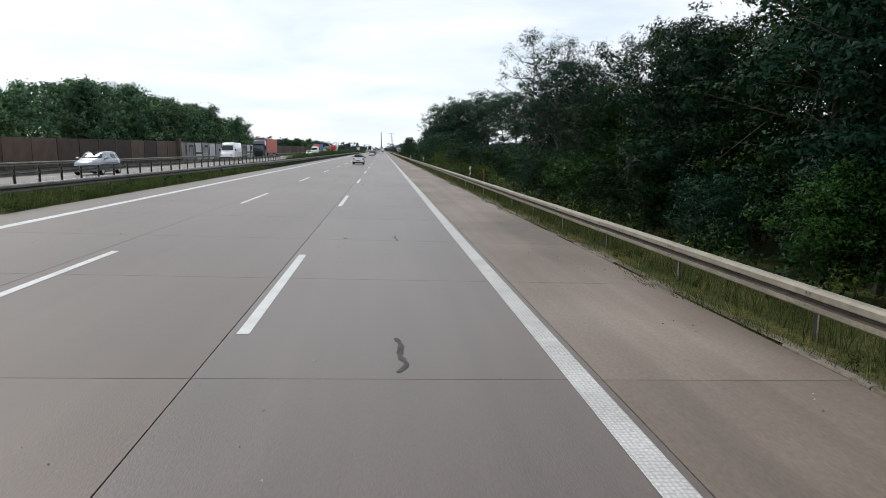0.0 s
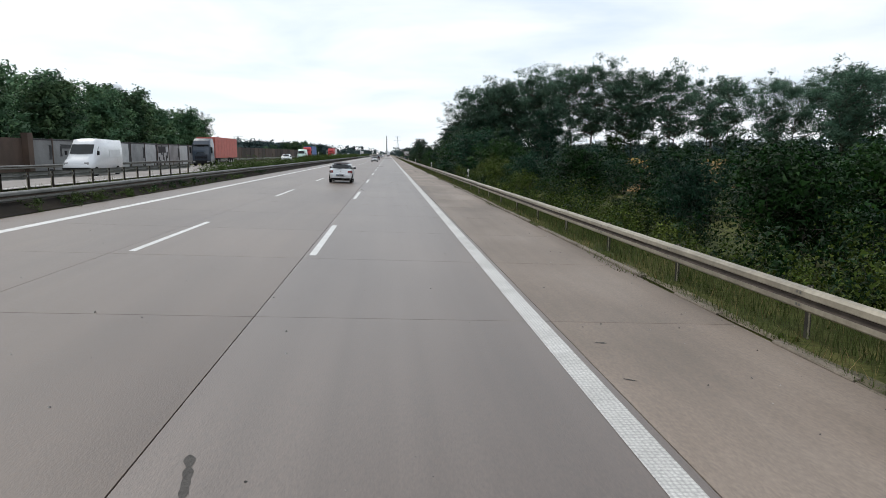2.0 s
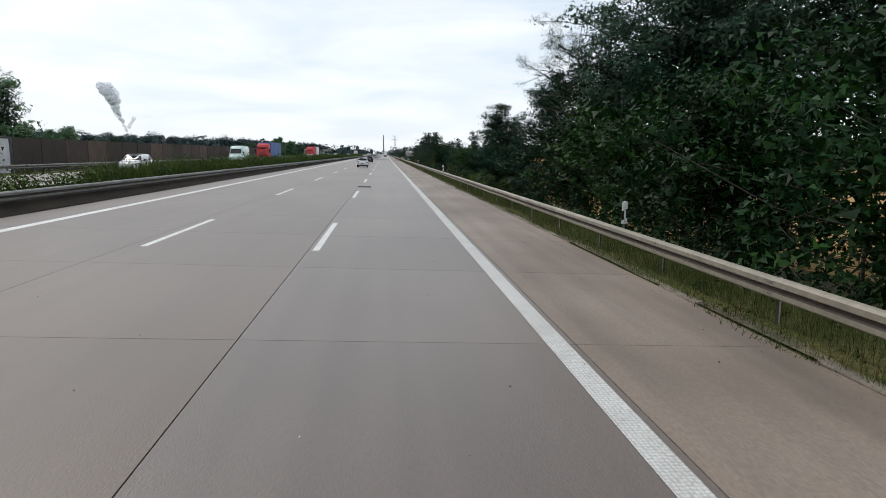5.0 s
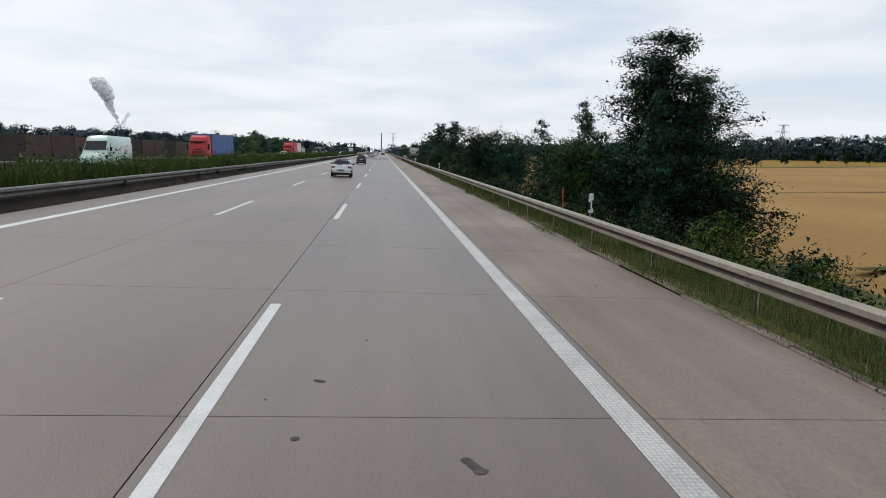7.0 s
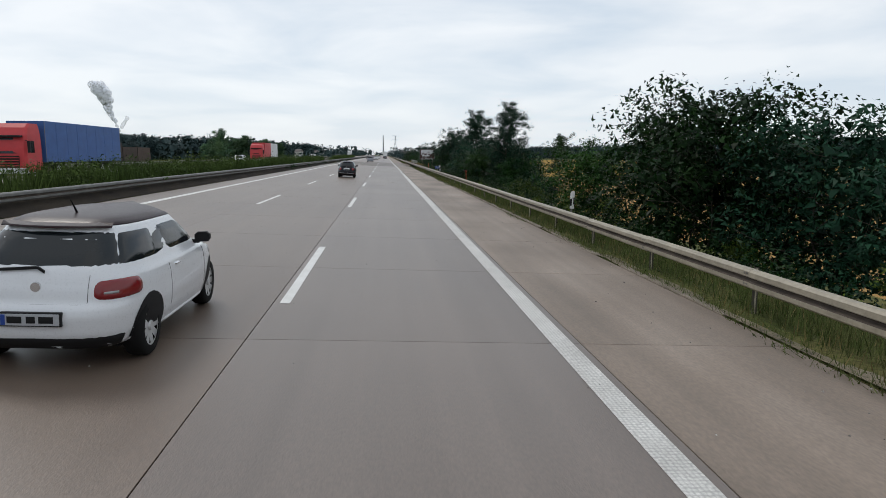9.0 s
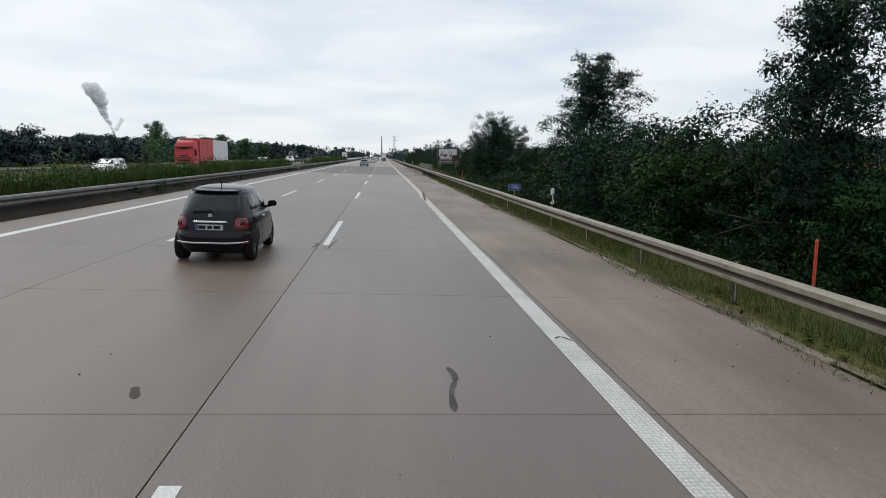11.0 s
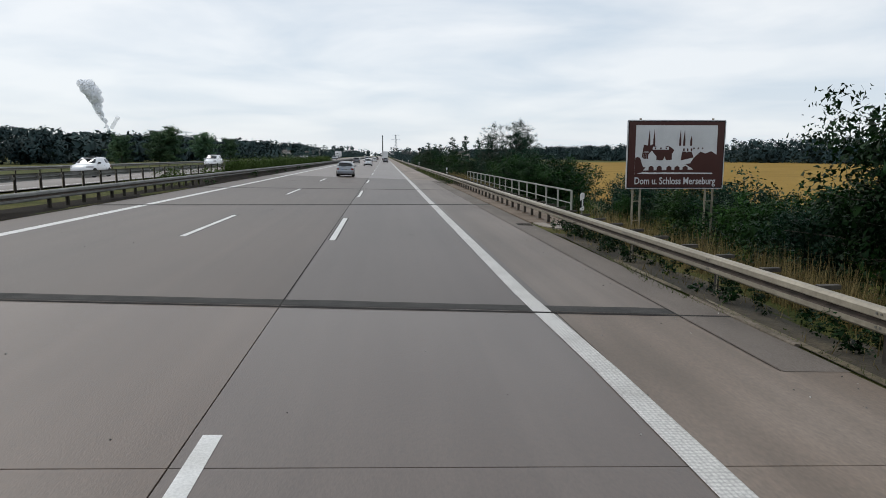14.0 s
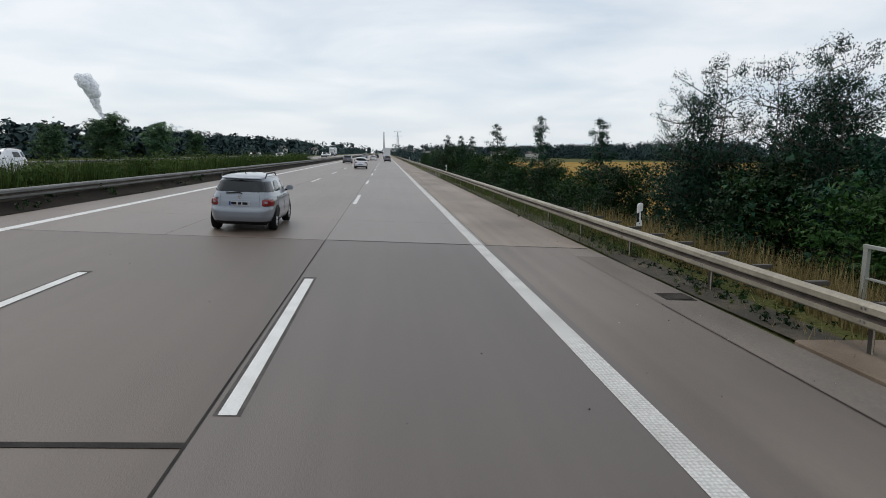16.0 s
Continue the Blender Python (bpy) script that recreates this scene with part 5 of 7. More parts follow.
# trees along the wheat field
for x, y, top, w in ((12.9, 166.6, 7.6, 1.3), (14.4, 199.0, 8.2, 1.28), (17.0, 200.5, 6.2, 1.15), (13.2, 279.4, 7.2, 1.0), (12.6, 297.6, 7.6, 1.12)):
    plant("cone", x, y, top, w)
for x, y, top, w in ((12.0, 200, 3.6, 1.0), (13.4, 196.5, 3.4, 1.0), (14.8, 198.5, 4.2, 1.0), (12.2, 175, 0.4, 1.0), (12.7, 171.0, 0.6, 1.0), (13.2, 178.5, 0.1, 1.0), (14.5, 174, -0.2, 1.1), (16.8, 195.5, 1.6, 1.1), (16.4, 202, 3.4, 1.1), (12.8, 206.8, 2.8, 0.9), (13.6, 210, 2.4, 1.0), (13.6, 206.0, 3.2, 1.1), (14.8, 211.5, 1.8, 1.1), (12.4, 203, 3.2, 1.0), (12.0, 235.0, 5.2, 1.0), (13.8, 231.0, 4.2, 1.0), (12.6, 240, 4.6, 1.0), (12.0, 248, 3.4, 1.0), (15, 236, 4, 1.0),
                    (11.4, 284, 3.2, 1.0), (12.9, 276.6, 2.4, 0.95), (15.4, 281.0, 2.6, 1.0), (14.3, 278.4, 2.2, 0.95), (13.0, 288.0, 4.5, 1.0), (16.5, 284, 1.6, 1.0), (17.2, 289, 2.0, 1.1), (16.6, 294, 2.0, 1.0), (18.0, 281, 0.4, 1.0), (16.6, 299.5, 3.0, 1.0), (12.4, 292.5, 4.2, 1.0), (14.6, 283, 3.8, 1.0), (15.0, 272.6, 0.6, 1.0), (12.4, 301.5, 3.2, 1.0), (14.4, 303, 3.2, 1.0), (15.6, 308.5, 3.0, 1.0), (14.8, 296, 3.4, 1.0), (15.4, 317.5, 3.4, 1.0), (12.0, 307.0, 1.6, 0.9), (13.2, 315.0, 3.6, 1.0), (16.6, 313, 3.2, 1.0), (17.2, 321, 2.4, 1.0), (12.8, 326.0, 0.8, 0.9), (14.2, 330, 0.9, 0.8),
                    (12.6, 335.0, 3.4, 1.0), (15.6, 334.5, 3.6, 1.1), (13.4, 339.5, 3.0, 1.0), (17.6, 337, 3.0, 1.1), (16.2, 349, 1.9, 1.2), (14.0, 350.5, 1.8, 1.0), (15.8, 353.5, 1.5, 1.1), (17.6, 351, 1.9, 1.1), (13.0, 386, 2.0, 0.9), (14.6, 389, 2.6, 1.0), (13.2, 391, 2.6, 1.0), (15.7, 385.6, 2.5, 1.0), (17.2, 388.5, 1.8, 1.0), (16.6, 345.5, 1.4, 1.1), (12.4, 352.5, 1.3, 1.0), (13.5, 355.5, 1.3, 1.0), (12.0, 348.8, 1.2, 0.9), (14.8, 357.5, 1.3, 1.1), (14.4, 347.5, 1.4, 1.0), (19.5, 356, 1.6, 1.2), (13.4, 363.0, 1.6, 1.0), (15.4, 366, 1.2, 1.1), (17.5, 360, 1.2, 1.1), (10.4, 363.4, 0.5, 0.75), (11.8, 361.5, 1.3, 0.95), (11.0, 359.3, 0.9, 0.8), (13.6, 359.4, 1.5, 1.0), (12.3, 357.2, 1.1, 0.85), (15.6, 361.5, 1.6, 1.1),
                    (13.0, 394.5, 2.6, 1.0), (12.6, 399.5, 2.8, 1.0), (14.6, 397, 3.4, 1.1), (16.8, 393, 2.6, 1.1), (13.5, 405, 3.0, 1.0), (15.5, 413, 2.4, 1.0), (13.2, 430, 1.8, 0.9), (16.0, 436, 2.2, 1.0), (13.0, 439, 1.5, 1.0), (14.0, 452, 3.6, 1.0), (17, 448, 1.6, 1.2), (13.6, 464, 1.9, 1.2), (12.5, 411, 2.2, 0.9), (18, 402, 2.4, 1.0), (12.0, 419, 1.0, 0.8), (15.0, 423, 2.2, 1.0), (12.4, 446, 2.0, 1.0), (12.0, 458, 2.6, 1.0)):
    plant("bush", x, y, top, w)
for x, y, top, w in ((17.2, 334, 2.2, 1.1),):
    plant("light", x, y, top, w)
plant("birch", 13.9, 336.4, 7.0, 0.9)
plant("birch", 12.9, 340.0, 6.0, 0.8)
plant("birch", 13.2, 343.5, 4.9, 0.9)
plant("bush", 12.8, 346.5, 4.0, 0.9)
plant("oak", 14.5, 336.8, 6.3, 0.78)
plant("oak", 15.6, 339.5, 4.5, 0.9)
for x, y, top in ((14.8, 400.2, 5.7), (15.9, 403.5, 5.5), (13.0, 404.5, 5.5)):
    plant("birch", x, y, top, 0.74)
for x, y, top in ((11.5, 207.0, 4.2), (11.6, 311.5, 4.2), (17, 318, 3.0), (12.5, 470, 4.5), (13.5, 433, 5.2), (14.6, 457, 5.6), (13.0, 480, 4.8), (13.4, 417, 4.2), (13, 502, 5.5), (13.0, 195, 5.0), (12.8, 203.4, 5.0), (13.6, 204.4, 4.5)):
    plant("slender", x, y, top)
for i in range(44):
    y = 170 + 5.2 * i + prng.uniform(-1.5, 1.5)
    if 342 < y < 398:
        continue
    plant("shrub", prng.uniform(10.4, 12.4), y, ground_z(11, y) + prng.uniform(0.9, 1.9), 1.1)
for i in range(10):
    plant("shrub", prng.uniform(9.6, 11.5), 356 + 3.4 * i, -0.6 + prng.uniform(-0.4, 0.8), 1.1)
for i in range(12):
    plant("bush", prng.uniform(12, 15), 470 + 11 * i, prng.uniform(1.4, 4.8), 1.0)
plant("oak", 42.0, 366.2, 6.4, 1.0)
plant("oak", 55.0, 371.0, 2.2, 0.9)
for i in range(13):
    x = 66 + 15.5 * i + prng.uniform(-3, 3)
    plant("orchard", x, 348 + 0.36 * x + 7.5, prng.uniform(0.6, 2.2), 1.0)

# woods behind the noise barrier
for i in range(21):
    y = 56 + 6.6 * i + prng.uniform(-2, 2)
    plant("wood", -36.5 - prng.uniform(0, 4), y, prng.uniform(9.2, 11.4) + (2.6 if y > 88 else 0.0) - max(0, (y - 150)) * 0.05, 1.1)
for i in range(13):
    plant("wood", -45 - prng.uniform(0, 6), 62 + 11 * i, prng.uniform(10.8, 12.6) + (2.2 if i > 3 else 0) - (i > 10) * 1.5, 1.1)
plant("birch", -36.0, 189.5, 10.6, 0.62)
for x, y, top in ((-37.5, 196, 6.0), (-39, 205, 5.6), (-41, 214, 6.4), (-38.5, 224, 5.2), (-44, 232, 5.0)):
    plant("wood", x, y, top, 1.0)
for x, y, top, w in ((-40, 389, 9.6, 0.8), (-44, 400, 7.5, 0.8), (-69, 560, 13.0, 1.3), (-76, 572, 12, 1.3), (-62, 575, 11.5, 1.2), (-84, 560, 10, 1.2), (-56, 590, 9.5, 1.2), (-95, 585, 9, 1.2)):
    plant("wood", x, y, top, w)

# hedge growing in the median
hedge_plants = [(-11.6 + prng.uniform(-0.7, 0.6), 99 + 1.9 * i, prng.uniform(0.9, 1.5)) for i in range(15)]
for i in range(96):
    y = 128 + 2.15 * i
    hedge_plants.append((-11.4 + prng.uniform(-0.7, 0.5), y, 1.95 if y > 160 else 1.4))
for i in range(48):
    hedge_plants.append((-11.4 + prng.uniform(-0.7, 0.5), 392 + 2.2 * i, 1.9))
hedge_plants += [(-11.5 + prng.uniform(-0.6, 0.5), 335 + 1.9 * i, 1.75) for i in range(10)]
hedge_plants += [(-11.6, 112, 1.2), (-11.4, 114, 1.3), (-11.2, 121, 1.2), (-11.6, 124, 1.4), (-11.4, 338, 1.3), (-11.3, 374, 1.3), (-11.6, 384, 1.2)]
rs = np.random.RandomState(7)
hc = np.array([(x + rs.uniform(-0.5, 0.5), y + rs.uniform(-1, 1), 0.35 + rs.uniform(0.1, 0.72) * (top - 0.3)) for x, y, top in hedge_plants for _ in range(8)])
hr = rs.uniform(0.5, 0.8, len(hc))
tagged(new("median_hedge", tris_mesh("median_hedge", leaf_quads(hc, hr, 90000, 0.10, rs, 0.9), M["leaf_hedge"])), "overgrown green scrub hedge on the median", "hedge", kind="stuff")

# ---- grasses and weeds ----


def blades(name, label, n, xf, yf, hmin, hmax, mat, zf, seed, lean=0.35, width=0.012, clump=0.9):
    """Loose grass blades, one slim triangle each, thinned by a patchy noise."""
    rs = np.random.RandomState(seed)
    y = yf(rs, n)
    x = xf(rs, n, y)
    keep = np.array([0.75 + clump * noise.noise((float(a) * 1.1, float(b) * 0.4, seed)) > rs.rand() for a, b in zip(x, y)])
    x, y = x[keep], y[keep]
    n = len(x)
    z = np.array([zf(float(a), float(b)) for a, b in zip(x, y)])
    h = rs.uniform(hmin, hmax, n) * (0.5 + 0.9 * rs.rand(n))
    a = rs.uniform(0, 2 * math.pi, n)
    w = width * rs.uniform(0.7, 1.7, n)
    s = np.stack([np.cos(a) * w, np.sin(a) * w, np.zeros(n)], 1)
    p = np.stack([x, y, z - 0.02], 1)
    top = p + np.stack([rs.normal(scale=lean, size=n) * h, rs.normal(scale=lean, size=n) * h, h], 1)
    return tagged(new(name, tris_mesh(name, np.stack([p - s, p + s, top], 1), mat)), label, "grass", kind="stuff")


def vz(x, y):
    return (ground_z(x, y) if x > 6.56 else road_z(x)) + 0.02


EDGE_TUFTS = (12.0, 26.5, 31.0, 46.5, 62.0, 79.0, 95.0, 110.0, 128.0, 164.0, 171.0, 187.0, 205.0, 222.0, 240.0, 268.5, 275.0, 293.0, 307.0, 320.0, 333.0, 345.0)


def edge_x(rs, n, y):
    d = np.min(np.abs(y[:, None] - np.array(EDGE_TUFTS)[None, :]), axis=1)
    reach = 0.30 * np.exp(-(d / 1.6) ** 2) + 0.05
    return 6.62 - reach * rs.rand(n) ** 1.5


blades("verge_grass", "green grass and weeds along the shoulder", 230000, lambda rs, n, y: 6.60 + 3.0 * rs.rand(n) ** 1.5, lambda rs, n: np.where(rs.rand(n) < 0.86, rs.uniform(4, 338, n), rs.uniform(396, 450, n)), 0.06, 0.22, M["blade"], vz, 3, width=0.0045)
blades("rail_grass", "tall grass standing under and behind the guardrail", 110000, lambda rs, n, y: 7.05 + 1.4 * rs.rand(n), lambda rs, n: np.where(rs.rand(n) < 0.88, rs.uniform(4, 340, n), rs.uniform(396, 450, n)), 0.22, 0.48, M["blade"], vz, 23, 0.25, 0.005, 0.8)
blades("verge_edge_grass", "tufts of grass creeping over the concrete edge", 26000, edge_x, lambda rs, n: rs.uniform(4, 350, n), 0.04, 0.12, M["blade"], vz, 13, 0.8, 0.006)
blades("verge_dry_grass", "dry straw-coloured grass stalks along the guardrail", 40000, lambda rs, n, y: rs.uniform(6.65, 10.0, n), lambda rs, n: np.where(rs.rand(n) < 0.9, rs.uniform(4, 354.4, n), rs.uniform(388, 450, n)), 0.10, 0.30, M["blade_dry"], vz, 4, width=0.006)
blades("bank_dry_weeds", "tall dry grass beside the bridge", 38000, lambda rs, n, y: rs.uniform(7.9, 11.6, n), lambda rs, n: np.where(rs.rand(n) < 0.5, rs.uniform(338, 356, n), rs.uniform(389, 404, n)), 0.4, 0.85, M["blade_dry"], lambda x, y: ground_z(x, y), 6, 0.15, 0.009)
blades("median_grass", "grass and weeds under the median guardrail", 36000, lambda rs, n, y: rs.uniform(-13.6, -10.0, n), lambda rs, n: np.where(rs.rand(n) < 0.88, rs.uniform(10, 345, n), rs.uniform(372, 450, n)), 0.12, 0.42, M["blade"], vz, 8, width=0.018)


blades("median_slope_grass", "green grass on the slope below the median rail", 60000, lambda rs, n, y: rs.uniform(-11.4, -9.3, n), lambda rs, n: rs.uniform(8, 66, n), 0.10, 0.34, M["blade"], vz, 28, 0.35, 0.010)
blades("median_reeds", "tall soft green stalks standing in the median", 140000, lambda rs, n, y: rs.uniform(-12.5, -10.75, n), lambda rs, n: np.where(rs.rand(n) < 0.68, rs.uniform(150, 352, n), rs.uniform(392, 480, n)), 0.75, 1.25, M["leaf_hedge"], vz, 18, 0.18, 0.022, 1.5)


def weeds(name, label, n, x0, x1, spans, h0, h1, size, leaves, mat, seed):
    """Low leafy weeds: small leaf clumps along strips of ground."""
    rs = np.random.RandomState(seed)
    tot = sum(b - a for a, b in spans)
    cen, rad = [], []
    for a, b in spans:
        for _ in range(int(n * (b - a) / tot)):
            x, y = rs.uniform(x0, x1), rs.uniform(a, b)
            hh = rs.uniform(h0, h1) * (0.6 + 0.8 * max(0, noise.noise((x * 0.5, y * 0.12, seed)) + 0.5))
            for k in range(3):
                cen.append((x + rs.normal() * 0.12, y + rs.normal() * 0.18, ground_z(x, y) + hh * (0.25 + 0.3 * k)))
                rad.append(hh * rs.uniform(0.22, 0.4))
    q = leaf_quads(np.array(cen), np.array(rad), leaves, size, rs, 1.1)
    return tagged(new(name, tris_mesh(name, q, mat)), label, "weeds", kind="stuff")


weeds("bank_weeds", "tall leafy green weeds behind the guardrail", 900, 8.0, 10.8, ((2, 350), (394, 450)), 0.35, 0.9, 0.07, 60000, M["leaf"], 41)
weeds("bank_weeds_light", "yellow-green flowering weeds behind the guardrail", 330, 7.9, 10.2, ((2, 40), (52, 110), (170, 196), (240, 262), (300, 356)), 0.35, 0.8, 0.06, 24000, M["leaf_light"], 42)
weeds("bank_weeds_tall", "tall yellow-green flowering weeds behind the guardrail", 240, 7.9, 10.2, ((48, 80), (98, 112)), 0.8, 1.35, 0.05, 24000, M["leaf_light"], 45)
weeds("median_edge_weeds", "pale green weeds between the median rail and the lane", 420, -10.0, -9.3, ((6, 66), (70, 100)), 0.12, 0.34, 0.05, 16000, M["leaf_hedge"], 46)
weeds("median_weeds", "dark weeds below the median guardrail", 300, -10.1, -9.5, ((8, 110), (196, 230), (290, 345), (374, 450)), 0.15, 0.42, 0.06, 16000, M["leaf"], 43)
weeds("bridge_verge_weeds", "dark leafy weeds in the litter beside the bridge", 150, 6.85, 7.8, ((332, 354.4), (389, 402)), 0.10, 0.32, 0.045, 12000, M["leaf"], 47)
weeds("verge_weeds", "broad-leaved weeds in the verge", 300, 6.75, 7.6, ((2, 354), (388.8, 440)), 0.06, 0.18, 0.035, 14000, M["leaf_light"], 44)

# ---- fields ----


def sheet(name, label, category, corners, z, mat, thick, n=24):
    """A crop stand with upright sides over a quadrilateral plan."""
    a, b, c, d = (Vector(p) for p in corners)
    vs, fs = [], []
    for j in range(n + 1):
        for i in range(n + 1):
            u, v = i / n, j / n
            p = (a * (1 - u) + b * u) * (1 - v) + (d * (1 - u) + c * u) * v
            e = 0 < i < n and 0 < j < n
            vs.append((p.x + (1.2 * noise.noise((p.y * 0.2, 0, 0)) if i == 0 else 0), p.y, z + (thick + 0.1 * noise.noise((p.x * 0.05, p.y * 0.05, 2)) if e else -0.15)))
    w = n + 1
    for j in range(n):
        for i in range(n):
            o = j * w + i
            fs.append((o, o + 1, o + w + 1, o + w))
    return tagged(new(name, mesh_from(name, vs, fs, mat, True)), label, category, kind="structure")


sheet("wheat_field", "ripe golden wheat field with tramlines", "field", ((19, 128), (320, 128), (320, 452), (19, 348)), -3.4, M["wheat"], 0.55, 60)
sheet("wheat_field", "golden grain field beyond the side road", "field", ((24, 371), (320, 478), (320, 900), (24, 760)), -3.4, M["stubble"], 0.55, 40)
v = []
for x in np.linspace(9, 330, 40):
    v += [(x, 346.8 + 0.36 * x, -3.30), (x, 350.6 + 0.36 * x, -3.30)]
tagged(new("side_road", mesh_from("side_road", v, [(2 * i, 2 * i + 2, 2 * i + 3, 2 * i + 1) for i in range(39)], M["asphalt"])), "narrow grey country road between the fields", "road", kind="structure")
for k, y0 in enumerate((190, 240, 300)):
    vv = []
    for x in np.linspace(22, 300, 40):
        yy = y0 + 0.10 * x + 2.0 * math.sin(x * 0.02 + k)
        vv += [(x, yy, -2.79), (x, yy + 0.7, -2.79)]
    tagged(new("tramline", mesh_from("tramline", vv, [(2 * i, 2 * i + 2, 2 * i + 3, 2 * i + 1) for i in range(39)], M["earth"])), "tractor track pressed into the wheat", "tractor track", kind="structure")

# ---- far woods ----


def far_woods(name, label, spots, seed, cards=46, card=1.5):
    rs = np.random.RandomState(seed)
    cen, rad = [], []
    for x, y, top, r in spots:
        z0 = ground_z(x, y)
        hh = top - z0
        for k in range(12):
            a, e = rs.uniform(0, 2 * math.pi), math.sqrt(rs.rand())
            up = (1 - 0.5 * e * e) * rs.uniform(0.06, 0.84) if k else 0.82
            cen.append((x + r * 1.15 * e * math.cos(a), y + r * 1.15 * e * math.sin(a), z0 + hh * up))
            rad.append(min(r * 0.6, hh * 0.28) * rs.uniform(0.7, 1.1))
    cen, rad = np.array(cen), np.array(rad)
    q = leaf_quads(cen, rad, cards * len(spots), card, rs, 0.8, 0.0, 1.9, True)
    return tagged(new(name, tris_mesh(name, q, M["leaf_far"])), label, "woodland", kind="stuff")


rs = np.random.RandomState(3)
spots = []
for i in range(420):
    f = i / 420
    y = 230 + 1350 * f + rs.uniform(-6, 6)
    spots.append((345 + rs.uniform(-18, 45) - 0.12 * (y - 230), y, 13.4 + 4 * noise.noise((y * 0.012, 0, 0)) + rs.uniform(-1.5, 1.5), 7.5))
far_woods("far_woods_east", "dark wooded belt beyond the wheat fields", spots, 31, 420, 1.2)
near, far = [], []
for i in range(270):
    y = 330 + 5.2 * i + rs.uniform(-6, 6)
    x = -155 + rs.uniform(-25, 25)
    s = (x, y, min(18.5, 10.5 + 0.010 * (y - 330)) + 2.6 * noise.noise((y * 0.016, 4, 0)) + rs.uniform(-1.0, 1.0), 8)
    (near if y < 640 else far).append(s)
far_woods("far_woods_west", "woodland belt beyond the meadow, tinted blue-green for haze", near, 32, 1300, 0.95)
far_woods("far_woods_west", "woodland belt running into the distance, tinted blue-green for haze", far, 36, 420, 1.8)
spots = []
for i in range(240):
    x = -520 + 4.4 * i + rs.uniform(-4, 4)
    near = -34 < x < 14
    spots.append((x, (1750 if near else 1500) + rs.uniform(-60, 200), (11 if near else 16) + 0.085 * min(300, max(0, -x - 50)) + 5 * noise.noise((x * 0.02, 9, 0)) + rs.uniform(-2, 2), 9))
far_woods("far_woods_ahead", "tree line on the horizon ahead, haze in its leaf colour", spots, 33, 120, 2.4)
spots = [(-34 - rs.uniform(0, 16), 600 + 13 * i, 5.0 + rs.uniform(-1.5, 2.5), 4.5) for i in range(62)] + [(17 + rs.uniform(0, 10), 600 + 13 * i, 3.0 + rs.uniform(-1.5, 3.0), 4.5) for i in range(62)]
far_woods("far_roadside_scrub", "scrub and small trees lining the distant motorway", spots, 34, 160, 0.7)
# ---- vehicles ----


def wheel(parent, x, y, r, w, rim_mat, spokes, side):
    """A tyre with its rim; side: +1 faces +x."""
    prof = ((r * 0.66, -w / 2), (r * 0.93, -w / 2), (r, -w / 2 + 0.03), (r, w / 2 - 0.03), (r * 0.93, w / 2), (r * 0.66, w / 2))
    rings = []
    for k in range(24):
        a = 2 * math.pi * k / 24
        rings.append([(o, p * math.cos(a), p * math.sin(a)) for p, o in prof])
    rings.append(rings[0])
    t = part("wheel", loft(rings, caps=False), M["rubber"], parent, "black rubber tyre", smooth=True, m=Matrix.Translation((x, y, r)))
    bm = bmesh.new()
    o = side * (w / 2 - 0.012)
    bmesh.ops.create_circle(bm, cap_ends=True, segments=24, radius=r * 0.67, matrix=Matrix.Translation((o - side * 0.04, 0, 0)) @ Matrix.Rotation(radians(90), 4, "Y"))
    part("rim_back", bm, M["alloy_dark"], t)
    bm = bmesh.new()
    for k in range(spokes):
        a = 2 * math.pi * k / spokes
        d, n = Vector((0, math.cos(a), math.sin(a))), Vector((0, -math.sin(a), math.cos(a)))
        vs = []
        for rr, hw, ox in ((0.05, 0.035, 0.02), (r * 0.66, 0.045, 0.03)):
            for sgn in (-1, 1):
                p = d * rr + n * hw * sgn
                vs.append(bm.verts.new((o + side * ox - side * 0.03, p.y, p.z)))
        bm.faces.new((vs[0], vs[1], vs[3], vs[2]))
    bmesh.ops.create_cone(bm, cap_ends=True, segments=12, radius1=0.06, radius2=0.05, depth=0.03, matrix=Matrix.Translation((o, 0, 0)) @ Matrix.Rotation(radians(90), 4, "Y"))
    for k in range(24):
        a, b = 2 * math.pi * k / 24, 2 * math.pi * (k + 1) / 24
        q = [(o + side * 0.005, rr * math.cos(t_), rr * math.sin(t_)) for rr, t_ in ((r * 0.60, a), (r * 0.60, b), (r * 0.68, b), (r * 0.68, a))]
        bm.faces.new([bm.verts.new(p) for p in q])
    part("rim", bm, rim_mat, t)
    return t


def number_plate(parent, x, y, z, face, bars, blue=True):
    s = 1 if face > 0 else -1
    p = part("number_plate", box(x - 0.26, x + 0.26, y - 0.008, y + 0.008, z - 0.055, z + 0.055, 0.004), M["plate"], parent)
    if blue:
        part("plate_band", box(x - 0.255, x - 0.215, y + s * 0.009 - 0.002, y + s * 0.009 + 0.002, z - 0.05, z + 0.05), M["blue_sign"], p)
    for b0, b1 in bars:
        part("plate_bar", box(x + b0, x + b1, y + s * 0.009 - 0.002, y + s * 0.009 + 0.002, z - 0.032, z + 0.032), M["black"], p)


def body_ring(y, zb, zt, w, wt, crown):
    """Half ring mirrored: floor, sill, flank, shoulder, top."""
    half = [(0.0, zb), (w * 0.82, zb), (w * 0.965, zb + 0.10), (w, zb + (zt - zb) * 0.45), (w * 0.985, zb + (zt - zb) * 0.72), (wt, zt), (wt * 0.55, zt + crown * 0.8), (0.0, zt + crown)]
    ring = [(x, y, z) for x, z in half] + [(-x, y, z) for x, z in half[-2:0:-1]]
    return ring


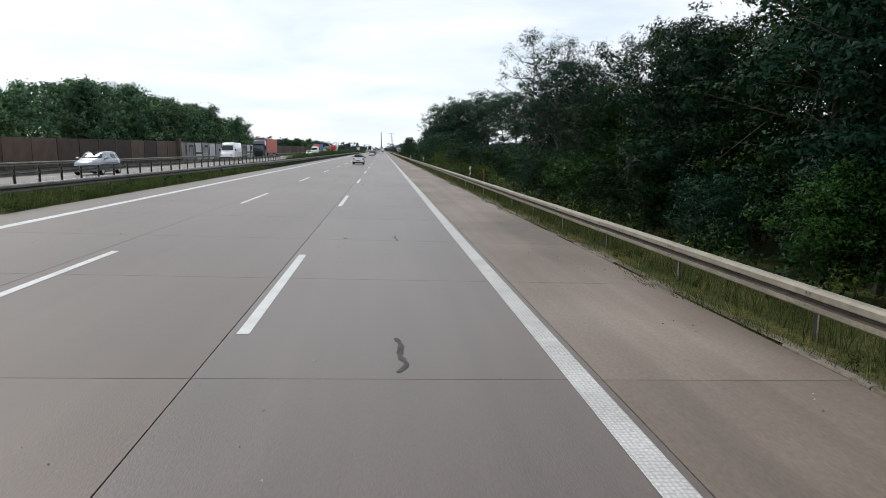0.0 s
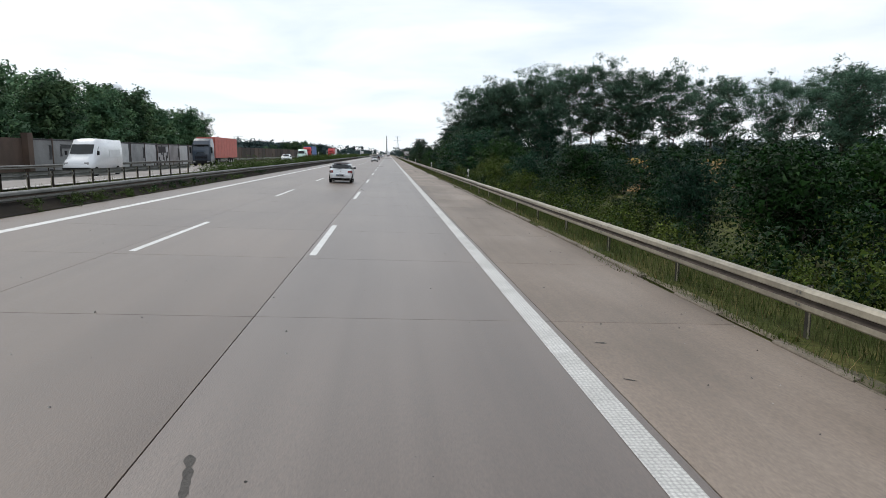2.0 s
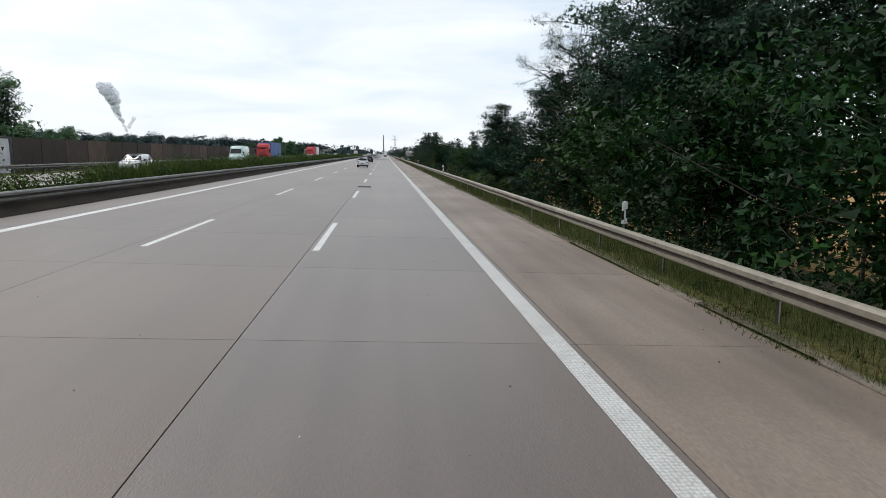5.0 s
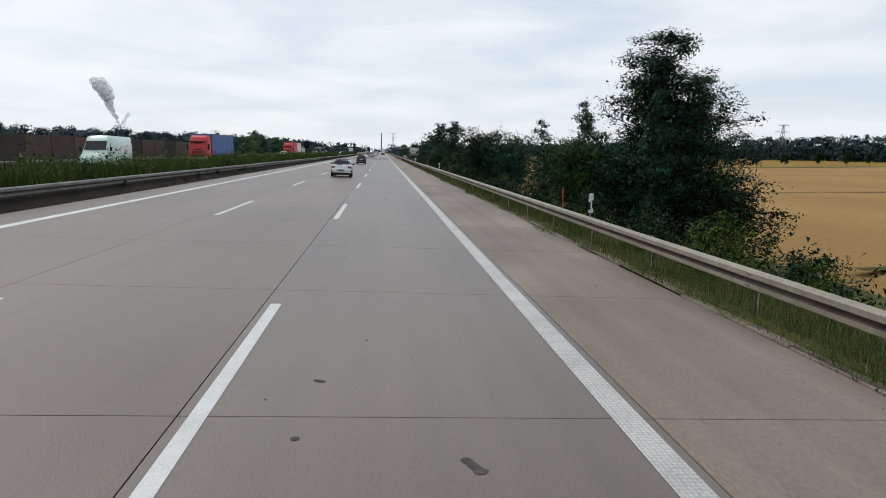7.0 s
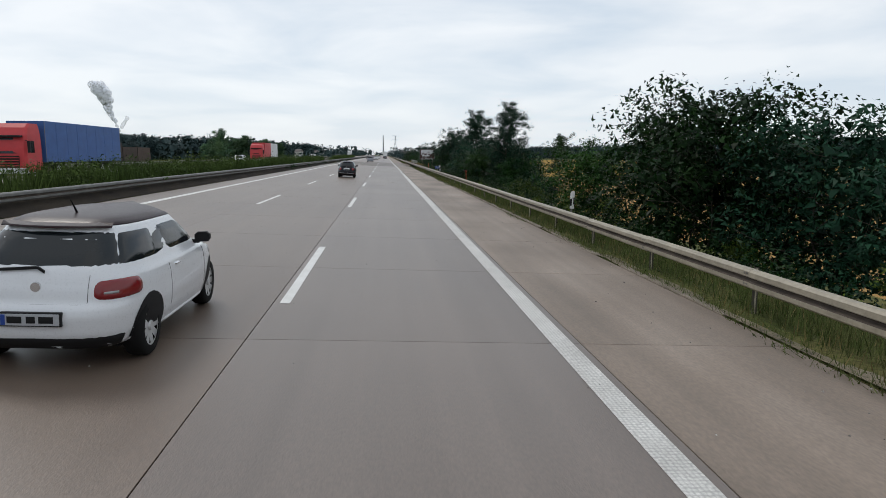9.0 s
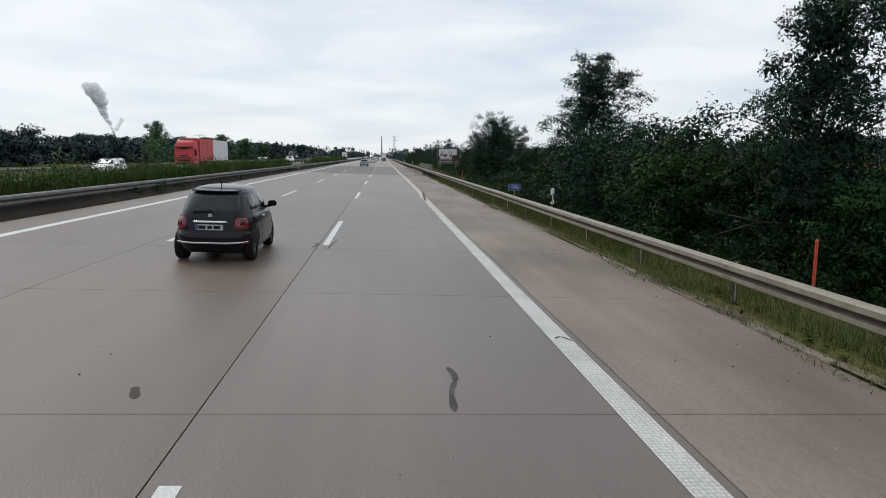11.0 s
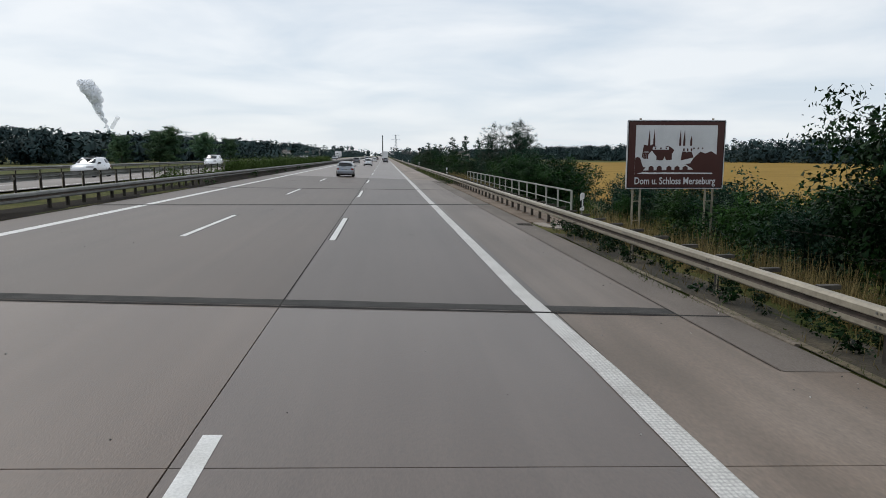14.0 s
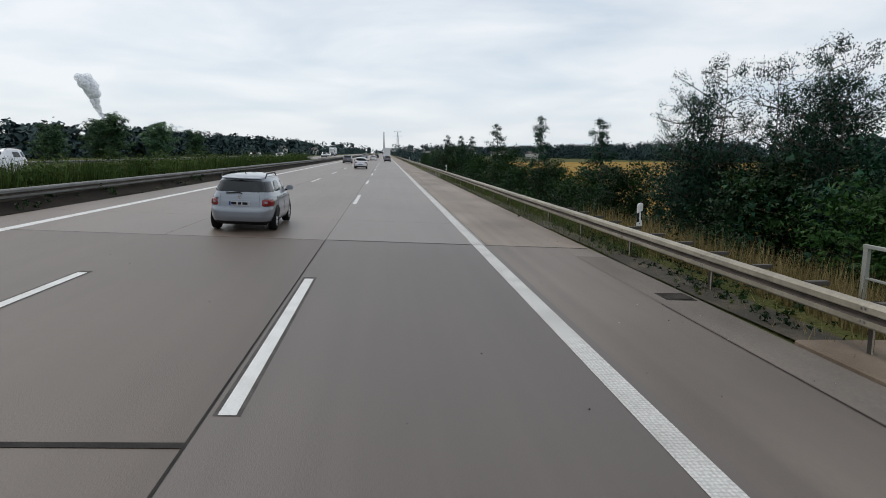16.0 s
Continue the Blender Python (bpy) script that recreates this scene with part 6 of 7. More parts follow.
def car(name, label, m, P):
    """A passenger car facing +y, on the ground at its middle: rounded plan outlines stacked from the floor to the roof, with glass, lamps and trim as thin shells that follow that skin."""
    c = thing(name, label, "car", m=m)
    lv = np.array(P["levels"], float)
    lv[:, 0] *= P.get("tall", 1.0)
    lv[:, 2:] *= P.get("long", 1.0)
    zz = lv[:, 0]
    tang = np.gradient(lv, axis=0)
    nr, nf = P["round"]

    def at(z):
        i = int(min(max(np.searchsorted(zz, z) - 1, 0), len(zz) - 2))
        d = zz[i + 1] - zz[i]
        f = min(1.0, max(0.0, (z - zz[i]) / d))
        a, b = lv[i], lv[i + 1]
        f2 = f * f * (3 - 2 * f)
        f = 0.55 * f + 0.45 * f2
        return a[1] + (b[1] - a[1]) * f, -(a[2] + (b[2] - a[2]) * f), a[3] + (b[3] - a[3]) * f

    def skin(th, z):
        w, br, bf = at(z)
        k, s = math.cos(th), math.sin(th)
        n, b = (nf, bf) if s > 0 else (nr, br)
        return Vector((math.copysign(w * abs(k) ** (2 / n), k), math.copysign(b * abs(s) ** (2 / n), s), z))

    def out(th, z, off):
        p = skin(th, z)
        n = (skin(th + 0.02, z) - skin(th - 0.02, z)).cross(skin(th, z + 0.01) - skin(th, z - 0.01))
        return p + n.normalized() * off

    def angle(e, z):
        """e: ("r"|"f", x) on the rear or front, (-1|1, y) on a side."""
        w, br, bf = at(z)
        if e[0] in ("r", "f"):
            n = nr if e[0] == "r" else nf
            a = math.acos(math.copysign(min(1.0, abs(e[1]) / w) ** (n / 2), e[1]))
            return -a if e[0] == "r" else a
        n, b = (nf, bf) if e[1] > 0 else (nr, br)
        s = math.copysign(min(1.0, abs(e[1]) / b) ** (n / 2), e[1])
        a = math.asin(s)
        return a if e[0] > 0 else (math.pi - a if s > 0 else -math.pi - a)

    def shell(nm, mat, e0, e1, z0, z1, off=0.006, square=5.0, parent=None, top=None, label="", nu=12, nv=6):
        """A thin shell on the skin between two edges and two heights; top: its edges at z1."""
        bm = bmesh.new()
        t0, t1 = top or (e0, e1)
        grid = []
        for j in range(nv + 1):
            row = []
            for i in range(nu + 1):
                u, v = 2 * i / nu - 1, 2 * j / nv - 1
                q = max(abs(u), abs(v))
                if q > 0:
                    g = q / (abs(u) ** square + abs(v) ** square) ** (1 / square)
                    u, v = u * g, v * g
                z = (z0 + z1) / 2 + (z1 - z0) / 2 * v
                f = (v + 1) / 2
                a = angle((e0[0], e0[1] + (t0[1] - e0[1]) * f), z)
                b = angle((e1[0], e1[1] + (t1[1] - e1[1]) * f), z)
                th = (a + b) / 2 + (b - a) / 2 * u
                edge = i in (0, nu) or j in (0, nv)
                row.append(bm.verts.new(out(th, z, -0.012 if edge else off)))
            grid.append(row)
        for j in range(nv):
            for i in range(nu):
                bm.faces.new((grid[j][i], grid[j][i + 1], grid[j + 1][i + 1], grid[j + 1][i]))
        bmesh.ops.recalc_face_normals(bm, faces=bm.faces)
        return part(nm, bm, mat, parent or c, label, smooth=True)

    paint, roofm = M[P["paint"]], M[P.get("roof_paint", P["paint"])]
    zr = P["roof_line"] * P.get("tall", 1.0)
    top = zz[-1]

    def hull(nm, za, zb, n, mat):
        rings = []
        for j in range(n + 1):
            z = za + (zb - za) * j / n
            rings.append([tuple(skin(2 * math.pi * (i + 0.5) / 44, z)) for i in range(44)])
        return part(nm, loft(rings, close=True), mat, c, smooth=True)
    hull("body", zz[0], zr, 40, paint)
    hull("roof", zr - 0.004, top, 9, roofm)
    k = P.get("tall", 1.0)
    g0, g1 = P["glass_z"][0] * k, P["glass_z"][1] * k
    xr, xt = P["rear_glass"]
    shell("rear_window", M["glass"], ("r", -xr), ("r", xr), g0, g1, 0.005, 7.0, top=(("r", -xt), ("r", xt)), label="dark tinted rear window", nu=16)
    shell("windscreen", M["glass"], ("f", xr), ("f", -xr), g0 + 0.03, g1 - 0.02, 0.022, 8.0, top=(("f", xt), ("f", -xt)), nu=16)
    for s in (-1, 1):
        for a, b, a2, b2 in P["side_glass"]:
            shell("side_window", M["glass"], (s, a), (s, b), g0 + 0.01, g1 - 0.02, 0.010, 9.0, top=((s, a2), (s, b2)), nu=10)
        for y in P["seams"]:
            shell("door_seam", M["black"], (s, y), (s, y + 0.012), 0.34, g0 - 0.01, 0.003, 20.0, nu=2, nv=8)
        for y in P["handles"]:
            shell("door_handle", M[P["handle"]], (s, y), (s, y + 0.18), g0 - 0.15, g0 - 0.115, 0.03, 4.0, nu=6, nv=4)
        for y0, y1, yz0, yz1 in ((P["axle_r"] + 0.42, P["axle_f"] - 0.42, 0.21, 0.29),):
            shell("sill", M[P.get("sill", P["bumper"])], (s, y0), (s, y1), yz0, yz1, 0.012, 10.0)
        x0, wrap, z0, z1 = P["lamp"]
        lamp = shell("tail_lamp", M["tail_red"], ("r", s * x0), (s, wrap), z0 * k, z1 * k, 0.022, P.get("lamp_square", 4.5), nu=12, nv=8)
        ix0, ix1, iz0, iz1 = P["insert"]
        shell("lamp_insert", M[P.get("insert_mat", "lamp_clear")], ("r", s * ix0), ("r", s * ix1), iz0 * k, iz1 * k, 0.030, 3.5, parent=lamp, nu=6, nv=4)
        fx0, fwrap, fz0, fz1 = P["head_lamp"]
        shell("head_lamp", M["lamp_clear"], ("f", s * fx0), (s, fwrap), fz0 * k, fz1 * k, 0.012, 3.5)
        w = at(g0)[0]
        ym = P["mirror_y"]
        bm = loft([[(s * (w + 0.10 + ux * 0.10 * q), ym + d, g0 + 0.06 + uz * 0.07 * q) for ux, uz in ((-1, -0.6), (-0.7, -1), (0.7, -0.9), (1, -0.3), (0.95, 0.5), (0.5, 1), (-0.6, 0.9), (-1, 0.4))] for d, q in ((-0.06, 0.92), (-0.05, 1.0), (0.02, 0.95), (0.07, 0.6))], close=True)
        part("mirror", bm, M[P["mirror"]], c, smooth=False)
        part("mirror_foot", box(s * (w + 0.0) - 0.05, s * (w + 0.0) + 0.05, ym - 0.03, ym + 0.03, g0 - 0.03, g0 + 0.02, 0.01), M["black"], c)
        R = P["wheel"]
        for y in (P["axle_r"], P["axle_f"]):
            W = abs(skin(angle((s, y), R + 0.1), R + 0.1).x)
            bm = bmesh.new()
            rows = []
            for j in range(13):
                z = max(zz[0] + 0.005, R + 0.01 + (R + 0.045) * math.sin(radians(-38 + 128 * j / 12)))
                hw = max(0.004, (R + 0.045) ** 2 - (z - R - 0.01) ** 2) ** 0.5
                rows.append([bm.verts.new(out(angle((s, y + hw * u / 5), z), z, 0.003)) for u in range(-5, 6)])
            for ra, rb in zip(rows, rows[1:]):
                for i in range(10):
                    bm.faces.new((ra[i], ra[i + 1], rb[i + 1], rb[i]))
            part("wheel_arch", bm, M["black"], c)
            wheel(c, s * (W - 0.094), y, R, 0.20, M[P["rim"]], P["spokes"], s)
    b0, b1 = P["bumper_z"]
    shell("lower_bumper", M[P["bumper"]], (-1, P["axle_r"] - 0.40), (1, P["axle_r"] - 0.40), b0, b1, 0.012, 12.0, nu=24) if P["bumper"] != P["paint"] else None
    shell("front_grille", M["black"], ("f", 0.48), ("f", -0.48), 0.30, 0.44, 0.006, 5.0)
    part("underbody", box(-0.6, 0.6, lv[0, 2] + 0.25, lv[0, 3] - 0.25, 0.16, 0.24), M["black"], c)
    part("exhaust", tube((-0.42, lv[0, 2] + 0.02, 0.235), (-0.42, lv[0, 2] + 0.3, 0.245), 0.028, 0.028, 10), M["galv_dark"], c)
    pz = P["plate"] * k
    py = skin(-math.pi / 2, pz).y - 0.022
    if P.get("plate_frame"):
        part("plate_frame", box(-0.275, 0.275, py - 0.004, py + 0.05, pz - 0.068, pz + 0.068, 0.006), M["black"], c)
        py -= 0.006
    number_plate(c, 0.0, py, pz, -1, P["plate_bars"])
    sz = P["seam_z"] * k
    shell("tailgate_seam", M["black"], ("r", -P["gate"]), ("r", P["gate"]), sz, sz + 0.012, 0.003, 20.0, nu=16, nv=2)
    for s in (-1, 1):
        shell("tailgate_seam", M["black"], ("r", s * P["gate"]), ("r", s * (P["gate"] - 0.012)), sz, g0, 0.003, 20.0, nu=2, nv=6)
    yw = skin(-math.pi / 2, g0 + 0.02).y
    part("rear_wiper", loft([[(x, yw - 0.012 - dy, g0 + dz_) for dy, dz_ in ((0, 0.0 + a), (0.02, 0.0 + a), (0.02, 0.028 + a), (0, 0.028 + a))] for x, a in ((0.06, -0.02), (0.0, 0.02), (-0.34, -0.005))], close=True), M["black"], c)
    ys = skin(-math.pi / 2, zr).y
    if P.get("spoiler", True):
        ws = at(zr)[0]
        bm = loft([[(x, ys + a, zr + b) for a, b in ((0.10, 0.03), (-0.10 + 0.25 * abs(x / ws) ** 3, 0.005), (-0.11 + 0.25 * abs(x / ws) ** 3, -0.012), (0.05, -0.02))] for x in np.linspace(-ws * 0.86, ws * 0.86, 9)], close=True)
        part("spoiler", bm, roofm, c)
    part("high_brake_lamp", box(-0.14, 0.14, ys - 0.03, ys + 0.05, zr - 0.035, zr - 0.018, 0.004), M["tail_red"], c)
    part("antenna", tube((0, ys + 0.5, top - 0.01), (0, ys + 0.36, top + P["aerial"]), 0.012, 0.005, 6), M["black"], c)
    bz = P["badge_z"] * k
    by = skin(-math.pi / 2, bz).y
    part("badge", tube((0, by + 0.012, bz), (0, by - 0.012, bz), 0.05, 0.045, 14), M["chrome"], c)
    if P.get("chrome_bar"):
        shell("chrome_trim", M["chrome"], ("r", -0.34), ("r", 0.34), pz + 0.075, pz + 0.125, 0.03, 3.0)
        shell("bumper_trim", M["chrome"], ("r", -0.70), ("r", 0.70), 0.395, 0.43, 0.02, 6.0, nu=18)
        for s in (-1, 1):
            shell("reflector", M["tail_red"], ("r", s * 0.54), ("r", s * 0.70), 0.388, 0.425, 0.026, 4.0)
    if P.get("rails"):
        for s in (-1, 1):
            bm = bmesh.new()
            wr = at(zr)[0]
            pts = [(s * wr * 0.92, -1.55, zr + 0.01), (s * wr * 0.92, -1.35, top + 0.02), (s * wr * 0.92, -0.1, top + 0.03), (s * wr * 0.92, 0.15, zr + 0.02)]
            for a, b in zip(pts, pts[1:]):
                add_tube(bm, a, b, 0.018, 0.018, 8)
            part("roof_rail", bm, M["black"], c)
    return c


BARS = ((-0.20, -0.07), (-0.03, 0.05), (0.08, 0.21))
HATCH = dict(levels=((0.20, 0.74, -1.72, 1.74), (0.27, 0.81, -1.90, 1.86), (0.40, 0.845, -1.96, 1.95), (0.56, 0.862, -1.975, 1.975), (0.65, 0.862, -1.955, 1.965), (0.69, 0.858, -1.905, 1.94), (0.80, 0.850, -1.885, 1.82), (0.90, 0.828, -1.85, 1.56), (0.97, 0.79, -1.82, 1.12),
                     (1.10, 0.745, -1.735, 0.80), (1.25, 0.685, -1.61, 0.50), (1.36, 0.632, -1.50, 0.27), (1.405, 0.60, -1.44, 0.15), (1.44, 0.54, -1.34, 0.0), (1.462, 0.44, -1.16, -0.22), (1.475, 0.25, -0.92, -0.45), (1.478, 0.04, -0.7, -0.62)),
             round=(4.6, 3.4), roof_line=1.385, glass_z=(0.985, 1.36), rear_glass=(0.69, 0.545), side_glass=((-1.62, -0.72, -1.36, -0.70), (-0.56, 0.66, -0.58, 0.06)), axle_r=-1.22, axle_f=1.24, wheel=0.315, rim="alloy", spokes=9, paint="car_white", roof_paint="car_maroon",
             bumper="black", bumper_z=(0.21, 0.37), lamp=(0.50, -1.35, 0.705, 0.905), insert=(0.56, 0.70, 0.76, 0.80), head_lamp=(0.46, 1.30, 0.70, 0.84), mirror="black", mirror_y=0.62, handles=(-0.45,), handle="chrome", seams=(-0.62, 0.80), plate=0.555, plate_frame=True,
             plate_bars=BARS, seam_z=0.675, gate=0.47, aerial=0.14, badge_z=0.84, sill="car_white")
TINY = dict(levels=((0.20, 0.70, -1.55, 1.55), (0.28, 0.76, -1.70, 1.70), (0.40, 0.80, -1.775, 1.78), (0.52, 0.815, -1.785, 1.79), (0.58, 0.815, -1.76, 1.77), (0.62, 0.81, -1.715, 1.74), (0.75, 0.80, -1.70, 1.66), (0.88, 0.775, -1.665, 1.42), (0.97, 0.735, -1.62, 1.05),
                    (1.10, 0.69, -1.52, 0.80), (1.25, 0.64, -1.38, 0.54), (1.36, 0.59, -1.25, 0.32), (1.41, 0.555, -1.17, 0.20), (1.45, 0.49, -1.05, 0.03), (1.475, 0.38, -0.86, -0.18), (1.488, 0.2, -0.62, -0.36), (1.49, 0.03, -0.5, -0.45)),
            round=(3.7, 3.0), roof_line=1.40, glass_z=(0.99, 1.36), rear_glass=(0.57, 0.47), side_glass=((-1.18, -0.62, -1.02, -0.58), (-0.48, 0.62, -0.44, 0.12)), axle_r=-1.12, axle_f=1.18, wheel=0.30, rim="alloy_dark", spokes=8, paint="car_black",
            bumper="car_black", bumper_z=(0.21, 0.36), lamp=(0.46, -1.36, 0.655, 0.905), insert=(0.53, 0.62, 0.72, 0.85), insert_mat="car_black", lamp_square=4.0, head_lamp=(0.42, 1.15, 0.72, 0.88), mirror="car_black", mirror_y=0.60, handles=(-0.40,), handle="chrome", seams=(-0.52, 0.74),
            plate=0.715, plate_bars=BARS, seam_z=0.60, gate=0.50, aerial=0.18, badge_z=0.935, chrome_bar=True)
WAGON = dict(levels=((0.20, 0.75, -1.92, 1.86), (0.28, 0.81, -2.06, 2.00), (0.40, 0.85, -2.11, 2.09), (0.54, 0.865, -2.12, 2.12), (0.60, 0.866, -2.10, 2.11), (0.64, 0.862, -2.06, 2.08), (0.78, 0.85, -2.05, 1.98), (0.90, 0.825, -2.02, 1.68), (0.98, 0.785, -1.99, 1.22),
                     (1.10, 0.74, -1.93, 0.95), (1.25, 0.685, -1.84, 0.62), (1.36, 0.635, -1.76, 0.38), (1.405, 0.60, -1.70, 0.24), (1.44, 0.54, -1.58, 0.08), (1.462, 0.44, -1.40, -0.15), (1.475, 0.25, -1.1, -0.45), (1.478, 0.04, -0.8, -0.62)),
             round=(4.8, 3.4), roof_line=1.385, glass_z=(0.99, 1.355), rear_glass=(0.66, 0.54), side_glass=((-1.86, -1.20, -1.66, -1.12), (-1.10, -0.20, -1.02, -0.20), (-0.12, 0.80, -0.14, 0.18)), axle_r=-1.28, axle_f=1.22, wheel=0.315, rim="alloy", spokes=10, paint="car_silver",
             bumper="black", bumper_z=(0.205, 0.285), lamp=(0.54, -1.50, 0.665, 0.865), insert=(0.59, 0.68, 0.74, 0.79), head_lamp=(0.46, 1.40, 0.70, 0.86), mirror="car_silver", mirror_y=0.74, handles=(-1.0, -0.02), handle="car_silver", seams=(-1.15, -0.16, 0.92),
             plate=0.745, plate_bars=BARS, seam_z=0.625, gate=0.50, aerial=0.08, badge_z=0.90, rails=True)

TILT = Matrix.Rotation(math.atan(FALL), 4, "Y")


def on_road(x, y, yaw=0.0):
    return Matrix.Translation((x, y, road_z(x) + 0.003)) @ TILT @ Matrix.Rotation(radians(yaw), 4, "Z")


def on_opp(x, y):
    return Matrix.Translation((x, y, opp_z(x) + 0.003)) @ Matrix.Rotation(radians(180), 4, "Z")


car("hatchback", "white three-door hatchback with a dark maroon roof", on_road(-1.80, 98.0), HATCH)
car("small_car", "small black retro hatchback with chrome trim", on_road(-1.98, 276.9), TINY)
car("estate_car", "silver estate car with roof rails", on_road(-2.46, 400.4), WAGON)


def vary(P, **k):
    q = dict(P)
    q.update(k)
    return q


car("hatchback", "white hatchback far ahead in the middle lane", on_road(-1.9, 470), vary(HATCH, roof_paint="car_white"))
car("estate_car", "dark grey estate car far ahead", on_road(-5.6, 505), vary(WAGON, paint="car_grey", bumper="car_grey", mirror="car_grey"))
car("hatchback", "dark grey hatchback far ahead in the driving lane", on_road(1.8, 548), vary(HATCH, paint="car_grey", roof_paint="car_grey", sill="black"))
car("estate_car", "white estate car far ahead in the middle lane", on_road(-1.9, 560), vary(WAGON, paint="car_white", bumper="car_white", mirror="car_white"))
car("hatchback", "silver hatchback far ahead in the fast lane", on_road(-5.6, 610), vary(HATCH, paint="car_silver", roof_paint="car_silver"))
car("estate_car", "black estate car far ahead", on_road(-2.0, 640), vary(WAGON, paint="car_black", bumper="car_black", mirror="car_black"))
car("hatchback", "white hatchback with a dark roof in the middle lane", on_road(-1.85, 223.0), HATCH)
# oncoming cars
car("estate_car", "pale silver estate car on the opposite carriageway", on_opp(-16.5, 45.0), vary(WAGON, paint="car_silver", rails=False))
car("hatchback", "white hatchback on the opposite carriageway", on_opp(-16.6, 170), vary(HATCH, roof_paint="car_white"))
car("hatchback", "white hatchback on the opposite carriageway", on_opp(-20.2, 384.5), vary(HATCH, roof_paint="car_white", long=1.06))
car("estate_car", "white estate car on the opposite carriageway", on_opp(-20.2, 317.0), vary(WAGON, paint="car_white", bumper="car_white", mirror="car_white"))
car("estate_car", "white off-road car on the opposite carriageway", on_opp(-20.2, 420.0), vary(WAGON, paint="car_white", bumper="black", mirror="car_white", tall=1.14))
for y, x, pm_ in ((475, -16.6, "car_grey"), (520, -20.3, "car_white"), (580, -16.6, "car_silver"), (640, -20.3, "car_white")):
    car("hatchback", "small distant car on the opposite carriageway", on_opp(x, y), vary(HATCH, paint=pm_, roof_paint=pm_))


def truck(label, m, cab, box1, box2=None, split=0.5, length=13.6, rigid=False):
    """An articulated lorry facing +y, its front at y = 0."""
    t = thing("lorry", label, "lorry", m=m)
    W = 1.25
    cabm = M[cab]
    rings = []
    for z, y0, y1, w in ((0.45, -2.2, -0.05, 1.22), (0.9, -2.2, 0.0, W), (1.6, -2.2, 0.0, W), (2.1, -2.2, -0.03, W), (2.95, -2.2, -0.22, 1.22), (3.45, -2.2, -0.55, 1.15), (3.75, -2.2, -1.0, 1.08)):
        rings.append([(-w, y0, z), (w, y0, z), (w, y1 - 0.25, z), (w * 0.9, y1 - 0.06, z), (w * 0.4, y1, z), (-w * 0.4, y1, z), (-w * 0.9, y1 - 0.06, z), (-w, y1 - 0.25, z)])
    part("cab", loft(rings, close=True), cabm, t, smooth=False)
    wz = [[(x, y + 0.012, z) for x, y, z in ((1.08, -0.09, 1.72), (0.45, -0.0, 1.70), (-0.45, 0.0, 1.70), (-1.08, -0.09, 1.72))], [(x, y + 0.02, z) for x, y, z in ((1.02, -0.28, 2.72), (0.45, -0.19, 2.76), (-0.45, -0.19, 2.76), (-1.02, -0.28, 2.72))]]
    part("windscreen", loft(wz), M["glass"], t)
    part("sun_visor", box(-1.05, 1.05, -0.25, 0.12, 2.78, 2.92, 0.03), M["black"], t)
    part("grille", box(-0.85, 0.85, -0.02, 0.03, 0.75, 1.55, 0.02), M["black"], t)
    for i in range(4):
        part("grille_bar", box(-0.82, 0.82, 0.03, 0.045, 0.85 + 0.18 * i, 0.91 + 0.18 * i), cabm, t)
    part("bumper", box(-1.22, 1.22, -0.5, 0.06, 0.32, 0.72, 0.05), M["black"] if cab != "truck_red" else M["truck_white"], t)
    for s in (-1, 1):
        part("head_lamp", box(s * 0.95 - 0.18, s * 0.95 + 0.18, 0.02, 0.08, 0.50, 0.68, 0.03), M["lamp_clear"], t)
        part("side_window", box(s * W - 0.01, s * W + 0.012, -1.25, -0.35, 1.75, 2.55, 0.008), M["glass"], t)
        part("mirror", box(s * 1.45 - 0.09, s * 1.45 + 0.09, -0.25, -0.10, 1.75, 2.55, 0.03), M["black"], t)
        part("mirror_arm", tube((s * 1.2, -0.2, 2.6), (s * 1.45, -0.18, 2.5), 0.02), M["black"], t)
        for y in (-1.1, -4.6) if not rigid else (-1.1, -5.6):
            wheel(t, s * 1.08, y, 0.50, 0.30, M["alloy"], 8, s)
        for y in (-11.0, -12.3, -13.6) if not rigid else (-12.5, -13.8):
            wheel(t, s * 1.08, y, 0.48, 0.32, M["alloy"], 8, s)
        part("side_guard", box(s * 1.2 - 0.02, s * 1.2 + 0.02, -9.9, -5.6, 0.55, 0.95), M["galv_dark"], t)
    part("chassis", box(-0.5, 0.5, -2.8 - length, -1.6, 0.75, 1.05), M["black"], t)
    y1, y0 = -2.75, -2.75 - length
    ym = y1 + (y0 - y1) * split if box2 else y0
    part("cargo_box", box(-1.27, 1.27, ym, y1, 1.08, 4.0, 0.02), M[box1], t)
    if box2:
        part("cargo_box", box(-1.27, 1.27, y0, ym - 0.03, 1.06, 3.98, 0.02), M[box2], t)
    n = 8
    for s in (-1, 1):
        for i in range(n + 1):
            y = y0 + 0.04 + (length - 0.08) * i / n
            part("curtain_post", box(s * 1.272 - 0.008, s * 1.272 + 0.008, y - 0.03, y + 0.03, 1.1, 3.97), M["galv_dark"] if i in (0, n) else (M[box2] if box2 and y < ym else M[box1]), t)
    part("light_bar", box(-1.2, 1.2, y0 - 0.05, y0 + 0.02, 0.55, 0.75), M["black"], t)
    for s in (-1, 1):
        part("tail_lamp", box(s * 1.0 - 0.14, s * 1.0 + 0.14, y0 - 0.07, y0 - 0.04, 0.58, 0.72), M["tail_red"], t)
    return t


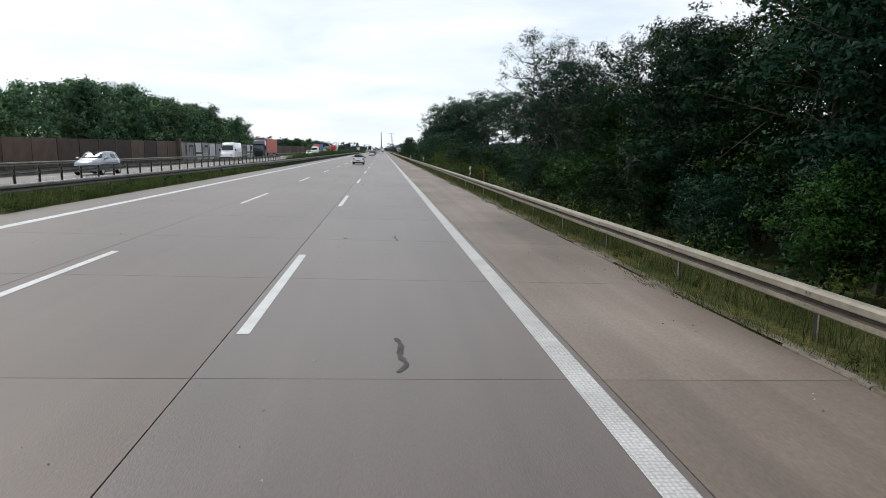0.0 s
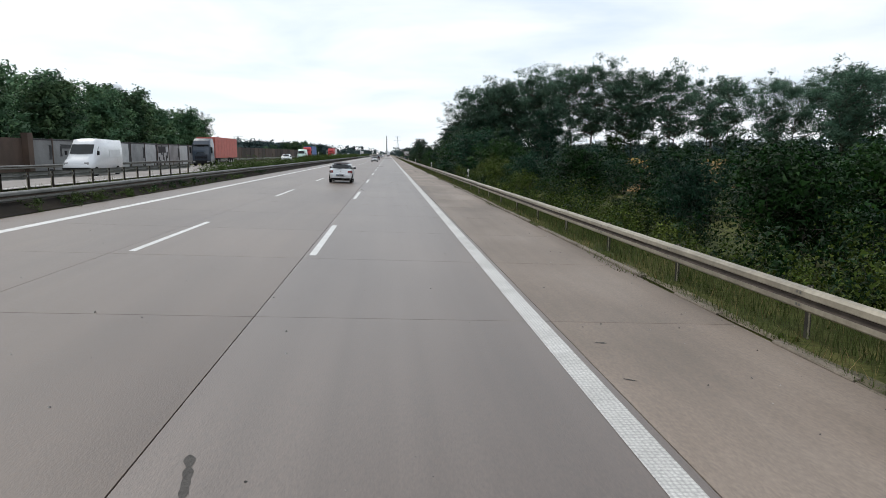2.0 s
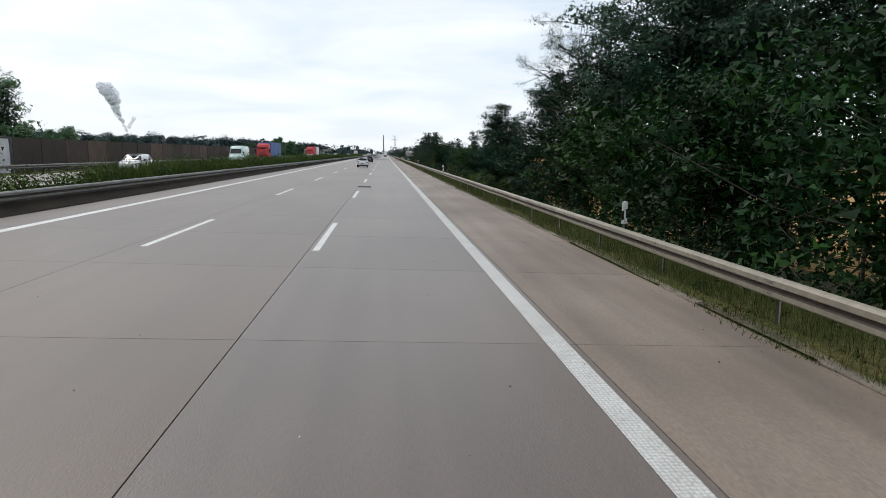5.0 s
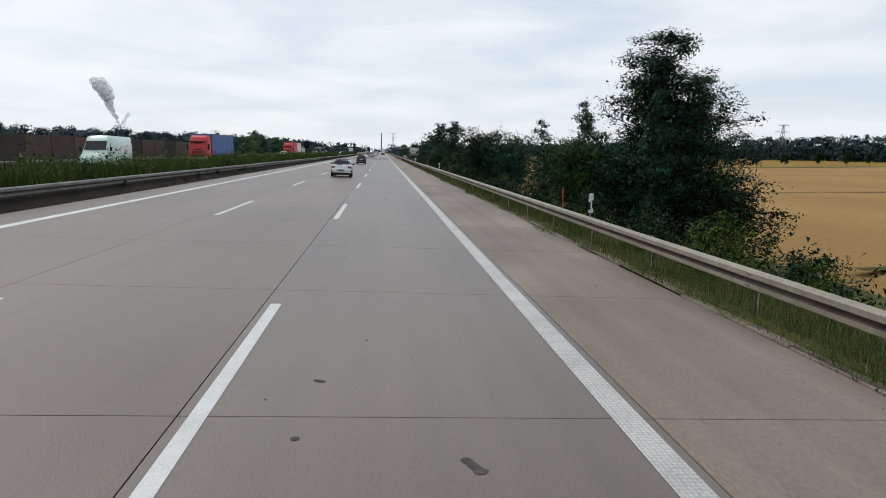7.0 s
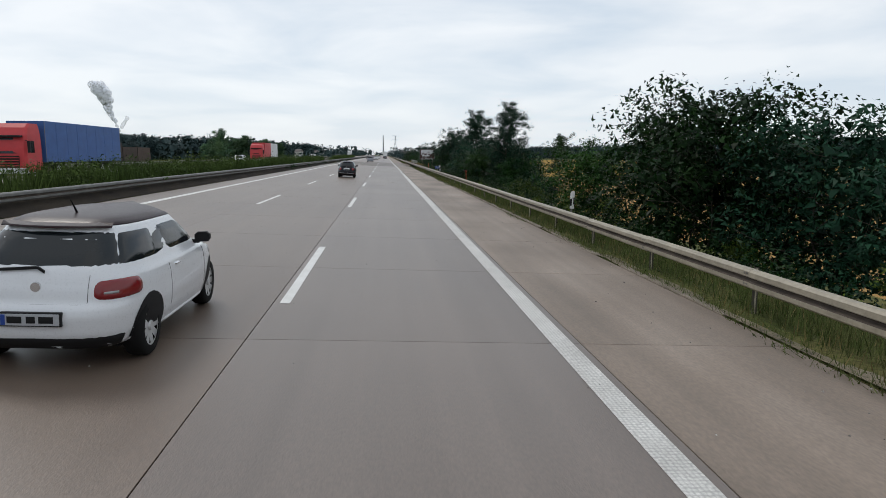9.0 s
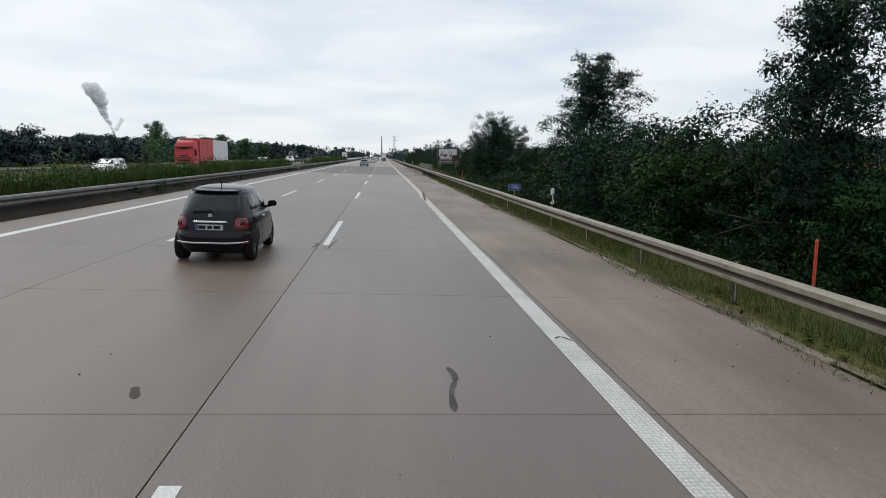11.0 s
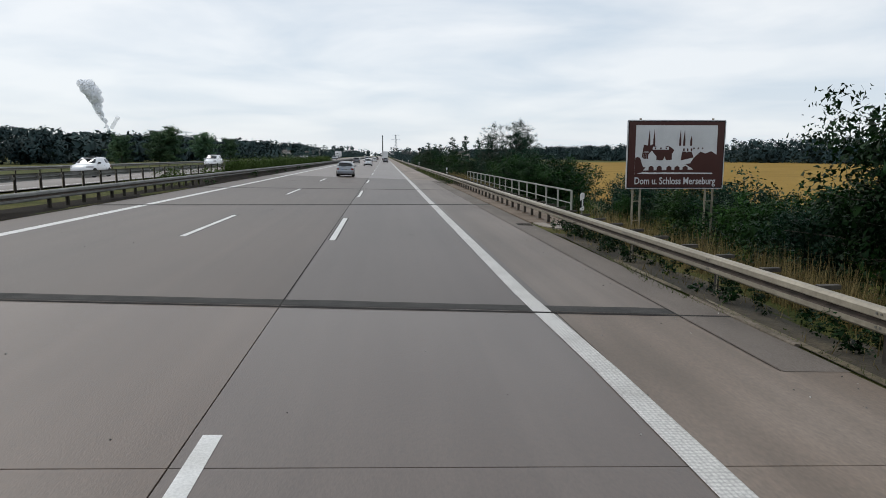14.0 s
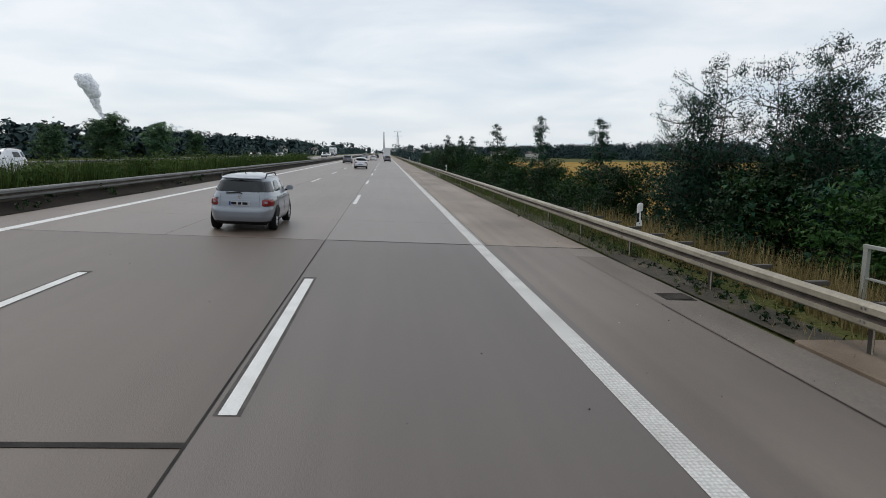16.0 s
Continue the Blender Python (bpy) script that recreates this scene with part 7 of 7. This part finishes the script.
truck("articulated lorry with dark cab and faded coral curtain sides", on_opp(-23.9, 142.0), "truck_cab_dark", "truck_coral")
truck("red lorry with a blue trailer", on_opp(-23.9, 262.0), "truck_red", "truck_blue")
truck("red lorry with red and white box sections", on_opp(-23.9, 350.0), "truck_red", "truck_red", "truck_white", 0.44, 15.9, True)
truck("white lorry far ahead in the driving lane", on_road(1.8, 640), "truck_white", "truck_white")
truck("white lorry on the distant opposite carriageway", on_opp(-23.9, 700), "truck_white", "truck_white")


def van(label, m, paint):
    v = thing("van", label, "van", m=m)
    rings = []
    for y, zb, zt, w, wt in ((-3.0, 0.40, 2.50, 0.92, 0.86), (-2.9, 0.34, 2.62, 0.98, 0.88), (0.6, 0.32, 2.66, 1.0, 0.88), (1.05, 0.32, 2.60, 1.0, 0.86), (1.45, 0.32, 2.20, 1.0, 0.84), (2.0, 0.32, 1.55, 1.0, 0.86), (2.25, 0.32, 1.30, 0.99, 0.86), (2.75, 0.34, 1.10, 0.95, 0.80), (2.95, 0.40, 0.85, 0.85, 0.7)):
        rings.append(body_ring(y, zb, zt, w, wt, 0.05))
    part("body", loft(rings, close=True), M[paint], v, smooth=True)
    part("windscreen", loft([[(x, 2.12 - abs(x) * 0.12, 1.60) for x in (-0.8, -0.4, 0, 0.4, 0.8)], [(x, 1.60 - abs(x) * 0.1, 2.27) for x in (-0.76, -0.4, 0, 0.4, 0.76)]]), M["glass"], v)
    for s in (-1, 1):
        part("side_window", loft([[(s * 0.995, 0.75, 1.45), (s * 0.985, 1.75, 1.45)], [(s * 0.93, 0.75, 2.1), (s * 0.93, 1.35, 2.1)]]), M["glass"], v)
        part("side_stripe", box(s * 0.995 - 0.012, s * 0.995 + 0.012, -2.4, -0.4, 1.35, 1.9), M["truck_white"], v)
        part("head_lamp", box(s * 0.7 - 0.15, s * 0.7 + 0.15, 2.72, 2.93, 0.82, 1.0, 0.04), M["lamp_clear"], v)
        part("mirror", box(s * 1.12 - 0.08, s * 1.12 + 0.08, 1.75, 1.88, 1.5, 1.8, 0.03), M["black"], v)
        for y in (-1.9, 1.95):
            wheel(v, s * 0.9, y, 0.34, 0.22, M["alloy"], 6, s)
    part("bumper", box(-0.92, 0.92, 2.7, 3.0, 0.34, 0.62, 0.04), M["black"], v)
    return v


van("pale mint delivery van on the opposite carriageway", on_opp(-20.3, 222.0), "car_mint")
van("white van on the opposite carriageway", on_opp(-20.3, 100.0), "car_white")

# ---- marks on the road ----
for pts, w in ((((1.90, 17.68), (2.0, 17.66), (1.96, 17.45), (1.97, 17.2), (2.02, 17.0), (2.0, 16.7)), 0.045), (((0.70, 17.1), (0.75, 16.95)), 0.10), (((3.86, 19.9), (3.98, 19.7), (3.92, 19.66)), 0.05), (((5.2, 19.5), (5.36, 19.44)), 0.05),
               (((4.16, 55.9), (4.3, 55.85)), 0.07), (((4.04, 54.55), (4.16, 54.48)), 0.03), (((3.57, 57.3), (3.62, 57.1)), 0.06), (((3.74, 81.5), (3.82, 81.3), (3.72, 81.35)), 0.04), (((3.92, 79.5), (3.98, 79.46)), 0.03), (((1.86, 76.98), (1.95, 77.0)), 0.05),
               (((0.18, 52.8), (0.25, 52.5), (0.32, 52.1)), 0.07), (((5.5, 104.5), (5.66, 104.3)), 0.03), (((1.80, 8.2), (1.86, 7.9), (1.84, 7.5), (1.90, 7.2), (1.80, 6.95)), 0.07), (((0.39, 42.55), (0.43, 42.3), (0.37, 42.0), (0.41, 41.8)), 0.06), (((2.02, 41.1), (2.14, 41.0), (2.24, 40.85), (2.2, 40.95)), 0.10),
               (((4.12, 45.4), (4.02, 45.1), (4.08, 44.8)), 0.06), (((3.98, 44.1), (4.1, 43.8)), 0.05), (((0.05, 89.1), (0.0, 88.7), (0.05, 88.3), (0.16, 87.9), (0.14, 87.5)), 0.06), (((1.84, 102.7), (1.98, 102.6), (1.99, 102.1)), 0.05),
               (((1.86, 100.0), (1.94, 100.1), (2.04, 99.95)), 0.09), (((1.63, 162.75), (1.68, 162.6), (1.62, 162.5)), 0.07), (((2.03, 163.3), (1.96, 162.9), (1.9, 162.4)), 0.05), (((2.10, 171.5), (2.15, 171.4), (2.22, 171.25)), 0.09),
               (((0.84, 173.15), (0.96, 173.1)), 0.07), (((0.81, 171.85), (0.86, 171.8)), 0.06), (((4.02, 199.5), (4.09, 199.35), (4.2, 199.2)), 0.05), (((1.56, 198.65), (1.62, 198.2), (1.64, 197.7)), 0.05),
               (((-0.8, 250.4), (-0.72, 250.6), (-0.66, 250.5), (-0.6, 250.7)), 0.05), (((2.08, 268.85), (2.13, 268.5), (2.05, 268.1), (2.03, 267.6)), 0.07), (((3.56, 270.0), (3.66, 270.1), (3.76, 269.9)), 0.05), (((-0.26, 278.6), (-0.2, 278.3), (-0.28, 277.8)), 0.075),
               (((0.21, 279.2), (0.17, 278.8), (0.13, 278.2), (0.10, 277.6)), 0.05), (((1.75, 304.45), (1.85, 304.4), (1.96, 304.45)), 0.06), (((3.92, 307.0), (3.96, 305.5), (3.95, 304.4), (3.90, 303.0)), 0.08), (((3.99, 304.6), (4.06, 304.4), (4.0, 304.2)), 0.11),
               (((2.12, 327.6), (2.2, 327.75), (2.32, 327.75), (2.42, 327.62)), 0.05), (((2.0, 351.95), (2.2, 351.9)), 0.09), (((4.08, 316.9), (4.18, 316.82)), 0.06), (((1.4, 290.2), (1.5, 290.0)), 0.06), (((0.5, 183.4), (0.62, 183.2)), 0.05),
               (((-0.9, 268.2), (-0.8, 267.9)), 0.10), (((4.4, 290.4), (4.9, 290.2)), 0.05), (((5.0, 257.0), (5.6, 256.8)), 0.06)):
    part("tar_seal", ribbon(pts, w, 0), M["tar"], road)
# tyre scuffs across the edge line
for k in range(5):
    part("tyre_scuff", ribbon(((3.98 - 0.05 * k, 304.5 - 0.5 * k), (3.86 - 0.05 * k, 301.5 - 0.5 * k), (3.72 - 0.04 * k, 298.6 - 0.4 * k), (3.64 - 0.03 * k, 296.2)), 0.035, 0, 0.007), M["tar"], road)
ob = part_mesh("asphalt_patch", mesh_from("asphalt_patch", [(x, y, road_z(x) + 0.004) for x, y in ((-0.2, 162.42), (0.68, 162.40), (0.58, 164.25), (-0.24, 164.18))], [(0, 1, 2, 3)], M["patch"]), road, label="dark rectangular asphalt repair")
for x, y, s, mt in ((-0.68, 325.73, 0.09, "galv_dark"), (-0.50, 195.7, 0.045, "white"), (-2.6, 36.5, 0.03, "white")):
    lit = thing("litter", "small crumpled scrap of litter lying on the concrete", "litter", m=pose(x, y, road_z(x) + 0.004, 0, 0, 40 * y))
    part("scrap", loft([[(s * a, s * b, s * 0.2 * abs(math.sin(5 * a + 7 * b + i)) + 0.004 * i) for a, b in ((-1, -0.5), (-0.3, -0.7), (0.6, -0.4), (1, 0.1), (0.5, 0.6), (-0.4, 0.5), (-0.9, 0.2))] for i in (0, 1)], close=True), M[mt], lit)
# loose grit and small pale chips lying on the lanes
gr = np.random.RandomState(77)
gq = []
for i in range(2600):
    x, y, s = gr.uniform(-8.5, 6.4), gr.uniform(4, 400), gr.uniform(0.006, 0.02)
    if gr.rand() < 0.4:
        x = 5.2 + 1.3 * gr.rand()
    b = [np.array([x + s * math.cos(a), y + s * math.sin(a), road_z(x) + 0.001]) for a in gr.uniform(0, 1) + np.array([0, 2.1, 4.2])]
    t_ = np.array([x, y, road_z(x) + s * 0.9])
    gq += [(b[0], b[1], t_), (b[1], b[2], t_), (b[2], b[0], t_)]
tagged(new("road_grit", tris_mesh("road_grit", np.array(gq), M["grit"])), "loose dark and pale grit scattered on the concrete", "grit", kind="stuff")
# low concrete edging along the shoulder, sunk and shifted here and there
kerb = thing("edging", "low weathered concrete edging between shoulder and verge", "kerb", kind="structure")
bm = loft([[(-0.06, y, -0.15), (-0.06, y, 0.012), (-0.045, y, 0.028), (0.05, y, 0.03), (0.065, y, 0.015), (0.065, y, -0.15)] for y in (0.012, 1.488)], close=True)
km_ = bpy.data.meshes.new("kerb_stone")
bm.to_mesh(km_)
bm.free()
km_.materials.append(M["kerb"])
er = random.Random(9)
for i in range(228):
    y = 2 + 1.5 * i
    if er.random() < (0.05 if 62 < y < 106 or 236 < y < 262 else 0.34):
        continue
    part_mesh("kerb_stone", km_, kerb, pose(6.60 + er.uniform(-0.012, 0.012), y, road_z(6.6) + er.uniform(-0.008, 0.012) + (0.025 if 60 < y < 108 or 234 < y < 264 else 0.0), er.uniform(-0.5, 0.5), er.uniform(-4, 4), er.uniform(-0.6, 0.6)))

# ---- pylons, chimney, plume, far buildings ----


def pylon(x, y, h, s=1.0):
    p = thing("pylon", "grey lattice electricity pylon", "pylon", "electricity pylons", m=pose(x, y, ground_z(x, y), 0, 0, 20))
    bm = bmesh.new()
    leg = lambda f: 3.2 * s * (1 - f) ** 1.3 + 0.5 * s
    lv = [0, 0.18, 0.34, 0.48, 0.6, 0.72, 0.84, 1.0]
    for a, b in zip(lv, lv[1:]):
        A = [Vector((sx * leg(a), sy * leg(a), a * h)) for sx, sy in ((-1, -1), (1, -1), (1, 1), (-1, 1))]
        B = [Vector((sx * leg(b), sy * leg(b), b * h)) for sx, sy in ((-1, -1), (1, -1), (1, 1), (-1, 1))]
        for i in range(4):
            add_tube(bm, A[i], B[i], 0.12 * s, 0.12 * s, 4)
            add_tube(bm, A[i], B[(i + 1) % 4], 0.08 * s, 0.08 * s, 4)
            add_tube(bm, A[(i + 1) % 4], B[i], 0.08 * s, 0.08 * s, 4)
    part("mast", bm, M["pylon"], p)
    for z, w in ((0.80, 9.0), (0.985, 7.0)):
        bm = bmesh.new()
        for sx in (-1, 1):
            add_tube(bm, (0, 0, z * h), (sx * w * s, 0, z * h), 0.16 * s, 0.10 * s, 4)
            add_tube(bm, (0, 0, z * h + 1.2 * s), (sx * w * s, 0, z * h), 0.12 * s, 0.08 * s, 4)
            for k in (0.4, 0.95):
                add_tube(bm, (sx * w * s * k, 0, z * h), (sx * w * s * k, 0, z * h - 1.6 * s), 0.07 * s, 0.07 * s, 4)
        part("cross_arm", bm, M["pylon"], p)


for x, y, h, s in ((291, 630, 26, 0.9), (140, 972, 31, 1.1), (24, 1600, 44, 1.0), (-260, 1250, 34, 1.2), (-420, 1100, 32, 1.1)):
    pylon(x, y, h, s)
ch = thing("chimney", "slim dark factory chimney on the horizon", "chimney", m=pose(-2.5, 2460, -2))
part("shaft", tube((0, 0, 0), (0, 0, 66), 2.2, 1.3, 16), M["chimney"], ch)
part("rim", tube((0, 0, 66), (0, 0, 67.2), 1.5, 1.5, 16), M["pylon"], ch)

hr_ = random.Random(23)
for i in range(26):
    x = hr_.choice((-1, -1, 1)) * hr_.uniform(36, 330) - 40
    y = hr_.uniform(1150, 1420)
    w, d, h = hr_.uniform(9, 24), hr_.uniform(8, 12), hr_.uniform(5, 9)
    hs = thing("house", "pale rendered building with a tiled roof far ahead", "house", "distant town", m=pose(x, y, ground_z(x, y) - 0.2, 0, 0, hr_.uniform(-30, 30)))
    part("wall", box(-w / 2, w / 2, -d / 2, d / 2, 0, h), M["facade"], hs)
    bm = loft([[(-w / 2 - 0.4, -d / 2 - 0.4, h), (-w / 2 - 0.4, 0, h + d * 0.38), (-w / 2 - 0.4, d / 2 + 0.4, h)], [(w / 2 + 0.4, -d / 2 - 0.4, h), (w / 2 + 0.4, 0, h + d * 0.38), (w / 2 + 0.4, d / 2 + 0.4, h)]], close=True)
    part("roof", bm, M["roof"], hs)
    for k in range(int(w // 3)):
        for lv_ in range(int(h // 3)):
            xx = -w / 2 + 1.5 + 3 * k
            part("window", box(xx - 0.6, xx + 0.6, -d / 2 - 0.03, -d / 2 + 0.05, 0.9 + 3 * lv_, 2.3 + 3 * lv_), M["glass"], hs)
house = thing("house", "white flat-roofed building beside the motorway", "house", m=pose(22, 640, -2.6, 0, 0, 8))
part("wall", box(-4, 4, -4, 4, 0, 5.2), M["truck_white"], house)
part("roof", box(-4.3, 4.3, -4.3, 4.3, 5.2, 5.5), M["pylon"], house)
for k in (-2, 0, 2):
    part("window", box(k - 0.6, k + 0.6, -4.04, -3.96, 1.6, 3.0), M["glass"], house)

# steam rising from a distant plant
steam_mat = bpy.data.materials.new("grey_steam")
steam_mat.use_nodes = True
sn, sl = steam_mat.node_tree.nodes, steam_mat.node_tree.links
sn.clear()
s_out, s_mix, s_tl, s_df = sn.new("ShaderNodeOutputMaterial"), sn.new("ShaderNodeMixShader"), sn.new("ShaderNodeBsdfTranslucent"), sn.new("ShaderNodeBsdfDiffuse")
s_df.inputs[0].default_value = s_tl.inputs[0].default_value = (0.95, 0.96, 0.98, 1)
s_mix.inputs[0].default_value = 0.6
sl.new(s_df.outputs[0], s_mix.inputs[1])
sl.new(s_tl.outputs[0], s_mix.inputs[2])
s_tr, s_thin = sn.new("ShaderNodeBsdfTransparent"), sn.new("ShaderNodeMixShader")
s_thin.inputs[0].default_value = 0.58
sl.new(s_tr.outputs[0], s_thin.inputs[1])
sl.new(s_mix.outputs[0], s_thin.inputs[2])
sl.new(s_thin.outputs[0], s_out.inputs[0])
bm = bmesh.new()
sr = random.Random(4)
for i in range(46):
    f = i / 45
    r = 3.5 + 9 * f + (9 * math.exp(-((f - 0.86) / 0.16) ** 2))
    for k in range(1 if f < 0.35 else 3):
        a = sr.uniform(0, 2 * math.pi)
        q = r * (0.2 if f < 0.35 else 0.75)
        c = Vector((-70 * f ** 2.0 + 6 * math.sin(f * 9) + q * math.cos(a), q * math.sin(a), 10 + 205 * f + sr.uniform(-4, 4)))
        bmesh.ops.create_icosphere(bm, subdivisions=2, radius=r * sr.uniform(0.55, 1.0), matrix=Matrix.Translation(c) @ Matrix.Diagonal((1, 1, sr.uniform(0.7, 1.1), 1)))
for k in range(5):
    bmesh.ops.create_icosphere(bm, subdivisions=2, radius=sr.uniform(4, 8), matrix=Matrix.Translation((14 + 5 * k, 0, 62 + 9 * k + sr.uniform(-4, 4))))
me = bpy.data.meshes.new("steam_plume")
bm.to_mesh(me)
bm.free()
me.materials.append(steam_mat)
me.polygons.foreach_set("use_smooth", [True] * len(me.polygons))
plume = tagged(new("steam_plume", me), "pale grey steam plume rising from a distant plant", "steam", kind="stuff")
plume.matrix_world = Matrix.Translation((-1400, 3900, 50)) @ Matrix.Diagonal((1.45, 1.45, 1.45, 1))
